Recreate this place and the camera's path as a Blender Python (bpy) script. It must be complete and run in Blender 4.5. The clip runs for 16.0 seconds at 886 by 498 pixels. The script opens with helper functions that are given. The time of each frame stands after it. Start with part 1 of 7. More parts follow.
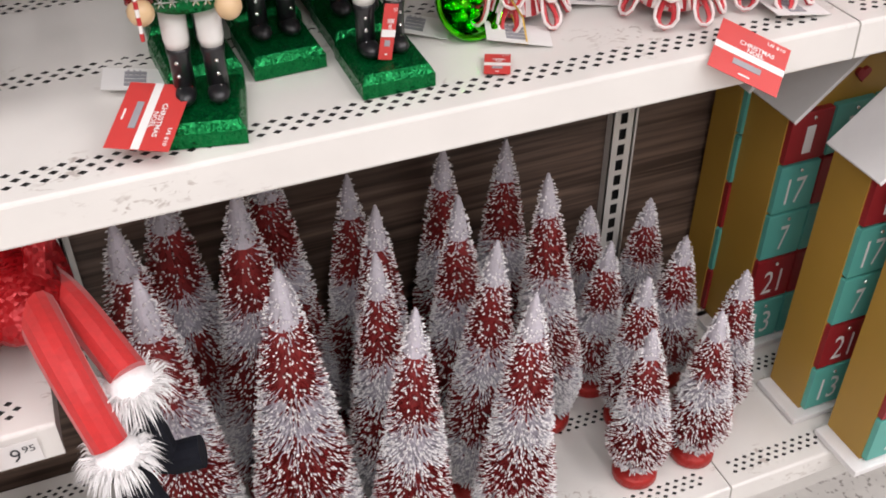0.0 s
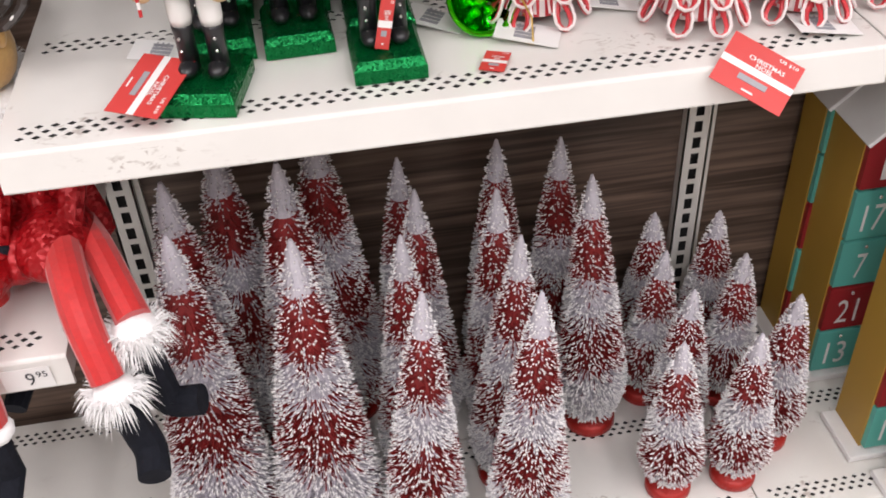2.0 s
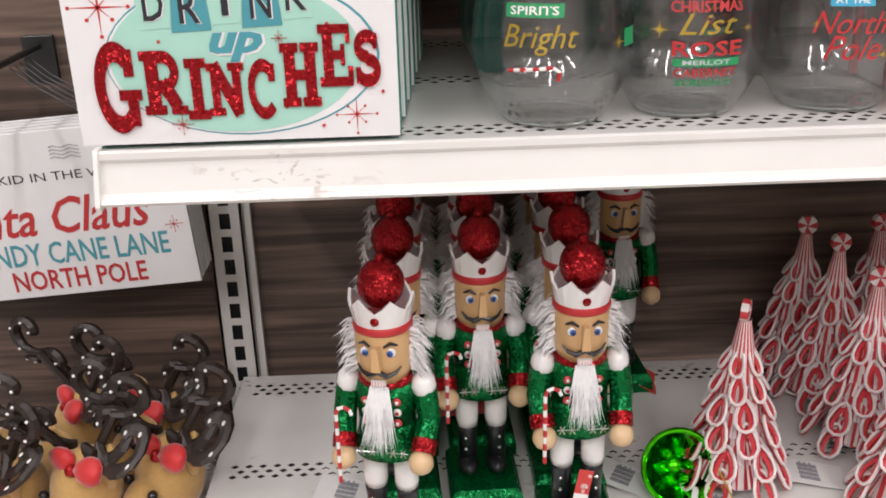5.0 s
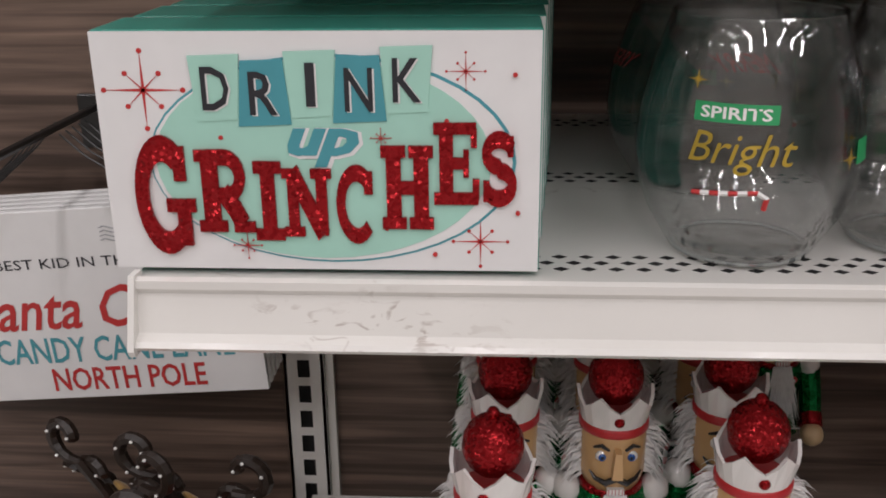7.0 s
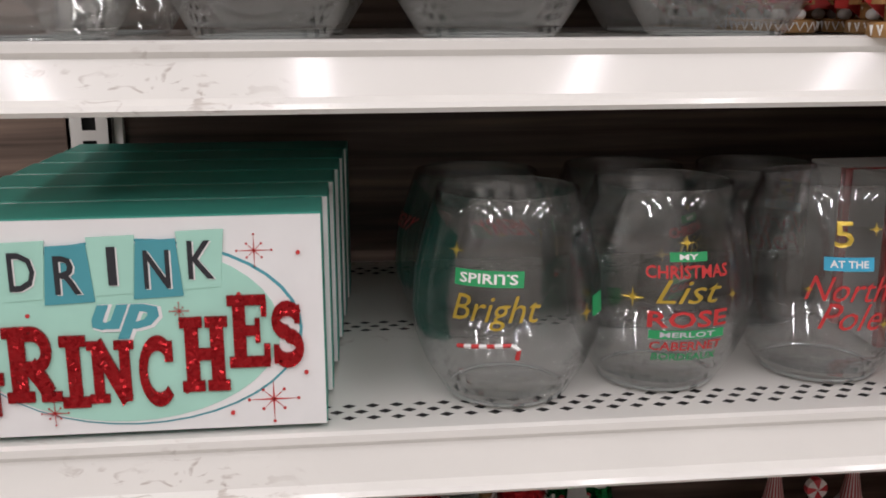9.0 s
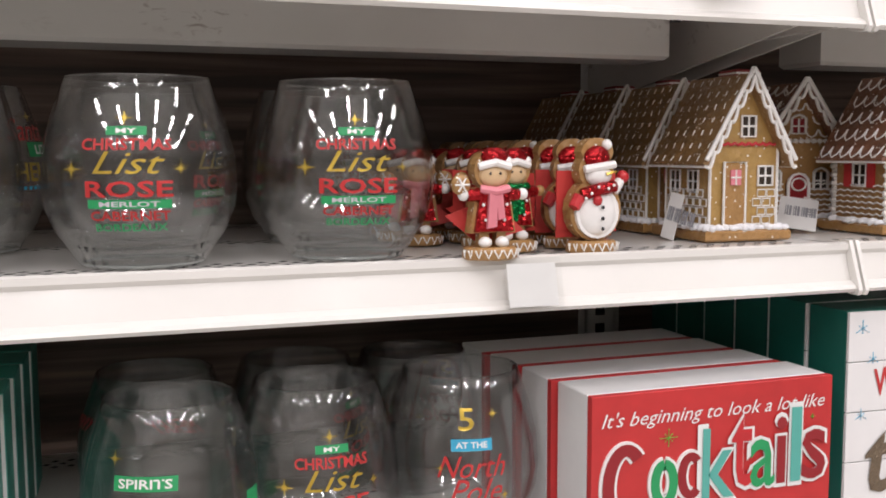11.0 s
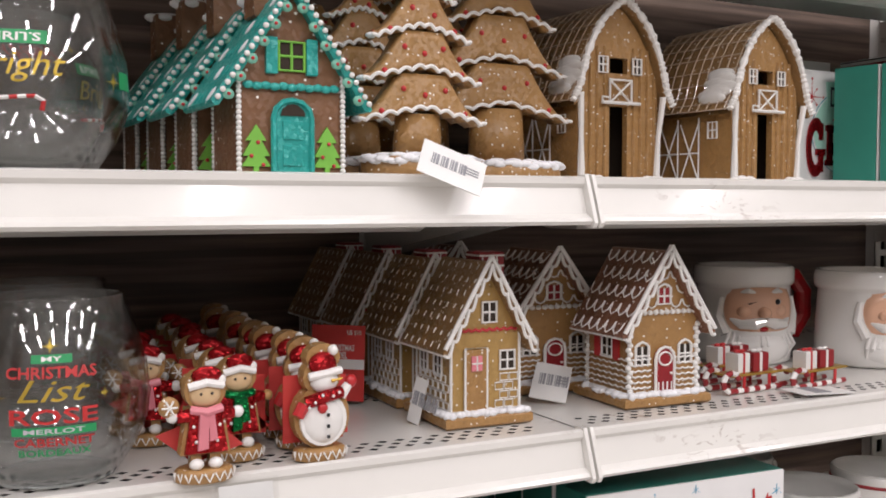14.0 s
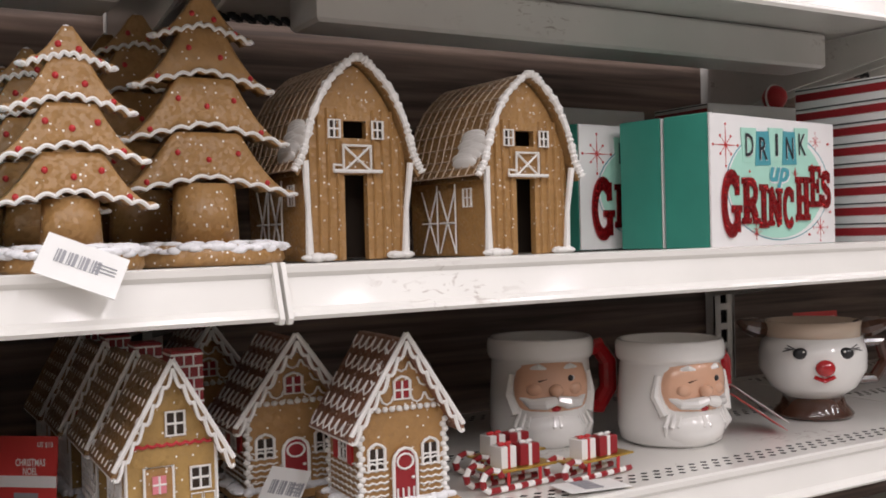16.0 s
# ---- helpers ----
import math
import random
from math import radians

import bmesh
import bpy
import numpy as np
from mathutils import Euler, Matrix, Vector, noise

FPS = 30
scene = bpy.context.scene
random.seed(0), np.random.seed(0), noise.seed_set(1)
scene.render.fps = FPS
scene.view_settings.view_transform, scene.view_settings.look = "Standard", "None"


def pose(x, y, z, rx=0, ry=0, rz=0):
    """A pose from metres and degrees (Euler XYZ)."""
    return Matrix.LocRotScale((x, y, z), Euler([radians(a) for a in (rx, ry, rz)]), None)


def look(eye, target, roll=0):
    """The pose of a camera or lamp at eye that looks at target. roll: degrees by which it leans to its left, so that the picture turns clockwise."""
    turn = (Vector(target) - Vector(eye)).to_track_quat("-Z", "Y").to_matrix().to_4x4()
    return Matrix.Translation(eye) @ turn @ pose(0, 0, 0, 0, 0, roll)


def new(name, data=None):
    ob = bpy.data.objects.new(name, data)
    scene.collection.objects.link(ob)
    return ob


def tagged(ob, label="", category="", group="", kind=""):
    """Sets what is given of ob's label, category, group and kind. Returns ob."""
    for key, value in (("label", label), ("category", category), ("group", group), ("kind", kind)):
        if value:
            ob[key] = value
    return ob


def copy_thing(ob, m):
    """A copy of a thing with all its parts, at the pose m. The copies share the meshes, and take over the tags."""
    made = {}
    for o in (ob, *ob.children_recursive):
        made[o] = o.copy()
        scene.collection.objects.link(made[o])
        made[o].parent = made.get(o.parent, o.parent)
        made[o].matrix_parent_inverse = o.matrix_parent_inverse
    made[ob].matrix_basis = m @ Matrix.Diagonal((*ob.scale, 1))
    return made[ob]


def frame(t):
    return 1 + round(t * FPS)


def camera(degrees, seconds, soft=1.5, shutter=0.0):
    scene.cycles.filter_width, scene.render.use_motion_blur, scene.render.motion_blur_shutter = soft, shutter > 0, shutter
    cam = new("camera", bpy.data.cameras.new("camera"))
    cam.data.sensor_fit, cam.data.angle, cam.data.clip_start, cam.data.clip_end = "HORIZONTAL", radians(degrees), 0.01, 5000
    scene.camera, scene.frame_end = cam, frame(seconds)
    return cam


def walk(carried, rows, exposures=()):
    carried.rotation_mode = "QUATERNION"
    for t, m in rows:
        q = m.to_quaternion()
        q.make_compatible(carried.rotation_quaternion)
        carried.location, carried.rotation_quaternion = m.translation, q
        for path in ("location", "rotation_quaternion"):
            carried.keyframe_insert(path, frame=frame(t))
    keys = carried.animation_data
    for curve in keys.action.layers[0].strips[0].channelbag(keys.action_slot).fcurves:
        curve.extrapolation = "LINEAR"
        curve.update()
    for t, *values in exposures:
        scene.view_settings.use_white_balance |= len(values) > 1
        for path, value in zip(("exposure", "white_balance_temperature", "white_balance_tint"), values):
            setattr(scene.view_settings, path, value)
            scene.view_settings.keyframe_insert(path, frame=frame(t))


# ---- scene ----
cam = camera(48.0, 16.0, soft=1.8)
PATH = [
    (0, (0.095, -1.001, 1.232), (0.667, 0.449, -0.021), -0.5),
    (0.5, (0.126, -0.998, 1.222), (0.599, 0.43, -0.097), -2.3),
    (1, (0.172, -1.028, 1.222), (0.537, 0.38, -0.15), -2.4),
    (1.5, (0.229, -1.052, 1.232), (0.511, 0.392, -0.123), -3.6),
    (2, (0.258, -1.07, 1.245), (0.465, 0.467, -0.017), -3.1),
    (2.5, (0.269, -1.083, 1.27), (0.398, 0.555, 0.129), -2.3),
    (3, (0.282, -1.109, 1.294), (0.372, 0.614, 0.282), -1.8),
    (3.5, (0.286, -1.112, 1.314), (0.385, 0.662, 0.396), -1.2),
    (4, (0.269, -1.075, 1.332), (0.379, 0.736, 0.492), -1.3),
    (4.5, (0.236, -1.03, 1.35), (0.326, 0.81, 0.571), -1.6),
    (5, (0.205, -0.974, 1.361), (0.239, 0.877, 0.604), -1.7),
    (5.2, (0.194, -0.946, 1.365), (0.201, 0.913, 0.626), -1.9),
    (7.3, (0.175, -0.793, 1.361), (0.053, 1.085, 0.682), -0.6),
    (7.5, (0.181, -0.797, 1.366), (0.11, 1.088, 0.702), -0.4),
    (8, (0.188, -0.812, 1.378), (0.251, 1.089, 0.758), -0.4),
    (8.2, (0.189, -0.817, 1.382), (0.285, 1.09, 0.787), -0.3),
    (10.3, (0.236, -0.909, 1.436), (0.697, 1.0, 1.164), -0.3),
    (10.5, (0.241, -0.915, 1.442), (0.77, 0.997, 1.19), -0.2),
    (11, (0.253, -0.928, 1.449), (0.917, 0.949, 1.254), -0.2),
    (11.5, (0.257, -0.932, 1.463), (1.029, 0.907, 1.305), -0.1),
    (12, (0.265, -0.94, 1.475), (1.108, 0.87, 1.361), 0.0),
    (12.5, (0.279, -0.954, 1.492), (1.136, 0.852, 1.419), -0.0),
    (13, (0.294, -0.956, 1.506), (1.162, 0.845, 1.445), -0.1),
    (13.5, (0.313, -0.946, 1.526), (1.199, 0.844, 1.418), 0.0),
    (14, (0.34, -0.947, 1.545), (1.256, 0.828, 1.453), 0.0),
    (14.5, (0.373, -0.947, 1.556), (1.314, 0.816, 1.482), -0.4),
    (15, (0.413, -0.954, 1.569), (1.372, 0.8, 1.52), -0.7),
    (15.5, (0.465, -0.944, 1.578), (1.451, 0.796, 1.547), -1.1),
    (16, (0.531, -0.943, 1.578), (1.547, 0.78, 1.553), -1.5),
]
walk(cam, [(t, look(eye, target, roll)) for t, eye, target, roll in PATH],
     exposures=[(0, 0.16), (2, 0.28), (3.2, -0.05), (5, 0.06), (7.3, -0.62), (8.2, -0.62), (10.3, 0.0), (12, -0.13), (14, -0.19), (16, -0.26)])

# ---- world and light ----
world = bpy.data.worlds.new("store")
scene.world = world
world.use_nodes = True
world.node_tree.nodes["Background"].inputs[0].default_value = (0.9, 0.95, 1.0, 1)
world.node_tree.nodes["Background"].inputs[1].default_value = 0.02


def strip_lamp(x, y, z, sx, sy, watts):
    d = bpy.data.lights.new("ceiling_tube", "AREA")
    d.shape, d.size, d.size_y, d.energy, d.color = "RECTANGLE", sx, sy, watts, (1.0, 0.945, 0.975)
    o = new("ceiling_tube", d)
    o.matrix_basis = pose(x, y, z)
    return o


LAMP_Z = 3.35
LAMPS = [(x, y) for x in (-2.3, -1.1, 0.1, 1.3, 2.5, 3.7) for y in (-0.35, -1.45, -2.75, -3.85)]
for lx, ly in LAMPS:
    strip_lamp(lx, ly, LAMP_Z, 0.14, 0.8, 8.5 if ly > -2 else 16.5)

# ---- materials ----


def links(nt, *pairs):
    for a, b in pairs:
        nt.links.new(a, b)


def mat(name, col, rough=0.5, metal=0.0, var=0.12, grain=80.0, bump=0.1, coat=0.0, stretch=(1, 1, 1), spec=0.5, sheen=0.0):
    m = bpy.data.materials.new(name)
    m.use_nodes = True
    nt = m.node_tree
    p = nt.nodes["Principled BSDF"]
    p.inputs["Roughness"].default_value, p.inputs["Metallic"].default_value = rough, metal
    p.inputs["Coat Weight"].default_value, p.inputs["Coat Roughness"].default_value = coat, 0.08
    p.inputs["Specular IOR Level"].default_value, p.inputs["Sheen Weight"].default_value = spec, sheen
    tc, mp = nt.nodes.new("ShaderNodeTexCoord"), nt.nodes.new("ShaderNodeMapping")
    mp.inputs["Scale"].default_value = stretch
    fine, large = nt.nodes.new("ShaderNodeTexNoise"), nt.nodes.new("ShaderNodeTexNoise")
    fine.inputs["Scale"].default_value, fine.inputs["Detail"].default_value = grain, 5
    large.inputs["Scale"].default_value, large.inputs["Detail"].default_value = grain / 7, 3
    add, mr, mul = nt.nodes.new("ShaderNodeMath"), nt.nodes.new("ShaderNodeMapRange"), nt.nodes.new("ShaderNodeMix")
    mr.inputs["From Min"].default_value, mr.inputs["From Max"].default_value = 0.6, 1.4
    mr.inputs["To Min"].default_value, mr.inputs["To Max"].default_value = 1 - var, 1 + var
    mul.data_type, mul.blend_type, mul.clamp_result = "RGBA", "MULTIPLY", False
    mul.inputs[0].default_value = 1
    mul.inputs[6].default_value = (*col, 1)
    b = nt.nodes.new("ShaderNodeBump")
    b.inputs["Strength"].default_value, b.inputs["Distance"].default_value = bump, 0.002
    links(nt, (tc.outputs["Object"], mp.inputs[0]), (mp.outputs[0], fine.inputs["Vector"]), (mp.outputs[0], large.inputs["Vector"]),
          (fine.outputs["Fac"], add.inputs[0]), (large.outputs["Fac"], add.inputs[1]), (add.outputs[0], mr.inputs[0]),
          (mr.outputs[0], mul.inputs[7]), (mul.outputs[2], p.inputs["Base Color"]), (fine.outputs["Fac"], b.inputs["Height"]),
          (b.outputs[0], p.inputs["Normal"]))
    return m


def glitter(name, col, cell=900.0, tilt=0.9, metal=0.75, rough=0.25, specks=0.0):
    """Flakes that each face their own way, so that a few of them flash."""
    m = mat(name, col, rough, metal, 0.15, 120, 0)
    nt = m.node_tree
    p = nt.nodes["Principled BSDF"]
    tc, v, g = nt.nodes.new("ShaderNodeTexCoord"), nt.nodes.new("ShaderNodeTexVoronoi"), nt.nodes.new("ShaderNodeNewGeometry")
    v.inputs["Scale"].default_value = cell
    sub, sc, ad, no = (nt.nodes.new("ShaderNodeVectorMath") for _ in range(4))
    sub.operation, sc.operation, ad.operation, no.operation = "SUBTRACT", "SCALE", "ADD", "NORMALIZE"
    sub.inputs[1].default_value, sc.inputs["Scale"].default_value = (0.5, 0.5, 0.5), tilt
    links(nt, (tc.outputs["Object"], v.inputs["Vector"]), (v.outputs["Color"], sub.inputs[0]), (sub.outputs[0], sc.inputs[0]),
          (sc.outputs[0], ad.inputs[0]), (g.outputs["Normal"], ad.inputs[1]), (ad.outputs[0], no.inputs[0]), (no.outputs[0], p.inputs["Normal"]))
    if specks:
        mul = next(n for n in nt.nodes if n.type == "MIX")
        v2, lt, mx, sep, gt, both = (nt.nodes.new(k) for k in ("ShaderNodeTexVoronoi", "ShaderNodeMath", "ShaderNodeMix", "ShaderNodeSeparateColor", "ShaderNodeMath", "ShaderNodeMath"))
        v2.inputs["Scale"].default_value = specks
        lt.operation, lt.inputs[1].default_value = "LESS_THAN", 0.2
        gt.operation, gt.inputs[1].default_value = "GREATER_THAN", 0.62
        both.operation = "MULTIPLY"
        mx.data_type, mx.inputs[7].default_value = "RGBA", (0.88, 0.84, 0.78, 1)
        links(nt, (tc.outputs["Object"], v2.inputs["Vector"]), (v2.outputs["Distance"], lt.inputs[0]), (v2.outputs["Color"], sep.inputs[0]), (sep.outputs[0], gt.inputs[0]),
              (lt.outputs[0], both.inputs[0]), (gt.outputs[0], both.inputs[1]), (both.outputs[0], mx.inputs[0]), (mul.outputs[2], mx.inputs[6]), (mx.outputs[2], p.inputs["Base Color"]))
    return m


def glass_mat():
    m = bpy.data.materials.new("clear_glass")
    m.use_nodes = True
    nt = m.node_tree
    nt.nodes.remove(nt.nodes["Principled BSDF"])
    out = nt.nodes["Material Output"]
    tr, gl, mx, lw, pw, mr = (nt.nodes.new(k) for k in ("ShaderNodeBsdfTransparent", "ShaderNodeBsdfGlossy", "ShaderNodeMixShader", "ShaderNodeLayerWeight", "ShaderNodeMath", "ShaderNodeMapRange"))
    tr.inputs[0].default_value, gl.inputs["Roughness"].default_value, lw.inputs[0].default_value = (0.975, 0.98, 0.978, 1), 0.03, 0.5
    pw.operation, pw.inputs[1].default_value = "POWER", 3.0
    mr.inputs["To Min"].default_value, mr.inputs["To Max"].default_value = 0.095, 0.85
    links(nt, (lw.outputs["Facing"], pw.inputs[0]), (pw.outputs[0], mr.inputs[0]), (mr.outputs[0], mx.inputs[0]), (tr.outputs[0], mx.inputs[1]), (gl.outputs[0], mx.inputs[2]), (mx.outputs[0], out.inputs[0]))
    return m


def wood_panel():
    """Dark grey-brown wood print with long level grain and darker boards."""
    m = mat("wood_print", (0.135, 0.094, 0.072), 0.55, 0, 0.5, 22, 0.12, stretch=(0.35, 1, 6))
    nt = m.node_tree
    mul = next(n for n in nt.nodes if n.type == "MIX")
    tc, mp, n2, r2, mx = (nt.nodes.new(k) for k in ("ShaderNodeTexCoord", "ShaderNodeMapping", "ShaderNodeTexNoise", "ShaderNodeValToRGB", "ShaderNodeMix"))
    mp.inputs["Scale"].default_value = (1.2, 1, 34)
    n2.inputs["Scale"].default_value, n2.inputs["Detail"].default_value, n2.inputs["Distortion"].default_value = 2.2, 8, 0.6
    r2.color_ramp.elements[0].position, r2.color_ramp.elements[1].position = 0.38, 0.66
    r2.color_ramp.elements[0].color, r2.color_ramp.elements[1].color = (0.42, 0.38, 0.36, 1), (1.45, 1.4, 1.38, 1)
    mx.data_type, mx.blend_type, mx.clamp_result = "RGBA", "MULTIPLY", False
    mx.inputs[0].default_value = 1
    p = nt.nodes["Principled BSDF"]
    links(nt, (tc.outputs["Object"], mp.inputs[0]), (mp.outputs[0], n2.inputs["Vector"]), (n2.outputs["Fac"], r2.inputs[0]),
          (mul.outputs[2], mx.inputs[6]), (r2.outputs[0], mx.inputs[7]), (mx.outputs[2], p.inputs["Base Color"]))
    return m


def scuffed(name, col):
    """Glossy enamel with a few grey-brown rub marks and chips."""
    m = mat(name, col, 0.26, 0, 0.06, 14, 0.02, coat=0.35)
    nt = m.node_tree
    mul = next(n for n in nt.nodes if n.type == "MIX")
    tc, mp, n1, n2, r1, r2, both, mx = (nt.nodes.new(k) for k in ("ShaderNodeTexCoord", "ShaderNodeMapping", "ShaderNodeTexNoise", "ShaderNodeTexNoise", "ShaderNodeMapRange", "ShaderNodeMapRange", "ShaderNodeMath", "ShaderNodeMix"))
    mp.inputs["Scale"].default_value = (1, 1.6, 2.2)
    n1.inputs["Scale"].default_value, n1.inputs["Detail"].default_value = 7, 2
    n2.inputs["Scale"].default_value, n2.inputs["Detail"].default_value, n2.inputs["Distortion"].default_value = 75, 4, 1.2
    r1.inputs["From Min"].default_value, r1.inputs["From Max"].default_value = 0.58, 0.68
    r2.inputs["From Min"].default_value, r2.inputs["From Max"].default_value = 0.56, 0.68
    both.operation = "MULTIPLY"
    mx.data_type, mx.inputs[7].default_value = "RGBA", (0.47, 0.42, 0.38, 1)
    links(nt, (tc.outputs["Object"], mp.inputs[0]), (mp.outputs[0], n1.inputs["Vector"]), (mp.outputs[0], n2.inputs["Vector"]), (n1.outputs["Fac"], r1.inputs[0]), (n2.outputs["Fac"], r2.inputs[0]),
          (r1.outputs[0], both.inputs[0]), (r2.outputs[0], both.inputs[1]), (both.outputs[0], mx.inputs[0]), (mul.outputs[2], mx.inputs[6]), (mx.outputs[2], nt.nodes["Principled BSDF"].inputs["Base Color"]))
    return m


def floor_mat():
    """Pale vinyl tile with grey and dark chips."""
    m = mat("vinyl_floor", (0.56, 0.54, 0.51), 0.32, 0, 0.12, 30, 0.02)
    nt = m.node_tree
    mul = next(n for n in nt.nodes if n.type == "MIX")
    v, r, tc, mx = (nt.nodes.new(k) for k in ("ShaderNodeTexNoise", "ShaderNodeValToRGB", "ShaderNodeTexCoord", "ShaderNodeMix"))
    v.inputs["Scale"].default_value, v.inputs["Detail"].default_value = 95, 2
    r.color_ramp.elements[0].position, r.color_ramp.elements[1].position = 0.33, 0.42
    r.color_ramp.elements[0].color, r.color_ramp.elements[1].color = (0.45, 0.43, 0.42, 1), (1, 1, 1, 1)
    mx.data_type, mx.blend_type = "RGBA", "MULTIPLY"
    mx.inputs[0].default_value = 1
    links(nt, (tc.outputs["Object"], v.inputs["Vector"]), (v.outputs["Fac"], r.inputs[0]), (mul.outputs[2], mx.inputs[6]),
          (r.outputs[0], mx.inputs[7]), (mx.outputs[2], nt.nodes["Principled BSDF"].inputs["Base Color"]))
    return m


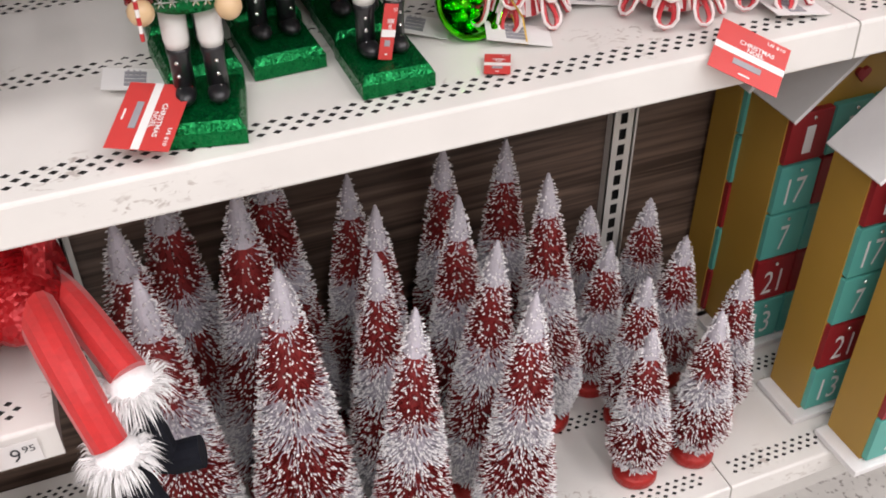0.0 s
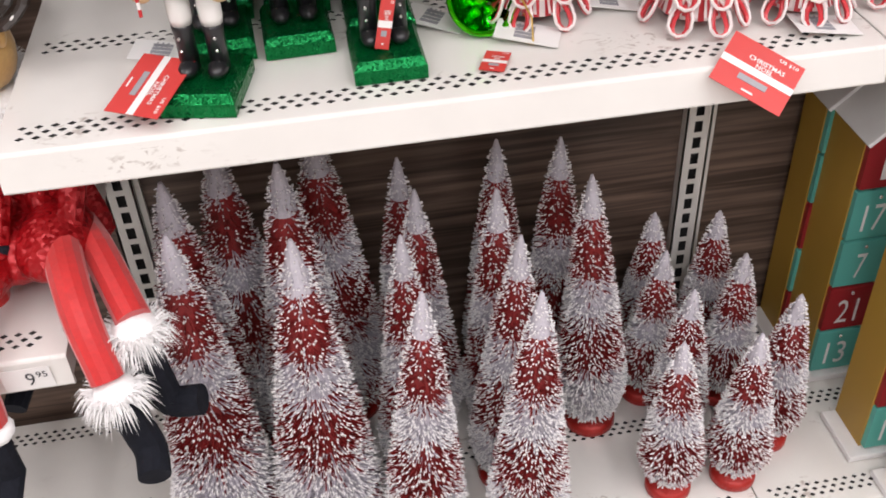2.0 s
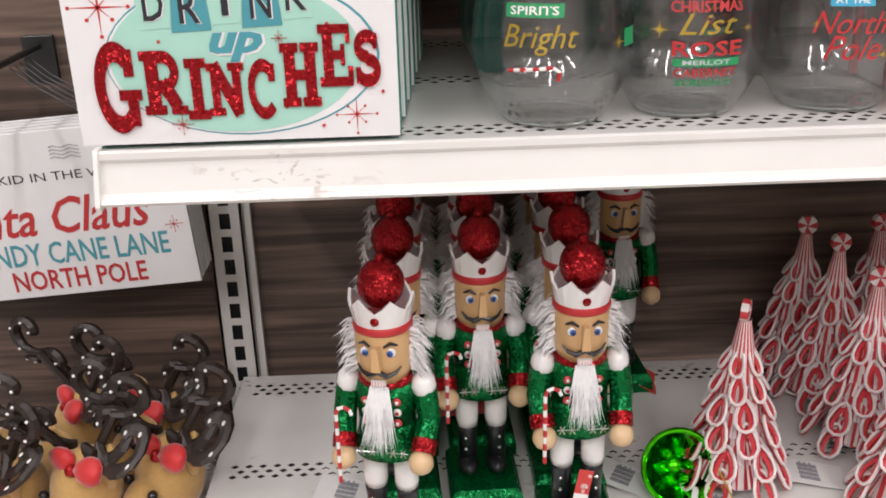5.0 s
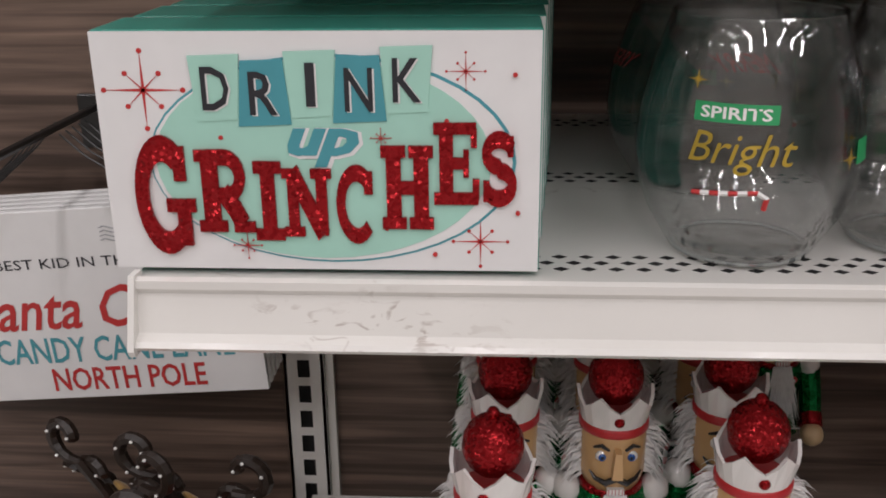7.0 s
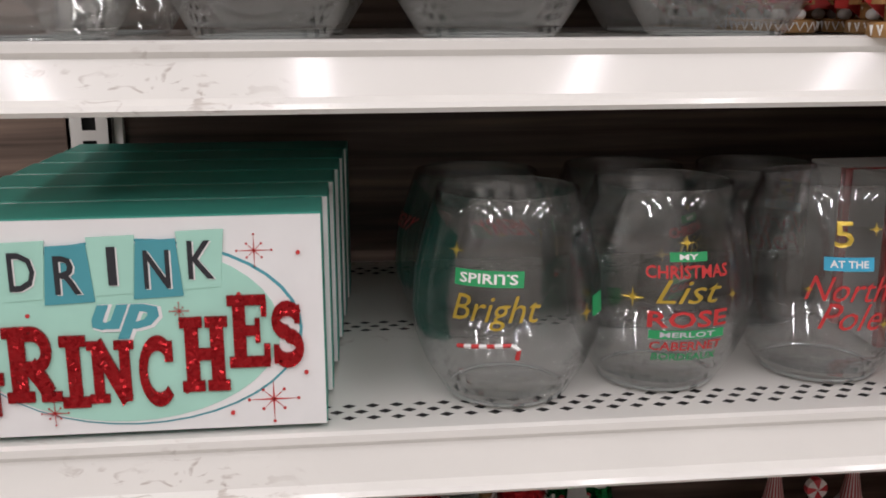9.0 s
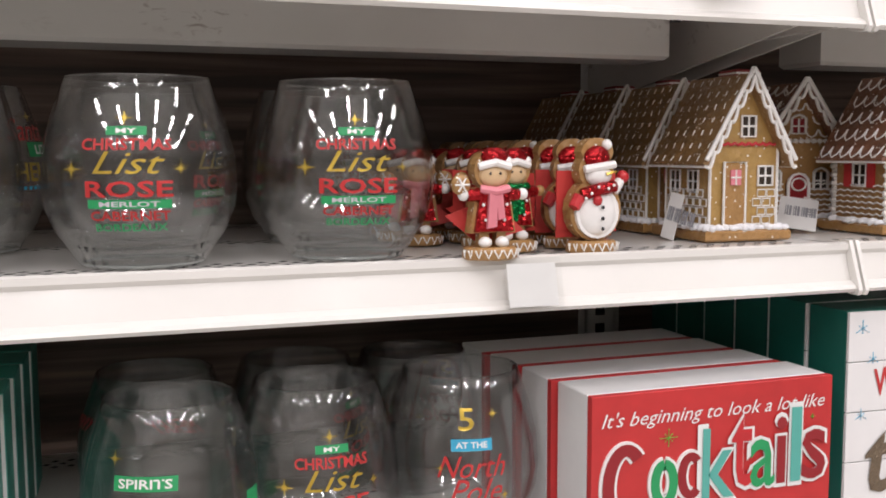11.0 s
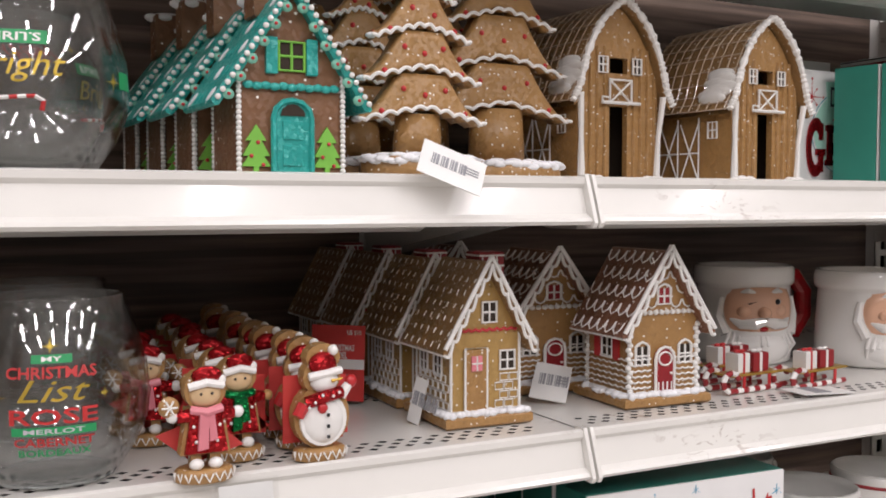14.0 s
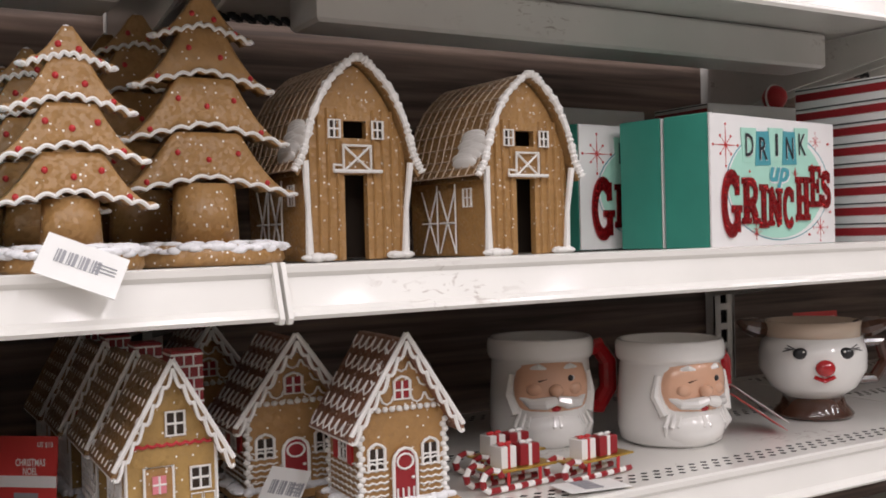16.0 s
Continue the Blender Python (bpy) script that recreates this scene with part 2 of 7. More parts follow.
M = dict(
    enamel=scuffed("cream_enamel", (0.75, 0.73, 0.69)),
    gap_shade=mat("painted_gap_shade", (0.02, 0.02, 0.02), 0.6),
    wood=wood_panel(), floor=floor_mat(), wall=mat("painted_wall", (0.72, 0.69, 0.65), 0.6, 0, 0.06, 6, 0.02),
    ceil=mat("ceiling_paint", (0.78, 0.78, 0.76), 0.7, 0, 0.05, 4, 0.02),
    glass=glass_mat(), foot_glass=mat("glass_foot", (0.32, 0.34, 0.33), 0.08, 0, 0.1, 60, 0.02, coat=0.5),
    white=mat("white_paint", (0.78, 0.77, 0.76), 0.45, 0, 0.05, 40, 0.04), gloss_white=mat("white_glaze", (0.82, 0.8, 0.77), 0.12, 0, 0.05, 30, 0.03, coat=0.6),
    red=mat("red_paint", (0.5, 0.025, 0.03), 0.35, 0, 0.12, 60, 0.05), card_red=mat("red_card", (0.56, 0.05, 0.045), 0.4, 0, 0.06, 40, 0.02),
    black=mat("black_paint", (0.012, 0.012, 0.014), 0.3, 0, 0.2, 50, 0.03, coat=0.1), navy=mat("black_felt", (0.009, 0.01, 0.015), 0.9, 0, 0.3, 200, 0.3, spec=0.2),
    skin=mat("tan_paint", (0.62, 0.38, 0.17), 0.32, 0, 0.06, 60, 0.03, coat=0.2), wood_ball=mat("pale_wood", (0.66, 0.46, 0.26), 0.4, 0, 0.12, 60, 0.05),
    blue=mat("blue_paint", (0.03, 0.12, 0.4), 0.3), fur=mat("white_fur", (0.82, 0.81, 0.8), 0.85, 0, 0.1, 300, 0.3, sheen=0.4),
    gl_green=glitter("green_glitter", (0.0, 0.16, 0.038), 700, 0.75), gl_red=glitter("red_glitter", (0.34, 0.008, 0.012), 700, 0.8),
    green_metal=mat("green_chrome", (0.08, 0.62, 0.01), 0.06, 1.0, 0.05, 20, 0.01), gold=mat("gold_paint", (0.62, 0.4, 0.08), 0.3, 0.8, 0.1, 80, 0.05),
    silver=mat("silver_stud", (0.8, 0.8, 0.8), 0.15, 1.0, 0.05, 80, 0.02),
    bristle_red=mat("red_bristle", (0.22, 0.014, 0.014), 0.6, 0, 0.35, 300, 0.2), bristle_white=mat("pale_bristle", (0.54, 0.51, 0.56), 0.6, 0, 0.15, 300, 0.2),
    frost=mat("flocking", (0.86, 0.84, 0.83), 0.75, 0, 0.06, 200, 0.2), base_red=glitter("red_foam_base", (0.4, 0.02, 0.015), 900, 0.5, 0.2, 0.4),
    clay_red=mat("red_clay", (0.56, 0.04, 0.05), 0.35, 0, 0.12, 120, 0.1), clay_white=mat("white_clay", (0.78, 0.7, 0.68), 0.35, 0, 0.06, 120, 0.1),
    ginger=glitter("gingerbread", (0.37, 0.205, 0.075), 420, 0.4, 0.0, 0.36, 260), ginger_dark=glitter("dark_gingerbread", (0.27, 0.155, 0.062), 420, 0.4, 0.0, 0.38, 260), ginger_rust=glitter("rust_gingerbread", (0.235, 0.105, 0.06), 420, 0.4, 0.0, 0.38, 260),
    ginger_gold=glitter("golden_gingerbread", (0.42, 0.26, 0.085), 420, 0.4, 0.0, 0.36, 260), brown=glitter("cocoa_clay", (0.2, 0.095, 0.045), 420, 0.3, 0.0, 0.45, 200), icing=mat("icing", (0.82, 0.8, 0.77), 0.4, 0, 0.06, 120, 0.15),
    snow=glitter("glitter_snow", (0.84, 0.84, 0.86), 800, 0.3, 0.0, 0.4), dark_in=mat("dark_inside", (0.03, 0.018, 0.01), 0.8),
    teal=glitter("teal_icing", (0.03, 0.36, 0.32), 600, 0.4, 0.1, 0.3), mint_icing=mat("mint_icing", (0.2, 0.5, 0.38), 0.35, 0, 0.08, 100, 0.05), lime=mat("lime_icing", (0.2, 0.5, 0.07), 0.4, 0, 0.1, 120, 0.08),
    mint=mat("mint_print", (0.38, 0.66, 0.55), 0.45, 0, 0.05, 60, 0.03), teal_print=mat("teal_print", (0.07, 0.31, 0.36), 0.45, 0, 0.06, 60, 0.03),
    box_green=mat("green_side", (0.045, 0.3, 0.23), 0.42, 0, 0.1, 30, 0.05), dark_green=mat("dark_green_side", (0.008, 0.12, 0.09), 0.45, 0, 0.15, 30, 0.05),
    print_red=mat("print_red", (0.5, 0.03, 0.03), 0.5), print_green=mat("print_green", (0.02, 0.3, 0.1), 0.5), print_gold=mat("print_gold", (0.6, 0.43, 0.07), 0.3, 0.6),
    print_black=mat("print_black", (0.02, 0.02, 0.025), 0.5), print_blue=mat("print_blue", (0.04, 0.36, 0.55), 0.5), print_grey=mat("print_grey", (0.3, 0.3, 0.32), 0.5),
    tinsel=glitter("bronze_glitter", (0.2, 0.15, 0.1), 900, 0.7, 0.5, 0.4), felt=mat("tan_felt", (0.5, 0.3, 0.1), 0.95, 0, 0.12, 250, 0.3, sheen=0.3),
    antler=mat("brown_plush", (0.02, 0.012, 0.008), 0.42, 0, 0.25, 300, 0.3), cloth=mat("red_velour", (0.52, 0.012, 0.012), 0.55, 0, 0.15, 200, 0.2, sheen=0.4),
    sequin=glitter("red_sequin_cloth", (0.36, 0.006, 0.01), 260, 0.8, 0.3, 0.35), ochre=mat("ochre_card", (0.4, 0.235, 0.035), 0.5, 0, 0.06, 12, 0.03),
    drawer_teal=mat("teal_card", (0.1, 0.4, 0.34), 0.45, 0, 0.06, 20, 0.03), drawer_red=mat("dark_red_card", (0.28, 0.015, 0.02), 0.45, 0, 0.06, 20, 0.03),
    face=mat("flesh_glaze", (0.72, 0.42, 0.28), 0.14, 0, 0.07, 40, 0.03, coat=0.5), red_glaze=mat("red_glaze", (0.42, 0.01, 0.015), 0.1, 0, 0.08, 30, 0.02, coat=0.6),
    brown_glaze=mat("brown_glaze", (0.06, 0.025, 0.015), 0.12, 0, 0.15, 30, 0.02, coat=0.6), tan_glaze=mat("tan_glaze", (0.6, 0.47, 0.36), 0.12, 0, 0.1, 20, 0.02, coat=0.6),
    pink=mat("pink_clay", (0.68, 0.22, 0.26), 0.4), paper=mat("paper", (0.78, 0.77, 0.75), 0.5, 0, 0.04, 60, 0.03), hook=mat("dark_steel", (0.06, 0.06, 0.06), 0.35, 0.9),
)

# ---- mesh helpers ----


class Shape:
    """Collects faces with a material each, and makes one mesh of them."""

    def __init__(self):
        self.v, self.f, self.m, self.s, self.mats = [], [], [], [], []

    def slot(self, key):
        if key not in self.mats:
            self.mats.append(key)
        return self.mats.index(key)

    def add(self, verts, faces, key, smooth=False, xf=None):
        n, k = len(self.v), self.slot(key)
        self.v += [tuple(xf @ Vector(p)) for p in verts] if xf else [tuple(p) for p in verts]
        for f in faces:
            self.f.append(tuple(i + n for i in f))
            self.m.append(k)
            self.s.append(smooth)
        return self

    def box(self, c, size, key, xf=None, bevel=0.0):
        x, y, z = c
        a, b, d = size[0] / 2, size[1] / 2, size[2] / 2
        if bevel:
            e = bevel
            ring = lambda h, i: [(x - a + i, y - b + i, h), (x + a - i, y - b + i, h), (x + a - i, y + b - i, h), (x - a + i, y + b - i, h)]
            vs = ring(z - d, e) + ring(z - d + e, 0) + ring(z + d - e, 0) + ring(z + d, e)
            fs = [(3, 2, 1, 0), (12, 13, 14, 15)] + [(r * 4 + i, r * 4 + (i + 1) % 4, r * 4 + 4 + (i + 1) % 4, r * 4 + 4 + i) for r in range(3) for i in range(4)]
            return self.add(vs, fs, key, False, xf)
        vs = [(x + i * a, y + j * b, z + k * d) for k in (-1, 1) for j in (-1, 1) for i in (-1, 1)]
        return self.add(vs, [(0, 2, 3, 1), (4, 5, 7, 6), (0, 1, 5, 4), (2, 6, 7, 3), (0, 4, 6, 2), (1, 3, 7, 5)], key, False, xf)

    def lathe(self, prof, key, seg=16, c=(0, 0, 0), xf=None, smooth=True, squash=(1, 1), wobble=0.0, open_top=False):
        vs, fs = [], []
        for j, (r, z) in enumerate(prof):
            for i in range(seg):
                t = 2 * math.pi * i / seg
                q = r * (1 + wobble * math.sin(i * 2.4 + j))
                vs.append((c[0] + q * math.cos(t) * squash[0], c[1] + q * math.sin(t) * squash[1], c[2] + z))
        for j in range(len(prof) - 1):
            for i in range(seg):
                k = (i + 1) % seg
                fs.append((j * seg + i, j * seg + k, (j + 1) * seg + k, (j + 1) * seg + i))
        if prof[0][0] > 1e-5:
            fs.append(tuple(range(seg - 1, -1, -1)))
        if prof[-1][0] > 1e-5 and not open_top:
            fs.append(tuple(range((len(prof) - 1) * seg, len(prof) * seg)))
        return self.add(vs, fs, key, smooth, xf)

    def ball(self, c, r, key, seg=12, rings=7, xf=None):
        r = (r, r, r) if isinstance(r, (int, float)) else r
        prof = [(math.sin(math.pi * j / rings), -math.cos(math.pi * j / rings)) for j in range(rings + 1)]
        prof[0], prof[-1] = (1e-6, -1), (1e-6, 1)
        vs, fs = [], []
        for q, z in prof:
            for i in range(seg):
                t = 2 * math.pi * i / seg
                vs.append((c[0] + q * math.cos(t) * r[0], c[1] + q * math.sin(t) * r[1], c[2] + z * r[2]))
        for j in range(rings):
            for i in range(seg):
                k = (i + 1) % seg
                fs.append((j * seg + i, j * seg + k, (j + 1) * seg + k, (j + 1) * seg + i))
        return self.add(vs, fs, key, True, xf)

    def tube(self, pts, r, key, seg=6, xf=None, close=False, keys=None):
        """A round rod along points; r may be a list. keys: materials that alternate along it."""
        pts = [Vector(p) for p in pts]
        n = len(pts)
        rs = r if isinstance(r, (list, tuple)) else [r] * n
        rings, u = [], None
        for i, p in enumerate(pts):
            a, b = pts[(i - 1) % n] if close or i else p, pts[(i + 1) % n] if close or i < n - 1 else p
            d = (b - a).normalized()
            if u is None or (u - d * u.dot(d)).length < 0.05:
                u = d.cross((0, 0, 1)) if abs(d.z) < 0.9 else d.cross((0, 1, 0))
            u = (u - d * u.dot(d)).normalized()
            w = d.cross(u)
            rings.append([p + rs[i] * (math.cos(2 * math.pi * k / seg) * u + math.sin(2 * math.pi * k / seg) * w) for k in range(seg)])
        vs = [p for g in rings for p in g]
        for i in range(n if close else n - 1):
            j = (i + 1) % n
            fs = [(i * seg + k, i * seg + (k + 1) % seg, j * seg + (k + 1) % seg, j * seg + k) for k in range(seg)]
            base = keys[i % len(keys)] if keys else key
            self.add([vs[q] for f in fs for q in f], [(4 * k, 4 * k + 1, 4 * k + 2, 4 * k + 3) for k in range(seg)], base, not keys, xf)
        if not close:
            self.add(rings[0], [tuple(range(seg))], key, False, xf)
            self.add(rings[-1], [tuple(range(seg - 1, -1, -1))], key, False, xf)
        return self

    def prism(self, outline, y0, y1, key, xf=None):
        """A flat outline of (x, z), with thickness along y."""
        n = len(outline)
        vs = [(x, y0, z) for x, z in outline] + [(x, y1, z) for x, z in outline]
        fs = [tuple(range(n)), tuple(range(2 * n - 1, n - 1, -1))] + [(i, i + n, (i + 1) % n + n, (i + 1) % n) for i in range(n)]
        return self.add(vs, fs, key, False, xf)

    def spikes(self, roots, length, r, key, droop=0.3, rng=random):
        """Fur: thin pointed blades from (place, direction)."""
        for p, d in roots:
            p, d = Vector(p), Vector(d).normalized()
            u = d.cross((rng.uniform(-1, 1), rng.uniform(-1, 1), 0.3)).normalized() * r
            l = length * rng.uniform(0.6, 1.2)
            mid, tip = p + d * l * 0.55, p + d * l + Vector((0, 0, -droop * l))
            w = d.cross(u).normalized() * r
            self.add([p + u, p - u, mid + w * 0.7, mid - w * 0.7, tip], [(0, 1, 2), (1, 0, 3), (2, 3, 4), (0, 2, 3), (1, 3, 2)], key, False)
        return self

    def make(self, name, parent=None, label="", at=None):
        me = bpy.data.meshes.new(name)
        me.from_pydata(self.v, [], self.f)
        for k in self.mats:
            me.materials.append(M[k])
        me.polygons.foreach_set("material_index", self.m)
        me.polygons.foreach_set("use_smooth", self.s)
        me.update()
        o = new(name, me)
        if parent:
            o.parent = parent
        if at:
            o.matrix_basis = at
        if label:
            tagged(o, label)
        return o


def root(name, m, label, category, group="", kind=""):
    return_ob = new(name)
    return_ob.matrix_basis = m
    return tagged(return_ob, label, category, group, kind)


_text = {}


def text_data(body, size=1.0, bold=0.0, shear=0.0, space=1.0):
    """Points and faces of a line of writing, its centre at 0, scaled to width 1 by its own width."""
    key = (body, bold, shear, space)
    if key not in _text:
        c = bpy.data.curves.new("writing", "FONT")
        c.body, c.align_x, c.align_y, c.offset, c.shear, c.space_character, c.resolution_u = body, "CENTER", "CENTER", bold, shear, space, 2
        o = new("writing", c)
        me = bpy.data.meshes.new_from_object(o.evaluated_get(bpy.context.evaluated_depsgraph_get()))
        vs = [tuple(p.co) for p in me.vertices]
        fs = [tuple(q.vertices) for q in me.polygons]
        bpy.data.objects.remove(o)
        bpy.data.meshes.remove(me)
        bpy.data.curves.remove(c)
        lo, hi = min(p[0] for p in vs), max(p[0] for p in vs)
        lz, hz = min(p[1] for p in vs), max(p[1] for p in vs)
        _text[key] = ([((x - (lo + hi) / 2) / (hi - lo), (z - (lz + hz) / 2) / (hz - lz)) for x, z, _ in vs], fs)
    return _text[key]


def write(sh, body, x, y, z, w, h, key, bold=0.0, shear=0.0, space=1.0, bend=None, turn=0.0):
    """Writing that faces -y, w wide and h high about (x, z). bend: maps a place to another one."""
    pts, fs = text_data(body, 1, bold, shear, space)
    c, s = math.cos(radians(turn)), math.sin(radians(turn))
    vs = []
    for a, b in pts:
        a, b = a * w, b * h
        p = (x + a * c - b * s, y, z + a * s + b * c)
        vs.append(bend(p) if bend else p)
    return sh.add(vs, fs, key)


def curve(pts, n=5):
    """A smooth line through points."""
    pts = [Vector(a) for a in pts]
    full = [pts[0] * 2 - pts[1]] + pts + [pts[-1] * 2 - pts[-2]]
    out = []
    for i in range(1, len(full) - 2):
        a, b, c, d = full[i - 1:i + 3]
        for k in range(n):
            t = k / n
            out.append(0.5 * (2 * b + (c - a) * t + (2 * a - 5 * b + 4 * c - d) * t * t + (3 * b - a - 3 * c + d) * t ** 3))
    return out + [pts[-1]]


def ellipse(cx, cz, rx, rz, n=28):
    return [(cx + rx * math.cos(2 * math.pi * i / n), cz + rz * math.sin(2 * math.pi * i / n)) for i in range(n)]


def starburst(sh, x, y, z, r, key, arms=8):
    for i in range(arms):
        a = 2 * math.pi * i / arms + math.pi / 2
        q = r if i % 2 == 0 else r * 0.6
        dx, dz = math.cos(a), math.sin(a)
        sh.prism([(x - dz * q * 0.04, z + dx * q * 0.04), (x + dx * q, z + dz * q), (x + dz * q * 0.04, z - dx * q * 0.04)], y, y + 0.0006, key)
        sh.prism(ellipse(x + dx * q, z + dz * q, r * 0.07, r * 0.07, 8), y, y + 0.0006, key)


# ---- structure ----
W, DEPTH = 0.75, 0.37
DECK, S2, S3, S4, S5, S6 = 0.16, 0.827, 1.187, 1.3835, 1.5615, 1.79
LEFT_SHELF = 0.61


def slab(name, x0, x1, y0, y1, z0, z1, key, label):
    s = Shape().box(((x0 + x1) / 2, (y0 + y1) / 2, (z0 + z1) / 2), (x1 - x0, y1 - y0, z1 - z0), key)
    return tagged(s.make(name), label, name.split("_")[0], kind="structure")


slab("floor", -6, 9, -7, 6, -0.1, 0, "floor", "pale speckled vinyl store floor")
slab("ceiling", -6, 9, -7, 6, 3.6, 3.7, "ceil", "plain pale store ceiling")
slab("wall_south", -6, 9, -7.1, -7, 0, 3.6, "wall", "plain painted store wall")
slab("wall_north", -6, 9, 6, 6.1, 0, 3.6, "wall", "plain painted store wall")
slab("wall_west", -6.1, -6, -7, 6, 0, 3.6, "wall", "plain painted store wall")
slab("wall_east", 9, 9.1, -7, 6, 0, 3.6, "wall", "plain painted store wall")
slab("wall_gondola", -1.5, 3.0, 0.0, 0.03, 0.0, 2.1, "wood", "shelving back panel printed as dark weathered wood")


def fixture(x, y):
    r = root("ceiling_light", pose(x, y, LAMP_Z + 0.02), "white steel strip light fixed under the ceiling", "ceiling light", "strip lights")
    Shape().box((0, 0, 0.05), (0.2, 0.86, 0.07), "white", bevel=0.01).make("housing", r)
    Shape().tube([(0, 0, 0.085), (0, 0, 0.23)], 0.01, "white").make("rod", r)
    return r


for lx, ly in LAMPS:
    fixture(lx, ly)


def upright(x):
    """A slotted post: a folded strip with a row of slots 25.4 mm apart."""
    s = Shape()
    w, d, sw, sh, top = 0.036, 0.014, 0.0055, 0.017, 2.1
    y = -d
    s.box((-w / 2 + 0.0015, -d / 2, top / 2), (0.003, d, top), "enamel").box((w / 2 - 0.0015, -d / 2, top / 2), (0.003, d, top), "enamel")
    s.add([(-w / 2, y, 0), (-sw, y, 0), (-sw, y, top), (-w / 2, y, top), (sw, y, 0), (w / 2, y, 0), (w / 2, y, top), (sw, y, top)], [(0, 1, 2, 3), (4, 5, 6, 7)], "enamel")
    n = int(top / 0.0254)
    for i in range(n):
        z0, z1 = i * 0.0254, i * 0.0254 + 0.0254 - sh
        s.add([(-sw, y, z0), (sw, y, z0), (sw, y, z1), (-sw, y, z1)], [(0, 1, 2, 3)], "enamel")
    # dark strip behind the slots, with their inner shade put into its colour
    s.add([(-w / 2, -0.003, 0), (w / 2, -0.003, 0), (w / 2, -0.003, top), (-w / 2, -0.003, top)], [(0, 1, 2, 3)], "gap_shade")
    s.box((w / 2 + 0.004, -0.004, top / 2), (0.007, 0.008, top), "enamel")
    return tagged(s.make("upright", at=pose(x, 0, 0)), "cream enamelled slotted steel shelving upright", "upright", "shelf uprights")


for k in (-1, 0, 1, 2, 3):
    upright(k * W)


def perforated(s, x0, x1, y0, y1, z, rows):
    """A steel sheet with rows of diamond holes in bands; each hole is cut through."""
    pitch, cell, t = 0.0131, 0.0082, 0.005
    bands = sorted((yb, yb + 3 * cell) for yb in rows)
    cur = y0
    for b0, b1 in bands:
        s.add([(x0, cur, z), (x1, cur, z), (x1, b0, z), (x0, b0, z)], [(0, 1, 2, 3)], "enamel")
        cur = b1
        for r in range(3):
            ya, yb = b0 + r * cell, b0 + (r + 1) * cell
            off = (r % 2) * pitch / 2
            n = int((x1 - x0 - 0.03) / pitch)
            a = x0 + 0.012 + off
            s.add([(x0, ya, z), (a, ya, z), (a, yb, z), (x0, yb, z)], [(0, 1, 2, 3)], "enamel")
            for i in range(n):
                xa, xb = a + i * pitch, a + (i + 1) * pitch
                cx, cy = (xa + xb) / 2, (ya + yb) / 2
                hx, hy = 0.0041, 0.003
                o = [(xa, ya, z), (xb, ya, z), (xb, yb, z), (xa, yb, z), (cx, ya, z), (xb, cy, z), (cx, yb, z), (xa, cy, z)]
                h = [(cx, cy - hy, z), (cx + hx, cy, z), (cx, cy + hy, z), (cx - hx, cy, z)]
                lo = [(p[0], p[1], z - t) for p in h]
                fs = [(0, 4, 8, 11, 7), (4, 1, 5, 9, 8), (5, 2, 6, 10, 9), (6, 3, 7, 11, 10)]
                s.add(o + h, fs, "enamel")
                # hole walls coloured near black for the shade within, not enamel like the sheet
                s.add(h + lo, [(k, (k + 1) % 4, 4 + (k + 1) % 4, 4 + k) for k in range(4)], "gap_shade")
            e = a + n * pitch
            s.add([(e, ya, z), (x1, ya, z), (x1, yb, z), (e, yb, z)], [(0, 1, 2, 3)], "enamel")
    s.add([(x0, cur, z), (x1, cur, z), (x1, y1, z), (x0, y1, z)], [(0, 1, 2, 3)], "enamel")


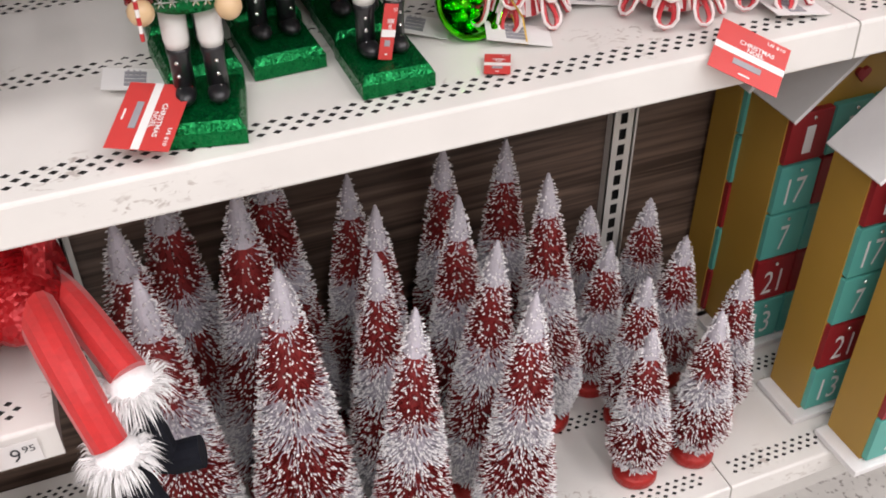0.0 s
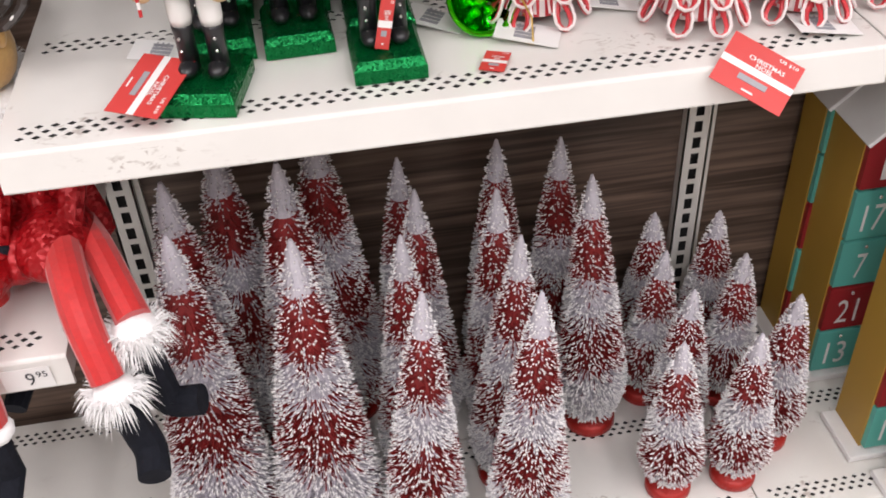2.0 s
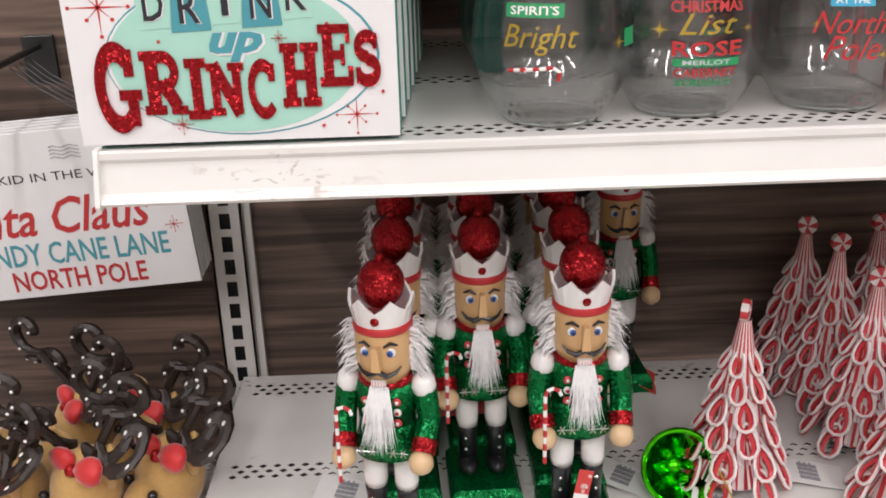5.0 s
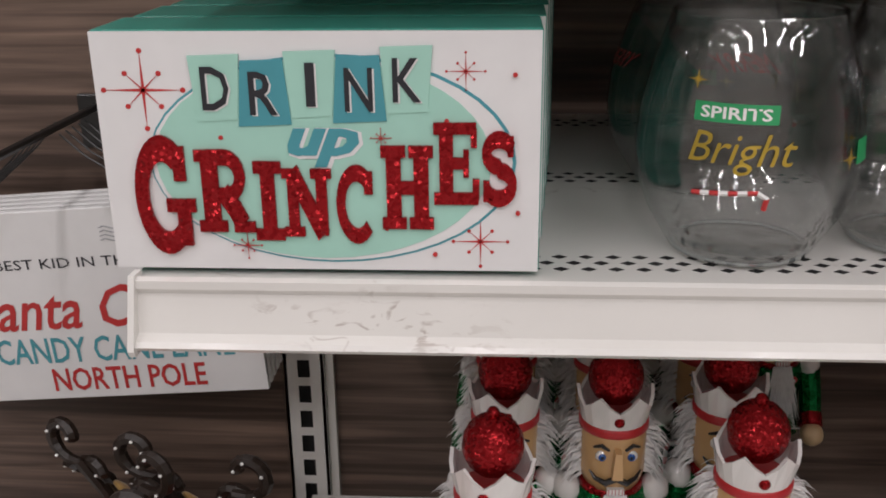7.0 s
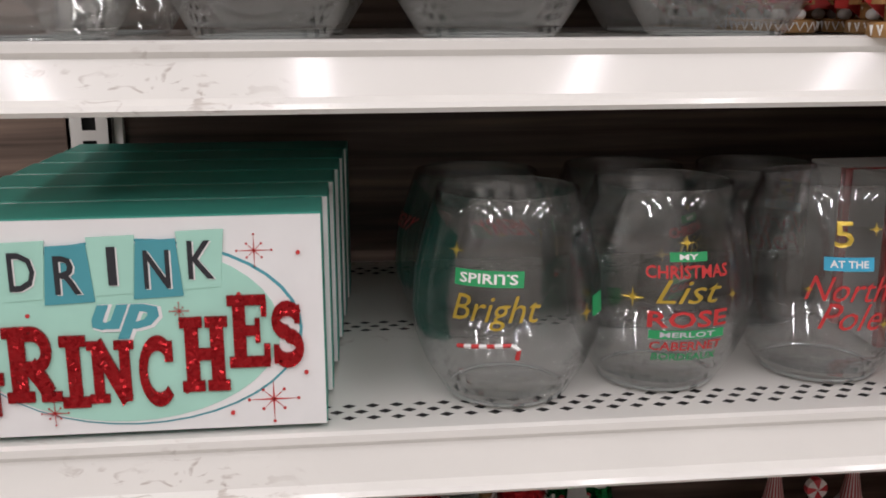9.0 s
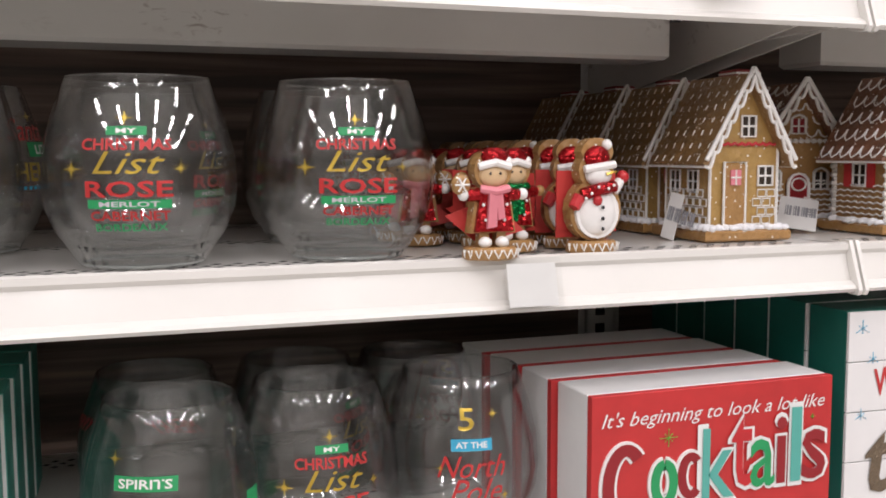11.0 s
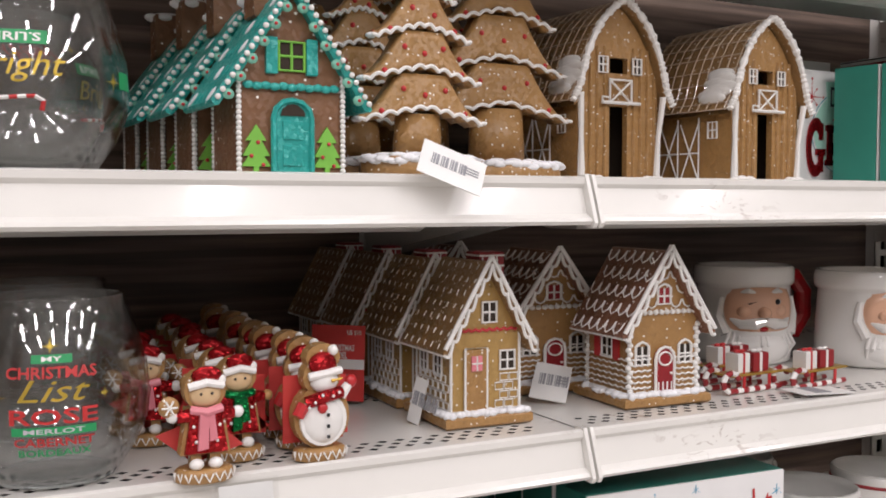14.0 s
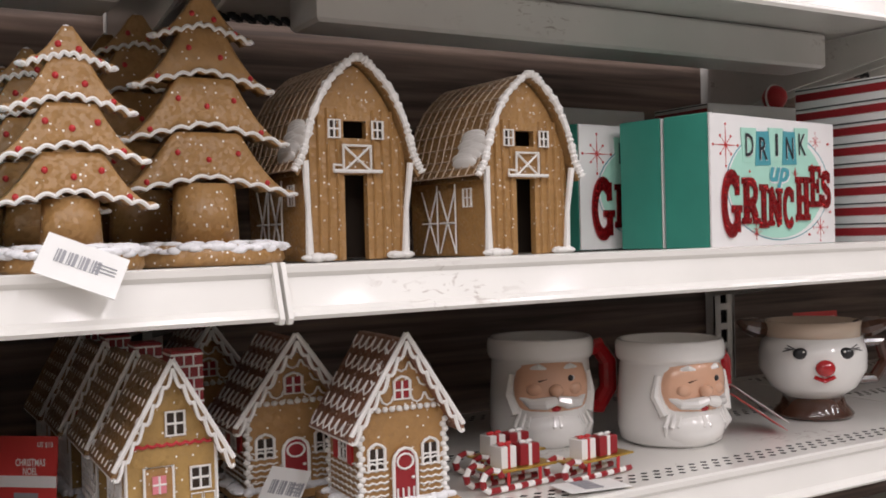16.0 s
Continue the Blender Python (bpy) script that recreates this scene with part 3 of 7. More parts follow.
def shelf(x0, z, channel=True, depth=DEPTH, name="shelf", deck=False):
    """A steel shelf 0.75 m wide: perforated top, sides, front lip with a price channel, end caps and arms."""
    g = 0.0012
    a, b = g, W - g
    r = root(name, pose(x0, 0, z), "cream enamelled steel shelf with diamond perforations" if not deck else "cream enamelled base deck with diamond perforations", "shelf", "gondola shelves")
    s = Shape()
    perforated(s, a, b, -depth, -0.016, 0, (-depth + 0.014, -depth * 0.56, -0.058))
    s.box((a + 0.001, -depth / 2 - 0.01, -0.014), (0.002, depth - 0.02, 0.026), "enamel").box((b - 0.001, -depth / 2 - 0.01, -0.014), (0.002, depth - 0.02, 0.026), "enamel")
    s.make("tray", r)
    lip = Shape()
    if channel:
        prof = [(-depth, 0.0), (-depth - 0.003, 0.0022), (-depth - 0.006, 0.001), (-depth - 0.006, -0.003), (-depth - 0.0035, -0.006), (-depth - 0.009, -0.024),
                (-depth - 0.014, -0.0265), (-depth - 0.0155, -0.029), (-depth - 0.013, -0.0315), (-depth - 0.009, -0.031), (-depth, -0.028)]
    else:
        prof = [(-depth, 0.0), (-depth - 0.002, -0.001), (-depth - 0.003, -0.003), (-depth - 0.005, -0.034), (-depth - 0.004, -0.036), (-depth, -0.036)]
    n = len(prof)
    lip.add([(a + 0.003, y, q) for y, q in prof] + [(b - 0.003, y, q) for y, q in prof], [(i, i + n, (i + 1) % n + n, (i + 1) % n) for i in range(n)], "enamel")
    lip.make("price_channel" if channel else "front_lip", r)
    for xe in (a, b - 0.003):
        c = Shape()
        o = [(y, q) for y, q in prof]
        if channel:
            o = [(-depth + 0.004, 0.003), (-depth - 0.006, 0.0035), (-depth - 0.0075, 0.0), (-depth - 0.018, -0.030), (-depth - 0.016, -0.0335), (-depth - 0.009, -0.0335), (-depth + 0.004, -0.03)]
        m = len(o)
        c.add([(xe, y, q) for y, q in o] + [(xe + 0.003, y, q) for y, q in o], [tuple(range(m)), tuple(range(2 * m - 1, m - 1, -1))] + [(i, i + m, (i + 1) % m + m, (i + 1) % m) for i in range(m)], "enamel")
        c.make("end_cap", r)
    if deck:
        Shape().box((W / 2, -depth / 2 + 0.02, -0.095), (W - 0.004, depth - 0.06, 0.13), "enamel").make("kick_plate", r)
    else:
        Shape().box((0.398, -depth * 0.52, -0.0205), (0.6, 0.055, 0.038), "enamel", bevel=0.003).make("stiffener", r)
        for xa in (0.016, W - 0.016):
            br = Shape().add([(xa - 0.0015, -0.012, -0.002), (xa - 0.0015, -depth + 0.03, -0.002), (xa - 0.0015, -depth + 0.03, -0.022), (xa - 0.0015, -0.012, -0.07),
                              (xa + 0.0015, -0.012, -0.002), (xa + 0.0015, -depth + 0.03, -0.002), (xa + 0.0015, -depth + 0.03, -0.022), (xa + 0.0015, -0.012, -0.07)],
                             [(0, 1, 2, 3), (7, 6, 5, 4), (0, 4, 5, 1), (1, 5, 6, 2), (2, 6, 7, 3), (3, 7, 4, 0)], "enamel")
            br.make("bracket", r)
    return r


deck = shelf(0, DECK, False, DEPTH, "base_deck", True)
for k in (-1, 1, 2):
    copy_thing(deck, pose(k * W, 0, DECK))
flat = shelf(0, S2, False)
for k, z in ((1, S2), (-1, LEFT_SHELF), (2, S2)):
    copy_thing(flat, pose(k * W, 0, z))
ticket = shelf(0, S3)
for k, z in ((0, S4), (0, S5), (0, S6), (1, S3), (1, S4), (1, S5), (1, S6), (2, S3), (2, S4), (2, S5), (2, S6)):
    copy_thing(ticket, pose(k * W, 0, z))

# ---- base deck: bottle brush trees ----


def brush_tree(height, radius, seed, label, count, bands):
    rng = random.Random(seed)
    r = root("bottle_brush_tree", pose(0, 0, 0), label, "christmas tree", "bottle brush trees")
    br = radius * 0.62
    Shape().lathe([(br * 0.9, 0), (br, 0.003), (br, 0.014), (br * 0.9, 0.018)], "base_red", 22).make("base", r, "round red glitter base")
    z0 = 0.042

    def span(t):
        return radius * (0.97 * (1 - t) ** 0.66 * (0.6 + 0.4 * min(1, t * 6 + 0.1)) + 0.05)

    def key(t):
        return "bristle_red" if any(a < t < b for a, b in bands) else "bristle_white"

    core = Shape().tube([(0, 0, 0.015), (0, 0, z0 + 0.03)], 0.004, "bristle_red")
    n = 26
    for i in range(n):
        a, b = i / n, (i + 1) / n
        core.lathe([(span(a) * 0.62, z0 + a * (height - z0)), (span(b) * 0.62, z0 + b * (height - z0))], key((a + b) / 2), 14, smooth=False)
    core.make("core", r)
    fib, tips = Shape(), Shape()
    for i in range(count):
        t = 1 - math.sqrt(rng.random())
        t = min(0.985, t)
        th = rng.uniform(0, 2 * math.pi)
        q = span(t) * rng.uniform(0.84, 1.03)
        z = z0 + t * (height - z0)
        d = Vector((math.cos(th), math.sin(th), rng.uniform(-0.2, 0.3)))
        a = Vector((math.cos(th) * q * 0.5, math.sin(th) * q * 0.5, z - 0.25 * q))
        b = a + d * q * 0.5
        u = Vector((-math.sin(th), math.cos(th), 0)) * 0.0007
        k = Vector((0, 0, 0.0007))
        fib.add([a - u, a + u, b + u, b - u, a - k, a + k, b + k, b - k], [(0, 1, 2, 3), (4, 5, 6, 7)], key(t + rng.gauss(0, 0.03)))
        if rng.random() < (0.6 if key(t) == "bristle_red" else 0.88) + 0.3 * max(0.0, t - 0.8) * 5:
            e, w = d.normalized(), rng.uniform(0.0008, 0.0014)
            l = rng.uniform(0.0045, 0.0095) * (1 - 0.5 * t)
            c = b - e * l * 0.4
            p, s2 = u.normalized() * w, e.cross(u).normalized() * w
            tips.add([c - e * l * 0.5, c + p, c + s2, c - p, c - s2, c + e * l * 0.6], [(0, 2, 1), (0, 3, 2), (0, 4, 3), (0, 1, 4), (5, 1, 2), (5, 2, 3), (5, 3, 4), (5, 4, 1)], "frost")
    tagged(fib.make("bristles", r), kind="stuff")
    tagged(tips.make("flocking", r, "white flocked bristle tips"), kind="stuff")
    return r


big = brush_tree(0.475, 0.074, 1, "tall red and white flocked bottle brush tree on the base deck", 7400, ((0.0, 0.16), (0.33, 0.53), (0.66, 0.86)))
mid = brush_tree(0.415, 0.056, 2, "red and white flocked bottle brush tree on the base deck", 6200, ((0.24, 0.45), (0.61, 0.83)))
small = brush_tree(0.262, 0.048, 3, "small red and white flocked bottle brush tree on the base deck", 3600, ((0.08, 0.36), (0.55, 0.79)))
# place on the deck, how far the tip leans along x and y, and turn
TREES = {big: [(0.082, -0.270, 0.006, 0.026, 0), (0.208, -0.287, 0.004, 0.006, 70), (0.078, -0.150, 0.0, 0.0, 20), (0.130, -0.085, 0.0, 0.0, 200), (0.203, -0.140, 0.0, 0.0, 140), (0.245, -0.070, 0.0, 0.0, 300)],
         mid: [(0.317, -0.324, 0.018, 0.006, 0), (0.442, -0.338, 0.012, -0.006, 50), (0.436, -0.238, 0.018, -0.012, 90), (0.574, -0.172, -0.014, 0.014, 130), (0.326, -0.222, 0.0, 0.0, 170), (0.353, -0.141, 0.0, 0.0, 210), (0.342, -0.072, 0.0, 0.0, 250),
               (0.446, -0.160, 0.0, 0.0, 290), (0.467, -0.060, 0.0, 0.0, 330), (0.545, -0.073, 0.0, 0.0, 15)],
         small: [(0.642, -0.304, -0.004, 0.006, 0), (0.731, -0.303, 0.0, 0.0, 60), (0.678, -0.214, 0.004, 0.0, 110), (0.66, -0.137, 0.014, 0.003, 160), (0.768, -0.162, 0.003, 0.0, 210), (0.686, -0.055, 0.0, 0.0, 260), (0.772, -0.07, 0.0, 0.0, 310), (0.798, -0.25, 0.006, 0.0, 20)]}
for kind, spots in TREES.items():
    tall = {big: 0.475, mid: 0.415, small: 0.262}[kind]
    for i, (x, y, lx, ly, turn) in enumerate(spots):
        m = pose(x, y, DECK + 0.001, -math.degrees(ly / tall), math.degrees(lx / tall), 0) @ pose(0, 0, 0, 0, 0, turn)
        if i == 0:
            kind.matrix_basis = m
        else:
            copy_thing(kind, m)

# ---- base deck: advent houses ----


def advent_house(m, numbers, hue, d):
    r = root("advent_house", m, "ochre card advent calendar house with numbered drawers and white roof", "advent calendar", "advent houses")
    w, h = 0.2, 0.415
    Shape().box((w / 2, d / 2 - 0.008, 0.005), (w + 0.04, d + 0.018, 0.01), "white", bevel=0.001).make("base_board", r, "white base board")
    body = Shape().prism([(0, 0.01), (w, 0.01), (w, h), (w / 2, h + 0.09), (0, h)], 0, d, "ochre")
    body.make("body", r)
    c = w / 3
    hh = (h - 0.012) / 5
    for row in range(5):
        for col in range(3):
            k = ("drawer_red", "drawer_teal", "drawer_teal", "drawer_red", "drawer_teal")[(row + 2 * col + hue) % 5]
            x, z = (col + 0.5) * c, 0.012 + (4 - row + 0.5) * hh
            dr = Shape().box((x, -0.003, z), (c - 0.004, 0.012, hh - 0.004), k, bevel=0.0012).make("drawer", r)
            s = Shape()
            write(s, str(numbers[(row * 3 + col) % len(numbers)]), x, -0.0097, z - 0.004, 0.014 if numbers[(row * 3 + col) % len(numbers)] < 10 else 0.03, 0.042, "paper")
            s.make("number", dr)
            Shape().ball((x, -0.011, z + 0.03), 0.003, "silver", 8, 5).make("knob", dr)
    sl = math.atan2(0.09, w / 2)
    for sx in (-1, 1):
        lx = (w / 2 + 0.008) / math.cos(sl)
        s = Shape().box((-sx * 0 + lx / 2, d / 2 - 0.01, 0.004), (lx, d + 0.03, 0.006), "white", bevel=0.001)
        o = s.make("roof", r, "white sloped roof board")
        o.matrix_basis = pose(w / 2, 0, h + 0.092) @ (pose(0, 0, 0, 0, math.degrees(sl), 0) if sx > 0 else pose(0, 0, 0, 0, 0, 180) @ pose(0, -d + 0.02, 0, 0, math.degrees(sl), 0))
    heart = [(0.011 * 16 * math.sin(t) ** 3 / 16, 0.011 * (13 * math.cos(t) - 5 * math.cos(2 * t) - 2 * math.cos(3 * t) - math.cos(4 * t)) / 16) for t in [2 * math.pi * i / 24 for i in range(24)]]
    Shape().prism([(w / 2 + a, h + 0.035 + b) for a, b in heart], -0.006, 0, "drawer_red").make("heart", r, "dark red heart")
    return r


for x, y, num, hue, d in ((0.896, -0.066, (1, 5, 9, 13), 1, 0.055), (0.903, -0.152, (1, 7, 13, 17, 21), 0, 0.078), (0.91, -0.298, (1, 7, 13, 17, 21), 0, 0.065), (0.928, -0.404, (1, 7, 2, 10, 20), 2, 0.065)):
    advent_house(pose(x, y, DECK + 0.002), num, hue, d)

# ---- lower left shelf: plush reindeer ----


def spiral(cx, cz, r, start, sweep, n=12, shrink=0.75):
    return [(cx + r * (1 - shrink * i / n) * math.cos(start + sweep * i / n), 0, cz + r * (1 - shrink * i / n) * math.sin(start + sweep * i / n)) for i in range(n + 1)]


def reindeer_doll(seed, legs=True):
    """Soft toy in one mesh: felt head, curled antlers with beads, bow, fur collar, dress, hanging legs."""
    rng = random.Random(seed)
    s = Shape()
    s.ball((0, 0, 0.258), (0.031, 0.032, 0.042), "felt", 16, 10).ball((0, -0.026, 0.224), (0.023, 0.027, 0.042), "felt", 16, 10).ball((0, -0.05, 0.203), (0.009, 0.007, 0.007), "antler")
    for sx in (-1, 1):
        s.ball((sx * 0.019, -0.031, 0.258), 0.005, "black", 8, 5).ball((sx * 0.031, 0.005, 0.288), (0.011, 0.006, 0.022), "felt", 8, 6)
        for k, (dx, dz, q, st, sw) in enumerate(((0.03, 0.325, 0.03, -2.4, 5.4), (0.052, 0.318, 0.026, -2.9, 5.2), (0.05, 0.365, 0.026, -2.0, 5.2))):
            pts = [(sx * 0.012, 0.0, 0.285)] + [(sx * p[0], p[1] - 0.004 * k, p[2]) for p in spiral(dx, dz, q, st, sw)]
            s.tube(pts, [0.0048] * 4 + [0.0058] * (len(pts) - 4), "antler", 7)
            for j in (3, 6, 9, 12):
                x, y, z = pts[j]
                s.ball((x, y - 0.006, z), 0.0017, "gloss_white", 6, 4)
    for sx in (-1, 1):
        s.ball((0.012 + sx * 0.018, -0.014, 0.294), (0.017, 0.009, 0.013), "cloth", 10, 6)
    s.ball((0.012, -0.018, 0.291), 0.006, "sequin", 8, 5)
    for i, p in enumerate(s.v):
        share = min(1.0, max(0.0, (0.33 - p[2]) / 0.035))
        s.v[i] = tuple(Matrix.Rotation(radians(-36 * share), 4, "Z") @ Vector(p) + Vector((-0.004, 0.0, -0.018)))
    s.ball((0, 0, 0.17), (0.04, 0.036, 0.03), "fur")
    roots = []
    for _ in range(900):
        t, z = rng.uniform(0, 2 * math.pi), rng.uniform(-0.8, 0.8)
        d = (math.cos(t) * math.sqrt(1 - z * z), math.sin(t) * math.sqrt(1 - z * z), z)
        roots.append(((d[0] * 0.036, d[1] * 0.032, 0.17 + d[2] * 0.026), d))
    s.spikes(roots, 0.02, 0.001, "fur", 0.6, rng)
    prof = [(0.03, 0.15), (0.045, 0.11), (0.055, 0.06), (0.06, 0.02), (0.05, 0.004)]
    vs, fs, seg = [], [], 44
    for j, (q, z) in enumerate(prof):
        for i in range(seg):
            t = 2 * math.pi * i / seg
            k = q * (1 + 0.1 * math.sin(i * 2 * math.pi * 9 / seg) + rng.uniform(-0.05, 0.05))
            vs.append((k * math.cos(t), k * 0.8 * math.sin(t), z + rng.uniform(-0.004, 0.004)))
    for j in range(len(prof) - 1):
        fs += [(j * seg + i, j * seg + (i + 1) % seg, (j + 1) * seg + (i + 1) % seg, (j + 1) * seg + i) for i in range(seg)]
    s.add(vs, fs, "sequin", True)
    for sx in (-1, 1):
        s.tube([(sx * 0.03, -0.01, 0.15), (sx * 0.055, -0.035, 0.11), (sx * 0.05, -0.06, 0.075)], [0.015, 0.014, 0.012], "sequin", 8).ball((sx * 0.05, -0.064, 0.068), 0.014, "navy", 8, 6)
        if not legs:
            s.tube(curve([(sx * 0.026, -0.02, 0.05), (sx * 0.03, -0.1, 0.052), (sx * 0.03, -0.155, 0.03), (sx * 0.032, -0.172, -0.05)], 5), [0.021 - 0.0002 * i for i in range(16)], "cloth", 12)
            s.ball((sx * 0.03, -0.06, 0.055), (0.036, 0.055, 0.034), "sequin", 16, 9).ball((sx * 0.032, -0.173, -0.06), (0.022, 0.02, 0.014), "fur", 10, 6)
            s.tube([(sx * 0.032, -0.174, -0.066), (sx * 0.034, -0.178, -0.12), (sx * 0.036, -0.205, -0.128)], [0.013, 0.014, 0.012], "navy", 10)
        if legs and sx > 0:
            x = sx * 0.028
            s.tube(curve([(x - 0.005, -0.02, 0.06), (x + 0.02, -0.09, 0.065), (x + 0.045, -0.15, 0.04), (x + 0.065, -0.183, -0.012)], 6), [0.0195 - 0.0002 * i for i in range(19)], "cloth", 14)
            s.ball((x + 0.004, -0.06, 0.06), (0.036, 0.055, 0.032), "sequin", 18, 10).ball((x - 0.03, -0.055, 0.05), (0.034, 0.05, 0.03), "sequin", 18, 10)
            c = Vector((x + 0.07, -0.186, -0.024))
            s.ball(c, (0.021, 0.021, 0.014), "fur", 10, 6)
            rt = []
            for _ in range(420):
                t, z = rng.uniform(0, 2 * math.pi), rng.uniform(-0.7, 0.5)
                d = Vector((math.cos(t), math.sin(t), z))
                rt.append((c + Vector((d.x * 0.018, d.y * 0.018, z * 0.012)), d))
            s.spikes(rt, 0.02, 0.0009, "fur", 0.6, rng)
            c2 = c + Vector((0.016, 0.045, 0.034))
            s.tube(curve([(x + 0.015, -0.02, 0.045), (x + 0.045, -0.07, 0.05), c2 + Vector((0, 0.004, 0.01))], 5), [0.017] * 11, "cloth", 12).ball(c2, (0.024, 0.024, 0.016), "fur", 10, 6)
            rt = []
            for _ in range(420):
                t, z = rng.uniform(0, 2 * math.pi), rng.uniform(-0.7, 0.6)
                e = Vector((math.cos(t), math.sin(t), z))
                rt.append((c2 + Vector((e.x * 0.02, e.y * 0.02, z * 0.013)), e))
            s.spikes(rt, 0.02, 0.0009, "fur", 0.6, rng)
            s.tube(curve([c2 + Vector((0, 0, -0.01)), c2 + Vector((0.006, 0, -0.07)), c2 + Vector((0.014, -0.002, -0.1)), c2 + Vector((0.045, -0.004, -0.098))], 4), [0.016] * 13, "navy", 12)
            s.tube(curve([(x + 0.072, -0.186, -0.03), (x + 0.08, -0.188, -0.08), (x + 0.088, -0.196, -0.1), (x + 0.095, -0.222, -0.108)], 4), [0.0165 - 0.0001 * i for i in range(13)], "navy", 12)
    return s


SHORT = Matrix.Diagonal((1, 1, 0.95, 1))
DOLL = "plush reindeer with dotted brown antlers and red dress on the shelf"
doll = tagged(reindeer_doll(5).make("reindeer_doll", at=pose(-0.03, -0.208, LEFT_SHELF + 0.001, 0, 0, -8) @ SHORT), DOLL, "plush toy", "plush reindeer")
rest = tagged(reindeer_doll(6, False).make("reindeer_doll", at=pose(-0.1, -0.225, LEFT_SHELF + 0.001, 0, 0, -4) @ SHORT), DOLL, "plush toy", "plush reindeer")
for x, y, a in ((-0.175, -0.21, -34), (-0.068, -0.11, -16), (-0.14, -0.1, -28), (-0.25, -0.205, -25)):
    copy_thing(rest, pose(x, y, LEFT_SHELF + 0.001, 0, 0, a) @ SHORT)

# ---- left bay: hooks and the hanging signs ----


def peg_hook(x, z, length=0.24):
    s = Shape().tube([(0, 0.0, 0), (0, -length, 0.004), (0, -length - 0.012, 0.02)], 0.0032, "hook", 8).box((0, -0.003, -0.012), (0.03, 0.006, 0.045), "hook", bevel=0.001)
    return tagged(s.make("peg_hook", at=pose(x, 0, z)), "dark steel peg hook fixed to the back panel", "hook", "peg hooks")


SIGN_X = -0.16


def address_sign(y, front):
    w, h, z = 0.29, 0.165, 0.96
    r = root("hanging_sign", pose(SIGN_X, y, z, 0, -4, 0), "white board sign with red and teal seasonal lettering on a hook", "sign", "hanging signs")
    Shape().box((0, 0.003, h / 2), (w, 0.006, h), "white", bevel=0.0008).make("board", r)
    for sx in (-1, 1):
        Shape().tube([(sx * 0.085, 0.003, h), (sx * 0.03, 0.004, h + 0.04), (0.012 * sx, 0.006, h + 0.058)], 0.0008, "hook").make("cord", r)
    if front:
        s = Shape()
        write(s, "BEST KID IN THE WORLD", 0.028, -0.0006, 0.121, 0.18, 0.0085, "print_black")
        write(s, "Santa Claus", 0.01, -0.0006, 0.082, 0.2, 0.037, "print_red", 0.012, 0.3)
        write(s, "CANDY CANE LANE", 0.022, -0.0006, 0.045, 0.2, 0.023, "teal_print", 0.012)
        write(s, "NORTH POLE", 0.03, -0.0006, 0.018, 0.13, 0.021, "print_red", 0.015)
        s.make("lettering", r)
        p = Shape()
        starburst(p, 0.13, -0.0006, 0.062, 0.008, "print_red")
        for i in range(4):
            p.tube([(0.03 + j * 0.004, -0.0006, 0.138 + 0.0035 * i + 0.0012 * math.sin(j * 1.6)) for j in range(8)], 0.0004, "print_grey", 4)
        p.prism([(0.085, 0.135), (0.118, 0.135), (0.118, 0.16), (0.085, 0.16)], -0.0007, 0, "teal_print").prism([(0.09, 0.139), (0.113, 0.139), (0.113, 0.156), (0.09, 0.156)], -0.0011, -0.0007, "clay_red")
        tagged(p.make("postmark", r), kind="stuff")
    return r


for i in range(5):
    address_sign(-0.078 + 0.012 * i, i == 0)
peg_hook(SIGN_X, 1.19)

# ---- second shelf: nutcrackers ----


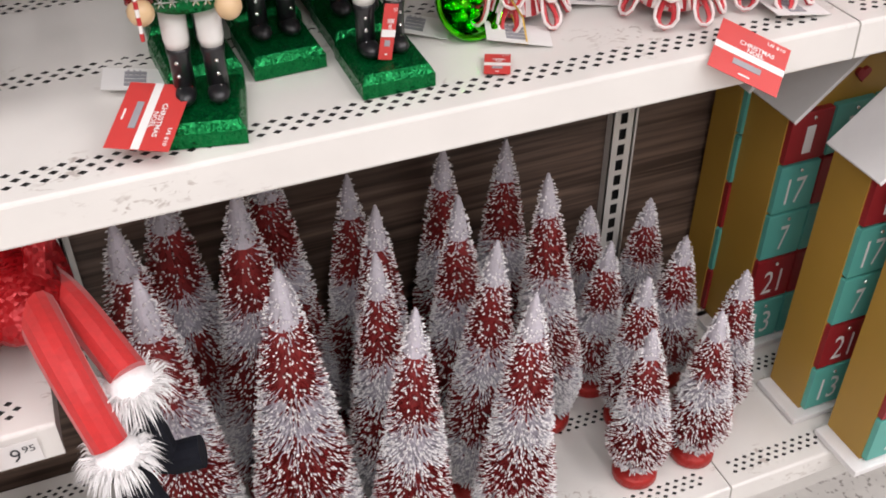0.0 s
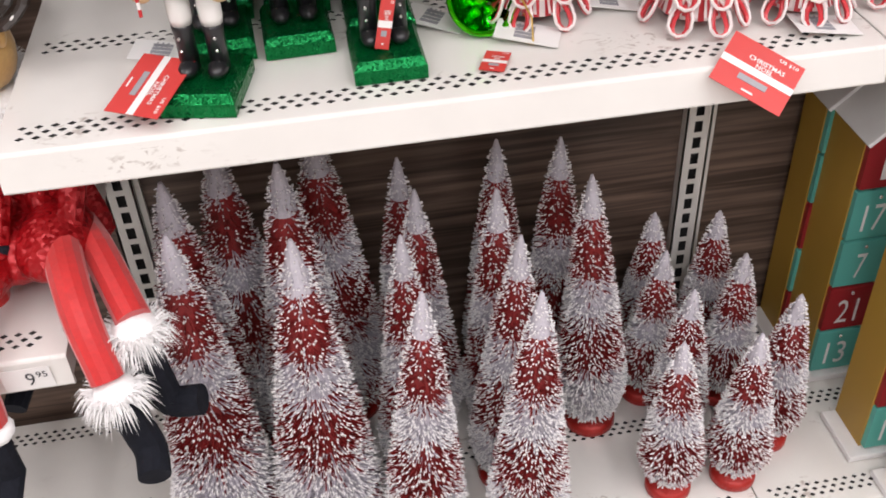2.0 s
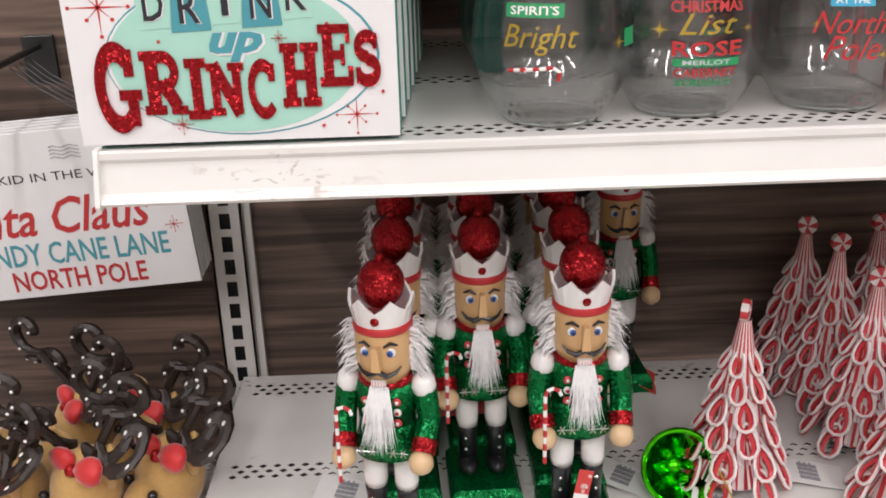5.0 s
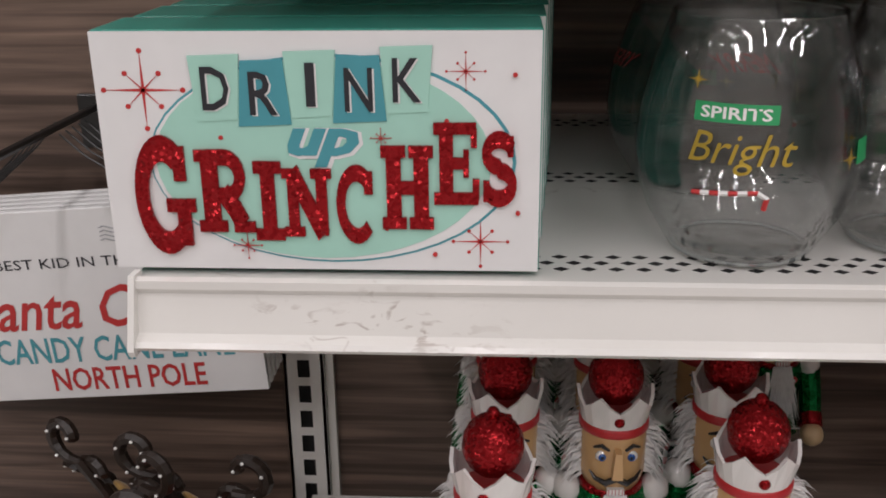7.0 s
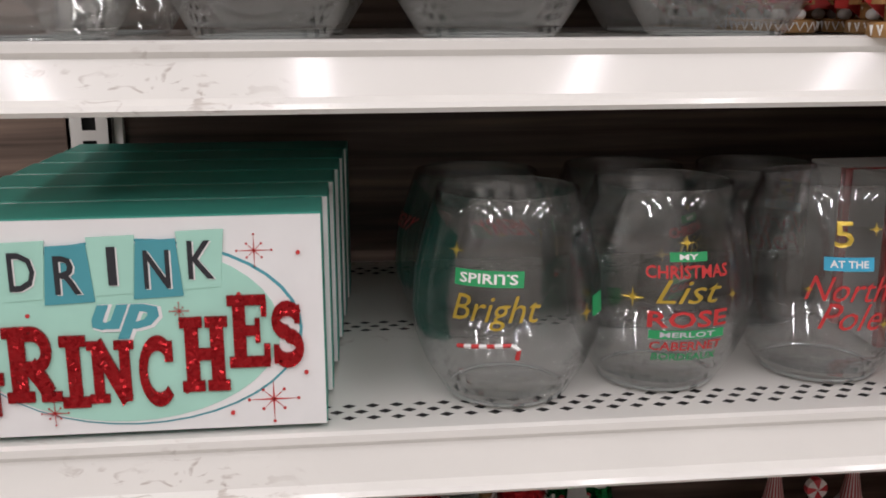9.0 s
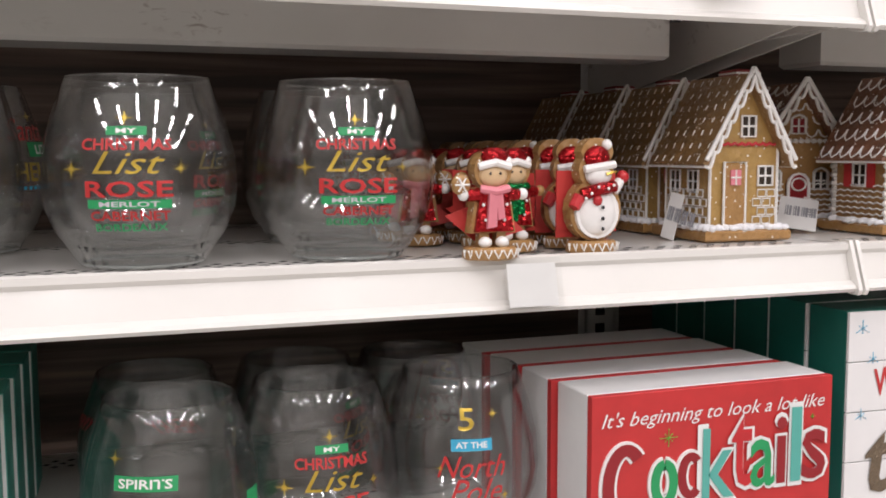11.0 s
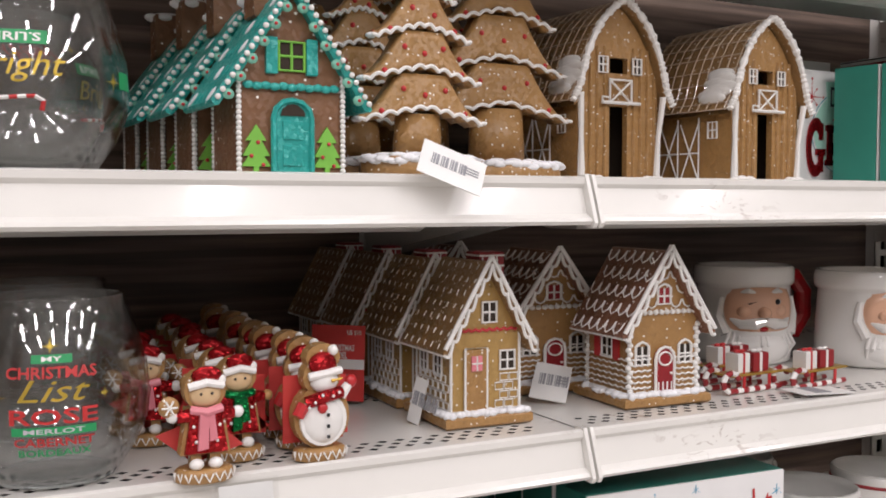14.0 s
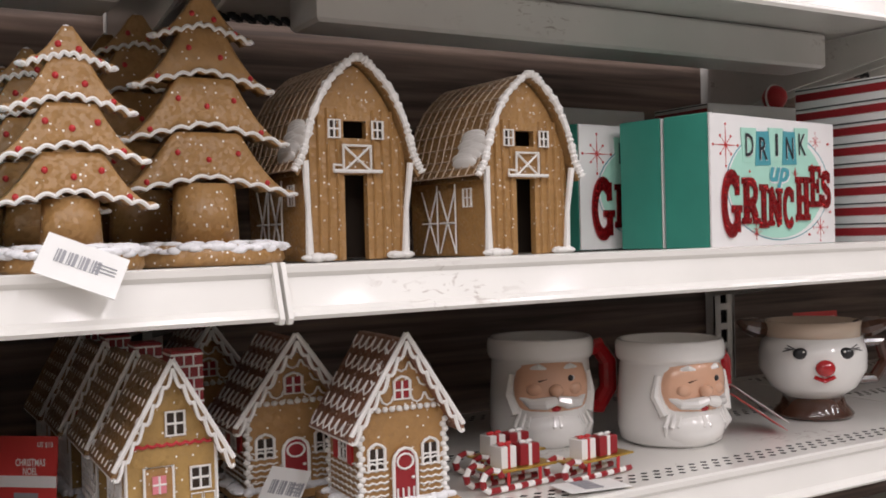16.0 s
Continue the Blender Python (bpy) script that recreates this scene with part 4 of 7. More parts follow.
def nutcracker():
    """A painted wooden figure in one mesh, facing -y, 0.26 m high."""
    rng = random.Random(11)
    s = Shape()
    s.add([(-0.031, -0.044, 0), (0.031, -0.044, 0), (0.031, 0.034, 0), (-0.031, 0.034, 0), (-0.031, -0.044, 0.012), (0.031, -0.044, 0.012), (0.031, 0.034, 0.012), (-0.031, 0.034, 0.012),
           (-0.027, -0.039, 0.019), (0.027, -0.039, 0.019), (0.027, 0.029, 0.019), (-0.027, 0.029, 0.019)],
          [(3, 2, 1, 0), (0, 1, 5, 4), (1, 2, 6, 5), (2, 3, 7, 6), (3, 0, 4, 7), (4, 5, 9, 8), (5, 6, 10, 9), (6, 7, 11, 10), (7, 4, 8, 11), (8, 9, 10, 11)], "gl_green")
    for sx in (-1, 1):
        x = sx * 0.0125
        s.lathe([(0.0082, 0), (0.0082, 0.03), (0.009, 0.036), (0.0092, 0.04)], "black", 12, (x, 0, 0.022)).ball((x, -0.007, 0.025), (0.0088, 0.015, 0.007), "black", 10, 6)
        s.lathe([(0.0088, 0.062), (0.0098, 0.068), (0.0098, 0.102)], "gloss_white", 12, (x, 0, 0))
        for k in range(3):
            s.ball((x + sx * 0.002, -0.0085, 0.03 + 0.011 * k), 0.0019, "silver", 7, 4)
    s.lathe([(0.027, 0.096), (0.0275, 0.104), (0.023, 0.118), (0.0225, 0.124)], "gl_green", 18, squash=(1, 0.8))
    s.lathe([(0.0225, 0.124), (0.024, 0.15), (0.022, 0.158)], "gl_green", 18, squash=(1, 0.8))
    for sx in (-1, 1):
        for k in range(3):
            s.ball((sx * 0.012, -0.0175, 0.13 + 0.009 * k), (0.0034, 0.002, 0.0034), "gloss_white" if k % 2 else "clay_red", 8, 5)
            s.ball((sx * 0.012, -0.0192, 0.13 + 0.009 * k), (0.0016, 0.0012, 0.0016), "red" if k % 2 else "gloss_white", 6, 4)
        for k in range(2):
            sx0, z0 = sx * (0.008 + 0.008 * k), 0.106
            for a in range(3):
                c, d = math.cos(a * math.pi / 3) * 0.004, math.sin(a * math.pi / 3) * 0.004
                s.tube([(sx0 - c, -0.0225, z0 - d), (sx0 + c, -0.0225, z0 + d)], 0.0005, "silver", 4)
        s.ball((sx * 0.029, 0, 0.155), (0.01, 0.011, 0.011), "gloss_white", 10, 6)
        s.tube([(sx * 0.03, 0, 0.15), (sx * 0.033, -0.003, 0.128), (sx * 0.031, -0.014, 0.112)], [0.0095, 0.0092, 0.0088], "gl_green", 10)
        s.tube([(sx * 0.0312, -0.012, 0.114), (sx * 0.0304, -0.019, 0.106)], [0.0098, 0.0098], "gl_red", 10).ball((sx * 0.03, -0.024, 0.101), 0.0098, "wood_ball", 10, 7)
    s.lathe([(0.019, 0.153), (0.021, 0.158), (0.021, 0.164), (0.017, 0.166)], "gl_red", 16, squash=(1, 0.85))
    s.lathe([(0.0185, 0.163), (0.021, 0.172), (0.0215, 0.2), (0.02, 0.206)], "skin", 20)
    s.prism([(-0.0035, 0.178), (0.0035, 0.178), (0.002, 0.197), (-0.002, 0.197)], -0.0285, -0.019, "skin")
    for sx in (-1, 1):
        s.ball((sx * 0.0095, -0.0185, 0.19), (0.0042, 0.002, 0.004), "gloss_white", 9, 5).ball((sx * 0.0092, -0.0202, 0.1897), (0.0026, 0.0012, 0.0028), "blue", 8, 5).ball((sx * 0.0092, -0.0212, 0.1897), (0.0012, 0.0007, 0.0013), "black", 6, 4)
        s.tube([(sx * 0.005, -0.0218, 0.1955), (sx * 0.01, -0.0205, 0.1985), (sx * 0.0145, -0.0175, 0.196)], [0.0009, 0.0014, 0.0008], "black", 6)
        s.tube([(0, -0.0225, 0.1755), (sx * 0.007, -0.0222, 0.172), (sx * 0.013, -0.019, 0.174), (sx * 0.0165, -0.0155, 0.178)], [0.0021, 0.0021, 0.0014, 0.0005], "black", 6)
    s.box((0, -0.0212, 0.1655), (0.011, 0.003, 0.004), "gloss_white")
    for k in range(-2, 3):
        s.box((k * 0.0022, -0.0228, 0.1655), (0.0004, 0.0006, 0.004), "red")
    rt = [((rng.uniform(-0.007, 0.007), -0.0215, rng.uniform(0.152, 0.163)), (rng.uniform(-0.26, 0.26), -0.3, -1)) for _ in range(420)]
    s.spikes(rt, 0.038, 0.0007, "fur", 0.02, rng)
    rt = []
    for _ in range(850):
        t = rng.uniform(-0.25, math.pi + 0.25)
        c, d = math.cos(t), math.sin(t)
        rt.append(((c * 0.0205, d * 0.0205, rng.uniform(0.168, 0.205)), (c * 0.9, d * 0.8 - 0.12, rng.uniform(-0.9, 0.1))))
    s.spikes(rt, 0.016, 0.001, "fur", 0.4, rng)
    s.lathe([(0.0215, 0.203), (0.0225, 0.204), (0.0225, 0.2085), (0.0215, 0.2095)], "red", 24)
    n, ri, up = 24, 0.0235, []
    for i in range(n):
        t = 2 * math.pi * i / n
        h = 0.232 if i % 4 == 0 else (0.2225 if i % 4 == 2 else 0.2265)
        up.append((math.cos(t), math.sin(t), h))
    vs = [(0.0215 * c, 0.0215 * d, 0.2095) for c, d, _ in up] + [(0.0248 * c, 0.0248 * d, h) for c, d, h in up] + [(0.0226 * c, 0.0226 * d, h) for c, d, h in up] + [(0.0195 * c, 0.0195 * d, 0.2095) for c, d, _ in up]
    fs = [(q * n + i, q * n + (i + 1) % n, (q + 1) * n + (i + 1) % n, (q + 1) * n + i) for q in range(3) for i in range(n)]
    s.add(vs, fs, "gloss_white", False)
    s.ball((0, -0.0238, 0.2165), (0.0034, 0.002, 0.0034), "gl_red", 8, 5)
    s.ball((0, 0, 0.237), (0.0178, 0.0178, 0.019), "gl_red", 18, 10).ball((0, 0, 0.257), 0.004, "gl_red", 8, 5)
    cane = [(-0.031, -0.033, 0.084 + 0.006 * i) for i in range(11)] + [(-0.031 + 0.006 * (1 - math.cos(a)), -0.033, 0.144 + 0.006 * math.sin(a)) for a in (0.8, 1.6, 2.4, 3.14)]
    s.tube(cane, 0.0016, "red", 6, None, False, ("red", "gloss_white"))
    return s


NUT = "painted wooden nutcracker king with white crown and green glitter coat"
nut = tagged(nutcracker().make("nutcracker", at=pose(0.171, -0.311, S2 + 0.001, 0, 0, -12)), NUT, "nutcracker", "nutcrackers")
for x, y, a in ((0.178, -0.222, 3), (0.179, -0.139, 0), (0.18, -0.058, 0), (0.248, -0.226, 2), (0.25, -0.142, 2), (0.25, -0.06, 0), (0.322, -0.29, 0), (0.324, -0.208, 0), (0.325, -0.126, 2), (0.326, -0.045, 0), (0.4, -0.04, 4)):
    copy_thing(nut, pose(x, y, S2 + 0.001, 0, 0, a))

# ---- second shelf: peppermint ribbon trees ----


def ribbon_tree():
    rng = random.Random(21)
    r = root("ribbon_tree", pose(0, 0, 0), "red and white striped clay ribbon candy tree standing on the shelf", "christmas tree", "candy trees")
    body, loops, edge = Shape(), Shape(), Shape()
    H, R, seg = 0.168, 0.043, 36
    for i in range(seg):
        t0, t1 = 2 * math.pi * i / seg, 2 * math.pi * (i + 1) / seg
        body.add([(R * 0.72 * math.cos(t0), R * 0.72 * math.sin(t0), 0.012), (R * 0.72 * math.cos(t1), R * 0.72 * math.sin(t1), 0.012), (0.005 * math.cos(t1), 0.005 * math.sin(t1), H), (0.005 * math.cos(t0), 0.005 * math.sin(t0), H)], [(0, 1, 2, 3)], "clay_red" if i % 2 else "clay_white")
    tiers = 6
    for k in range(tiers):
        zt = 0.005 + k * (H - 0.03) / tiers
        rad = R * (1 - k / (tiers + 0.8)) + 0.005
        n = max(5, int(8.5 - 0.6 * k))
        for j in range(n):
            th = 2 * math.pi * (j + 0.5 * (k % 2)) / n + rng.uniform(-0.12, 0.12)
            L = 0.042 * (1 - 0.05 * k)
            wd = 2 * math.pi * rad / n * 0.72
            tilt = -0.5
            m = Matrix.Translation((math.cos(th) * rad, math.sin(th) * rad, zt)) @ Matrix.Rotation(th + math.pi / 2, 4, "Z") @ Matrix.Rotation(tilt, 4, "X")
            for q, key in ((1.0, "clay_white"), (0.64, "clay_red")):
                pts = []
                for a in range(12):
                    u = 2 * math.pi * a / 12
                    zz = (1 - math.cos(u)) / 2
                    pts.append((math.sin(u) * wd * 0.5 * q * (1 - 0.55 * zz), (0.0014 if key == "clay_red" else 0) - 0.002 * q, zz * L * (0.42 + 0.58 * q) * 0.8 - 0.001))
                edge.tube(pts, 0.0016 if q == 1.0 else 0.0023, key, 5, m, True)
            ns = 7
            for a in range(ns):
                u0, u1 = (a / ns - 0.5) * wd, ((a + 1) / ns - 0.5) * wd
                lift = lambda u: 0.004 - 14 * u * u
                loops.add([(u0 * 0.98, lift(u0) - 0.0005, L * 0.42), (u1 * 0.98, lift(u1) - 0.0005, L * 0.42), (u1 * 0.35, 0.004, L * 1.25), (u0 * 0.35, 0.004, L * 1.25)], [(0, 1, 2, 3)], "clay_red" if a % 2 else "clay_white", False, m)
    body.make("cone", r)
    tagged(loops.make("ribbon", r), kind="stuff")
    tagged(edge.make("loop", r, "white edged teardrop loops"), kind="stuff")
    top = Shape()
    for i in range(16):
        t0, t1 = 2 * math.pi * i / 16, 2 * math.pi * (i + 1) / 16
        sw = 0.5
        q = 0.0095
        key = "clay_red" if (i // 2) % 2 else "clay_white"
        f = lambda t, rr: (rr * math.cos(t), rr * math.sin(t))
        a, b, c, d = f(t0, 0.001), f(t1, 0.001), f(t1 + sw, q), f(t0 + sw, q)
        top.add([(a[0], -0.0042, a[1]), (b[0], -0.0042, b[1]), (c[0], -0.003, c[1]), (d[0], -0.003, d[1]), (c[0], 0.003, c[1]), (d[0], 0.003, d[1]), (a[0], 0.0042, a[1]), (b[0], 0.0042, b[1])], [(0, 1, 2, 3), (3, 2, 4, 5), (5, 4, 7, 6)], key)
    top.make("peppermint", r, "striped peppermint swirl", at=pose(0, 0, H + 0.0085))
    return r


candy = ribbon_tree()
FLAT = Matrix.Diagonal((1, 1, 0.965, 1))
candy.matrix_basis = pose(0.469, -0.238, S2 + 0.001, 0, -2, 62) @ FLAT
for i, (x, y) in enumerate(((0.586, -0.058), (0.6, -0.106), (0.602, -0.187), (0.66, -0.058), (0.684, -0.132), (0.688, -0.195), (0.777, -0.05), (0.752, -0.123), (0.604, -0.284), (0.7, -0.29), (0.77, -0.2), (0.8, -0.28), (0.84, -0.1), (0.86, -0.2))):
    copy_thing(candy, pose(x, y, S2 + 0.001, 0, 0, (i * 23) % 40 - 20))


def bell_ornament():
    """A shiny green ball lying open side up, with its rim, snowflake cuts and gold cord."""
    r = root("ball_ornament", pose(0.415, -0.262, S2 + 0.033), "shiny green metal jingle ball with gold cord lying on the shelf", "ornament")
    tilt = pose(0, 0, 0, 62, 0, 6)
    prof = [(0.0005, -0.032)] + [(0.032 * math.sin(a), -0.032 * math.cos(a)) for a in [math.pi * i / 14 for i in range(1, 8)]]
    inner = [(0.0295 * math.sin(a), -0.0295 * math.cos(a)) for a in [math.pi * i / 14 for i in range(7, 0, -1)]] + [(0.0005, -0.0295)]
    Shape().lathe(prof + inner, "green_metal", 28, xf=tilt).make("shell", r)
    Shape().tube([(0.032 * math.cos(2 * math.pi * i / 28), 0.032 * math.sin(2 * math.pi * i / 28), 0) for i in range(28)], 0.0022, "green_metal", 8, tilt, True).make("rim", r)
    s = Shape()
    for i in range(6):
        a = i * math.pi / 3
        s.ball((0.0125 * math.cos(a), 0.0125 * math.sin(a), -0.016), (0.0055, 0.0055, 0.012), "green_metal", 10, 6, tilt)
    s.ball((0, 0, -0.018), 0.009, "green_metal", 10, 6, tilt)
    s.make("petals", r)
    Shape().tube([(0.03, -0.012, 0.004), (0.038, -0.025, -0.012), (0.036, -0.04, -0.03), (0.03, -0.03, -0.0315), (0.04, -0.012, -0.03), (0.034, 0.0, -0.01)], 0.0009, "gold", 6).make("cord", r, "gold cord")
    return r


bell_ornament()


def swing_tag(m, w=0.048, h=0.062, back=False, name="price_tag"):
    """A card tag, its middle at the pose, its face along +z."""
    r = root(name, m, "red and white card price tag with lettering" if not back else "white card price tag with barcode", "price tag", "tags")
    Shape().box((0, 0, 0), (w, h, 0.0006), "card_red" if not back else "paper").make("card", r)
    flat = lambda p: (p[0], p[2], 0.0009)
    s = Shape()
    if back:
        x = -w * 0.32
        for i in range(12):
            b = 0.0006 + 0.0006 * ((i * 7) % 3)
            s.box((x, h * 0.05, 0.0006), (b, h * 0.3, 0.0004), "print_grey")
            x += b + 0.0009
        for i in range(3):
            s.box((w * 0.28, h * (0.15 - 0.08 * i), 0.0006), (w * 0.25, h * 0.025, 0.0004), "print_grey")
    else:
        s.box((0, -0.001, 0.0006), (w, h * 0.13, 0.0005), "paper")
        write(s, "CHRISTMAS", w * 0.06, 0, h * 0.2, w * 0.5, h * 0.085, "paper", 0.02, bend=flat)
        write(s, "NOEL", w * 0.06, 0, h * 0.1, w * 0.24, h * 0.085, "paper", 0.02, bend=flat)
        write(s, "US $10", w * 0.3, 0, h * 0.4, w * 0.26, h * 0.07, "paper", 0.02, bend=flat)
        s.box((0, -h * 0.2, 0.0006), (w * 0.4, h * 0.11, 0.0005), "print_grey").box((0, -h * 0.4, 0.0006), (w * 0.16, h * 0.03, 0.0004), "paper")
    tagged(s.make("printing", r), kind="stuff")
    return r


swing_tag(pose(0.127, -0.333, S2 + 0.024, 12, -5, 0) @ pose(0, 0, 0, 0, 0, -118), 0.069, 0.048)
swing_tag(pose(0.623, -0.384, S2 - 0.004, 34, 0, 0) @ pose(0, 0, 0, 0, 0, -41), 0.066, 0.052)
swing_tag(pose(0.232, -0.15, S2 + 0.05, 70, 0, 4), 0.05, 0.045)
swing_tag(pose(0.322, -0.311, S2 + 0.044, 82, 14, 4), 0.012, 0.045)
swing_tag(pose(0.42, -0.06, S2 + 0.012, 30, 0, 80), 0.045, 0.06)
for x, y, a in ((0.45, -0.285, 70), (0.375, -0.235, 62), (0.13, -0.24, 80), (0.705, -0.333, 86), (0.54, -0.24, 80)):
    swing_tag(pose(x, y, S2 + 0.006, 8, 0, a), 0.036, 0.058, True)
swing_tag(pose(0.412, -0.325, S2 + 0.004, 4, 0, -25), 0.022, 0.03)

# ---- third to fifth shelf: stemless glasses ----
GLASS = [(0.0, 0.0), (0.031, 0.0), (0.0335, 0.0015), (0.0365, 0.007), (0.0445, 0.022), (0.0505, 0.04), (0.052, 0.056), (0.0503, 0.078), (0.0455, 0.1), (0.0405, 0.118), (0.038, 0.1255)]


def glass_radius(z):
    for (r0, z0), (r1, z1) in zip(GLASS[1:], GLASS[2:]):
        if z0 <= z <= z1:
            return r0 + (r1 - r0) * (z - z0) / max(1e-6, z1 - z0)
    return GLASS[-1][0]


def stemless_glass(design):
    r = root("stemless_glass", pose(0, 0, 0), "clear stemless wine glass with printed seasonal lettering standing on a shelf", "drinking glass", "stemless glasses")
    outer = [(max(q, 0.0004), z) for q, z in GLASS]
    inner = [(max(q - 0.0016, 0.0004), max(z, 0.0075)) for q, z in GLASS[::-1] if q > 0.03 and z > 0.004]
    Shape().lathe(outer + [(0.0374, 0.1262)] + inner + [(0.0004, 0.0062)], "glass", 40, open_top=True).make("bowl", r, "clear glass bowl")
    Shape().tube([(0.0375 * math.cos(2 * math.pi * i / 40), 0.0375 * math.sin(2 * math.pi * i / 40), 0.126) for i in range(40)], 0.0008, "glass", 6, None, True).make("rim", r)
    Shape().tube([(0.0318 * math.cos(2 * math.pi * i / 32), 0.0318 * math.sin(2 * math.pi * i / 32), 0.0016) for i in range(32)], 0.0011, "foot_glass", 6, None, True).make("foot_ring", r)

    def wrap(p):
        q = glass_radius(p[2]) + 0.0004
        a = p[0] / q
        return (q * math.sin(a), -q * math.cos(a), p[2])

    def band(x, z, w, h, key):
        n = 8
        vs = [wrap((x - w / 2 + w * i / n, 0, z + k * h / 2)) for i in range(n + 1) for k in (-1, 1)]
        vs = [(a * 0.999, b * 0.999, c) for a, b, c in vs]
        Shape().add(vs, [(2 * i, 2 * i + 2, 2 * i + 3, 2 * i + 1) for i in range(n)], key, True).make("band", r)

    def star(x, z, q):
        s = Shape()
        for i in range(4):
            a = i * math.pi / 4
            l = q if i % 2 == 0 else q * 0.6
            dx, dz = math.cos(a) * l, math.sin(a) * l
            s.add([wrap(p) for p in ((x - dx, 0, z - dz), (x + dz * 0.12, 0, z - dx * 0.12), (x + dx, 0, z + dz), (x - dz * 0.12, 0, z + dx * 0.12))], [(0, 1, 2, 3)], "print_gold")
        s.make("star", r)

    def put(body, x, z, w, h, key, bold=0.02, shear=0.0):
        word = Shape()
        write(word, body, x, 0, z, w, h, key, bold, shear, bend=wrap)
        word.make("word", r)

    if design == "list":
        star(0.002, 0.098, 0.005), band(0.003, 0.09, 0.02, 0.0055, "print_green"), put("MY", 0.003, 0.09, 0.01, 0.0032, "paper")
        put("CHRISTMAS", 0.003, 0.0815, 0.045, 0.0075, "print_red"), put("List", 0.004, 0.07, 0.036, 0.014, "print_gold", 0.0, 0.4)
        star(-0.026, 0.066, 0.0065), star(0.03, 0.066, 0.004)
        put("ROSE", 0.004, 0.0535, 0.044, 0.0105, "print_red"), band(0.004, 0.044, 0.042, 0.0055, "print_green"), put("MERLOT", 0.004, 0.044, 0.03, 0.0034, "bristle_white")
        put("CABERNET", 0.004, 0.0365, 0.04, 0.0062, "print_red"), put("BORDEAUX", 0.004, 0.029, 0.036, 0.005, "print_green")
    elif design == "helper":
        put("Santa's", -0.004, 0.094, 0.046, 0.017, "print_red", 0.0, 0.4), band(0.008, 0.079, 0.042, 0.011, "print_green"), put("LITTLE", 0.01, 0.079, 0.032, 0.007, "paper")
        put("HELPER", 0.0, 0.062, 0.052, 0.014, "print_gold", 0.01), star(-0.004, 0.104, 0.0045), star(0.03, 0.086, 0.004), star(-0.024, 0.038, 0.005)
        for i in range(12):
            band(-0.024 + i * 0.0046, 0.05, 0.0026, 0.0026, "print_blue")
    elif design == "spirits":
        put("MERRY", 0.16, 0.09, 0.03, 0.011, "print_red", 0.0, 0.2), band(-0.002, 0.084, 0.036, 0.009, "print_green"), put("SPIRITS", -0.002, 0.084, 0.03, 0.0056, "paper")
        put("Bright", 0.002, 0.065, 0.046, 0.02, "print_gold", 0.0, 0.3), star(0.055, 0.06, 0.006), band(0.068, 0.062, 0.014, 0.012, "print_green"), star(-0.02, 0.098, 0.005)
        Shape().tube([wrap((-0.018 + 0.004 * i, -0.0, 0.044 + 0.0004 * i)) for i in range(8)] + [wrap((0.014, 0, 0.044)), wrap((0.013, 0, 0.038))], 0.0013, "red", 5, None, False, ("print_red", "paper")).make("cane", r)
    else:
        put("5", -0.003, 0.099, 0.01, 0.015, "print_gold", 0.01), star(0.014, 0.102, 0.0045), band(0.0, 0.082, 0.026, 0.008, "print_blue"), put("AT THE", 0.0, 0.082, 0.02, 0.0042, "paper")
        put("North", 0.0, 0.067, 0.044, 0.015, "print_red", 0.0, 0.4), put("Pole", 0.003, 0.05, 0.034, 0.017, "print_red", 0.0, 0.4), star(0.022, 0.045, 0.0045), star(-0.02, 0.066, 0.003)
    return r


GLASSES = dict(list=[(0.385, -0.305, S3, 14), (0.281, -0.323, S4, 4), (0.403, -0.323, S4, 8), (0.288, -0.208, S4, 70), (0.41, -0.208, S4, 130), (0.395, -0.19, S3, 60), (0.29, -0.325, S5, 60)],
               helper=[(0.165, -0.325, S4, 8), (0.055, -0.325, S4, -20), (0.172, -0.21, S4, 90), (0.065, -0.21, S4, 40)],
               spirits=[(0.293, -0.318, S3, 0), (0.292, -0.2, S3, 110), (0.394, -0.32, S5, 4), (0.185, -0.325, S5, 20), (0.395, -0.21, S5, 80)],
               pole=[(0.486, -0.303, S3, 6), (0.487, -0.195, S3, 150)])
for design, spots in GLASSES.items():
    g = stemless_glass(design)
    for i, (x, y, z, a) in enumerate(spots):
        m = pose(x, y, z + 0.001, 0, 0, a - 18) @ Matrix.Diagonal((1.03, 1.03, 0.92, 1))
        if i == 0:
            g.matrix_basis = m
        else:
            copy_thing(g, m)

# ---- block signs ----


def ribbon(pts, w0, w1=None):
    """Outline of a stroke along pts, w0 wide at its start and w1 at its end."""
    w1 = w0 if w1 is None else w1
    left, right = [], []
    for i, (x, z) in enumerate(pts):
        a, b = pts[max(i - 1, 0)], pts[min(i + 1, len(pts) - 1)]
        dx, dz = b[0] - a[0], b[1] - a[1]
        l = math.hypot(dx, dz) or 1.0
        w = (w0 + (w1 - w0) * i / (len(pts) - 1)) / 2
        left.append((x - dz / l * w, z + dx / l * w))
        right.append((x + dz / l * w, z - dx / l * w))
    return left + right[::-1]


def arc(cx, cz, rx, rz, a0, a1, n=18):
    return [(cx + rx * math.cos(math.radians(a0 + (a1 - a0) * i / n)), cz + rz * math.sin(math.radians(a0 + (a1 - a0) * i / n))) for i in range(n + 1)]


def bar(x0, x1, z0, z1):
    return [(x0, z0), (x1, z0), (x1, z1), (x0, z1)]


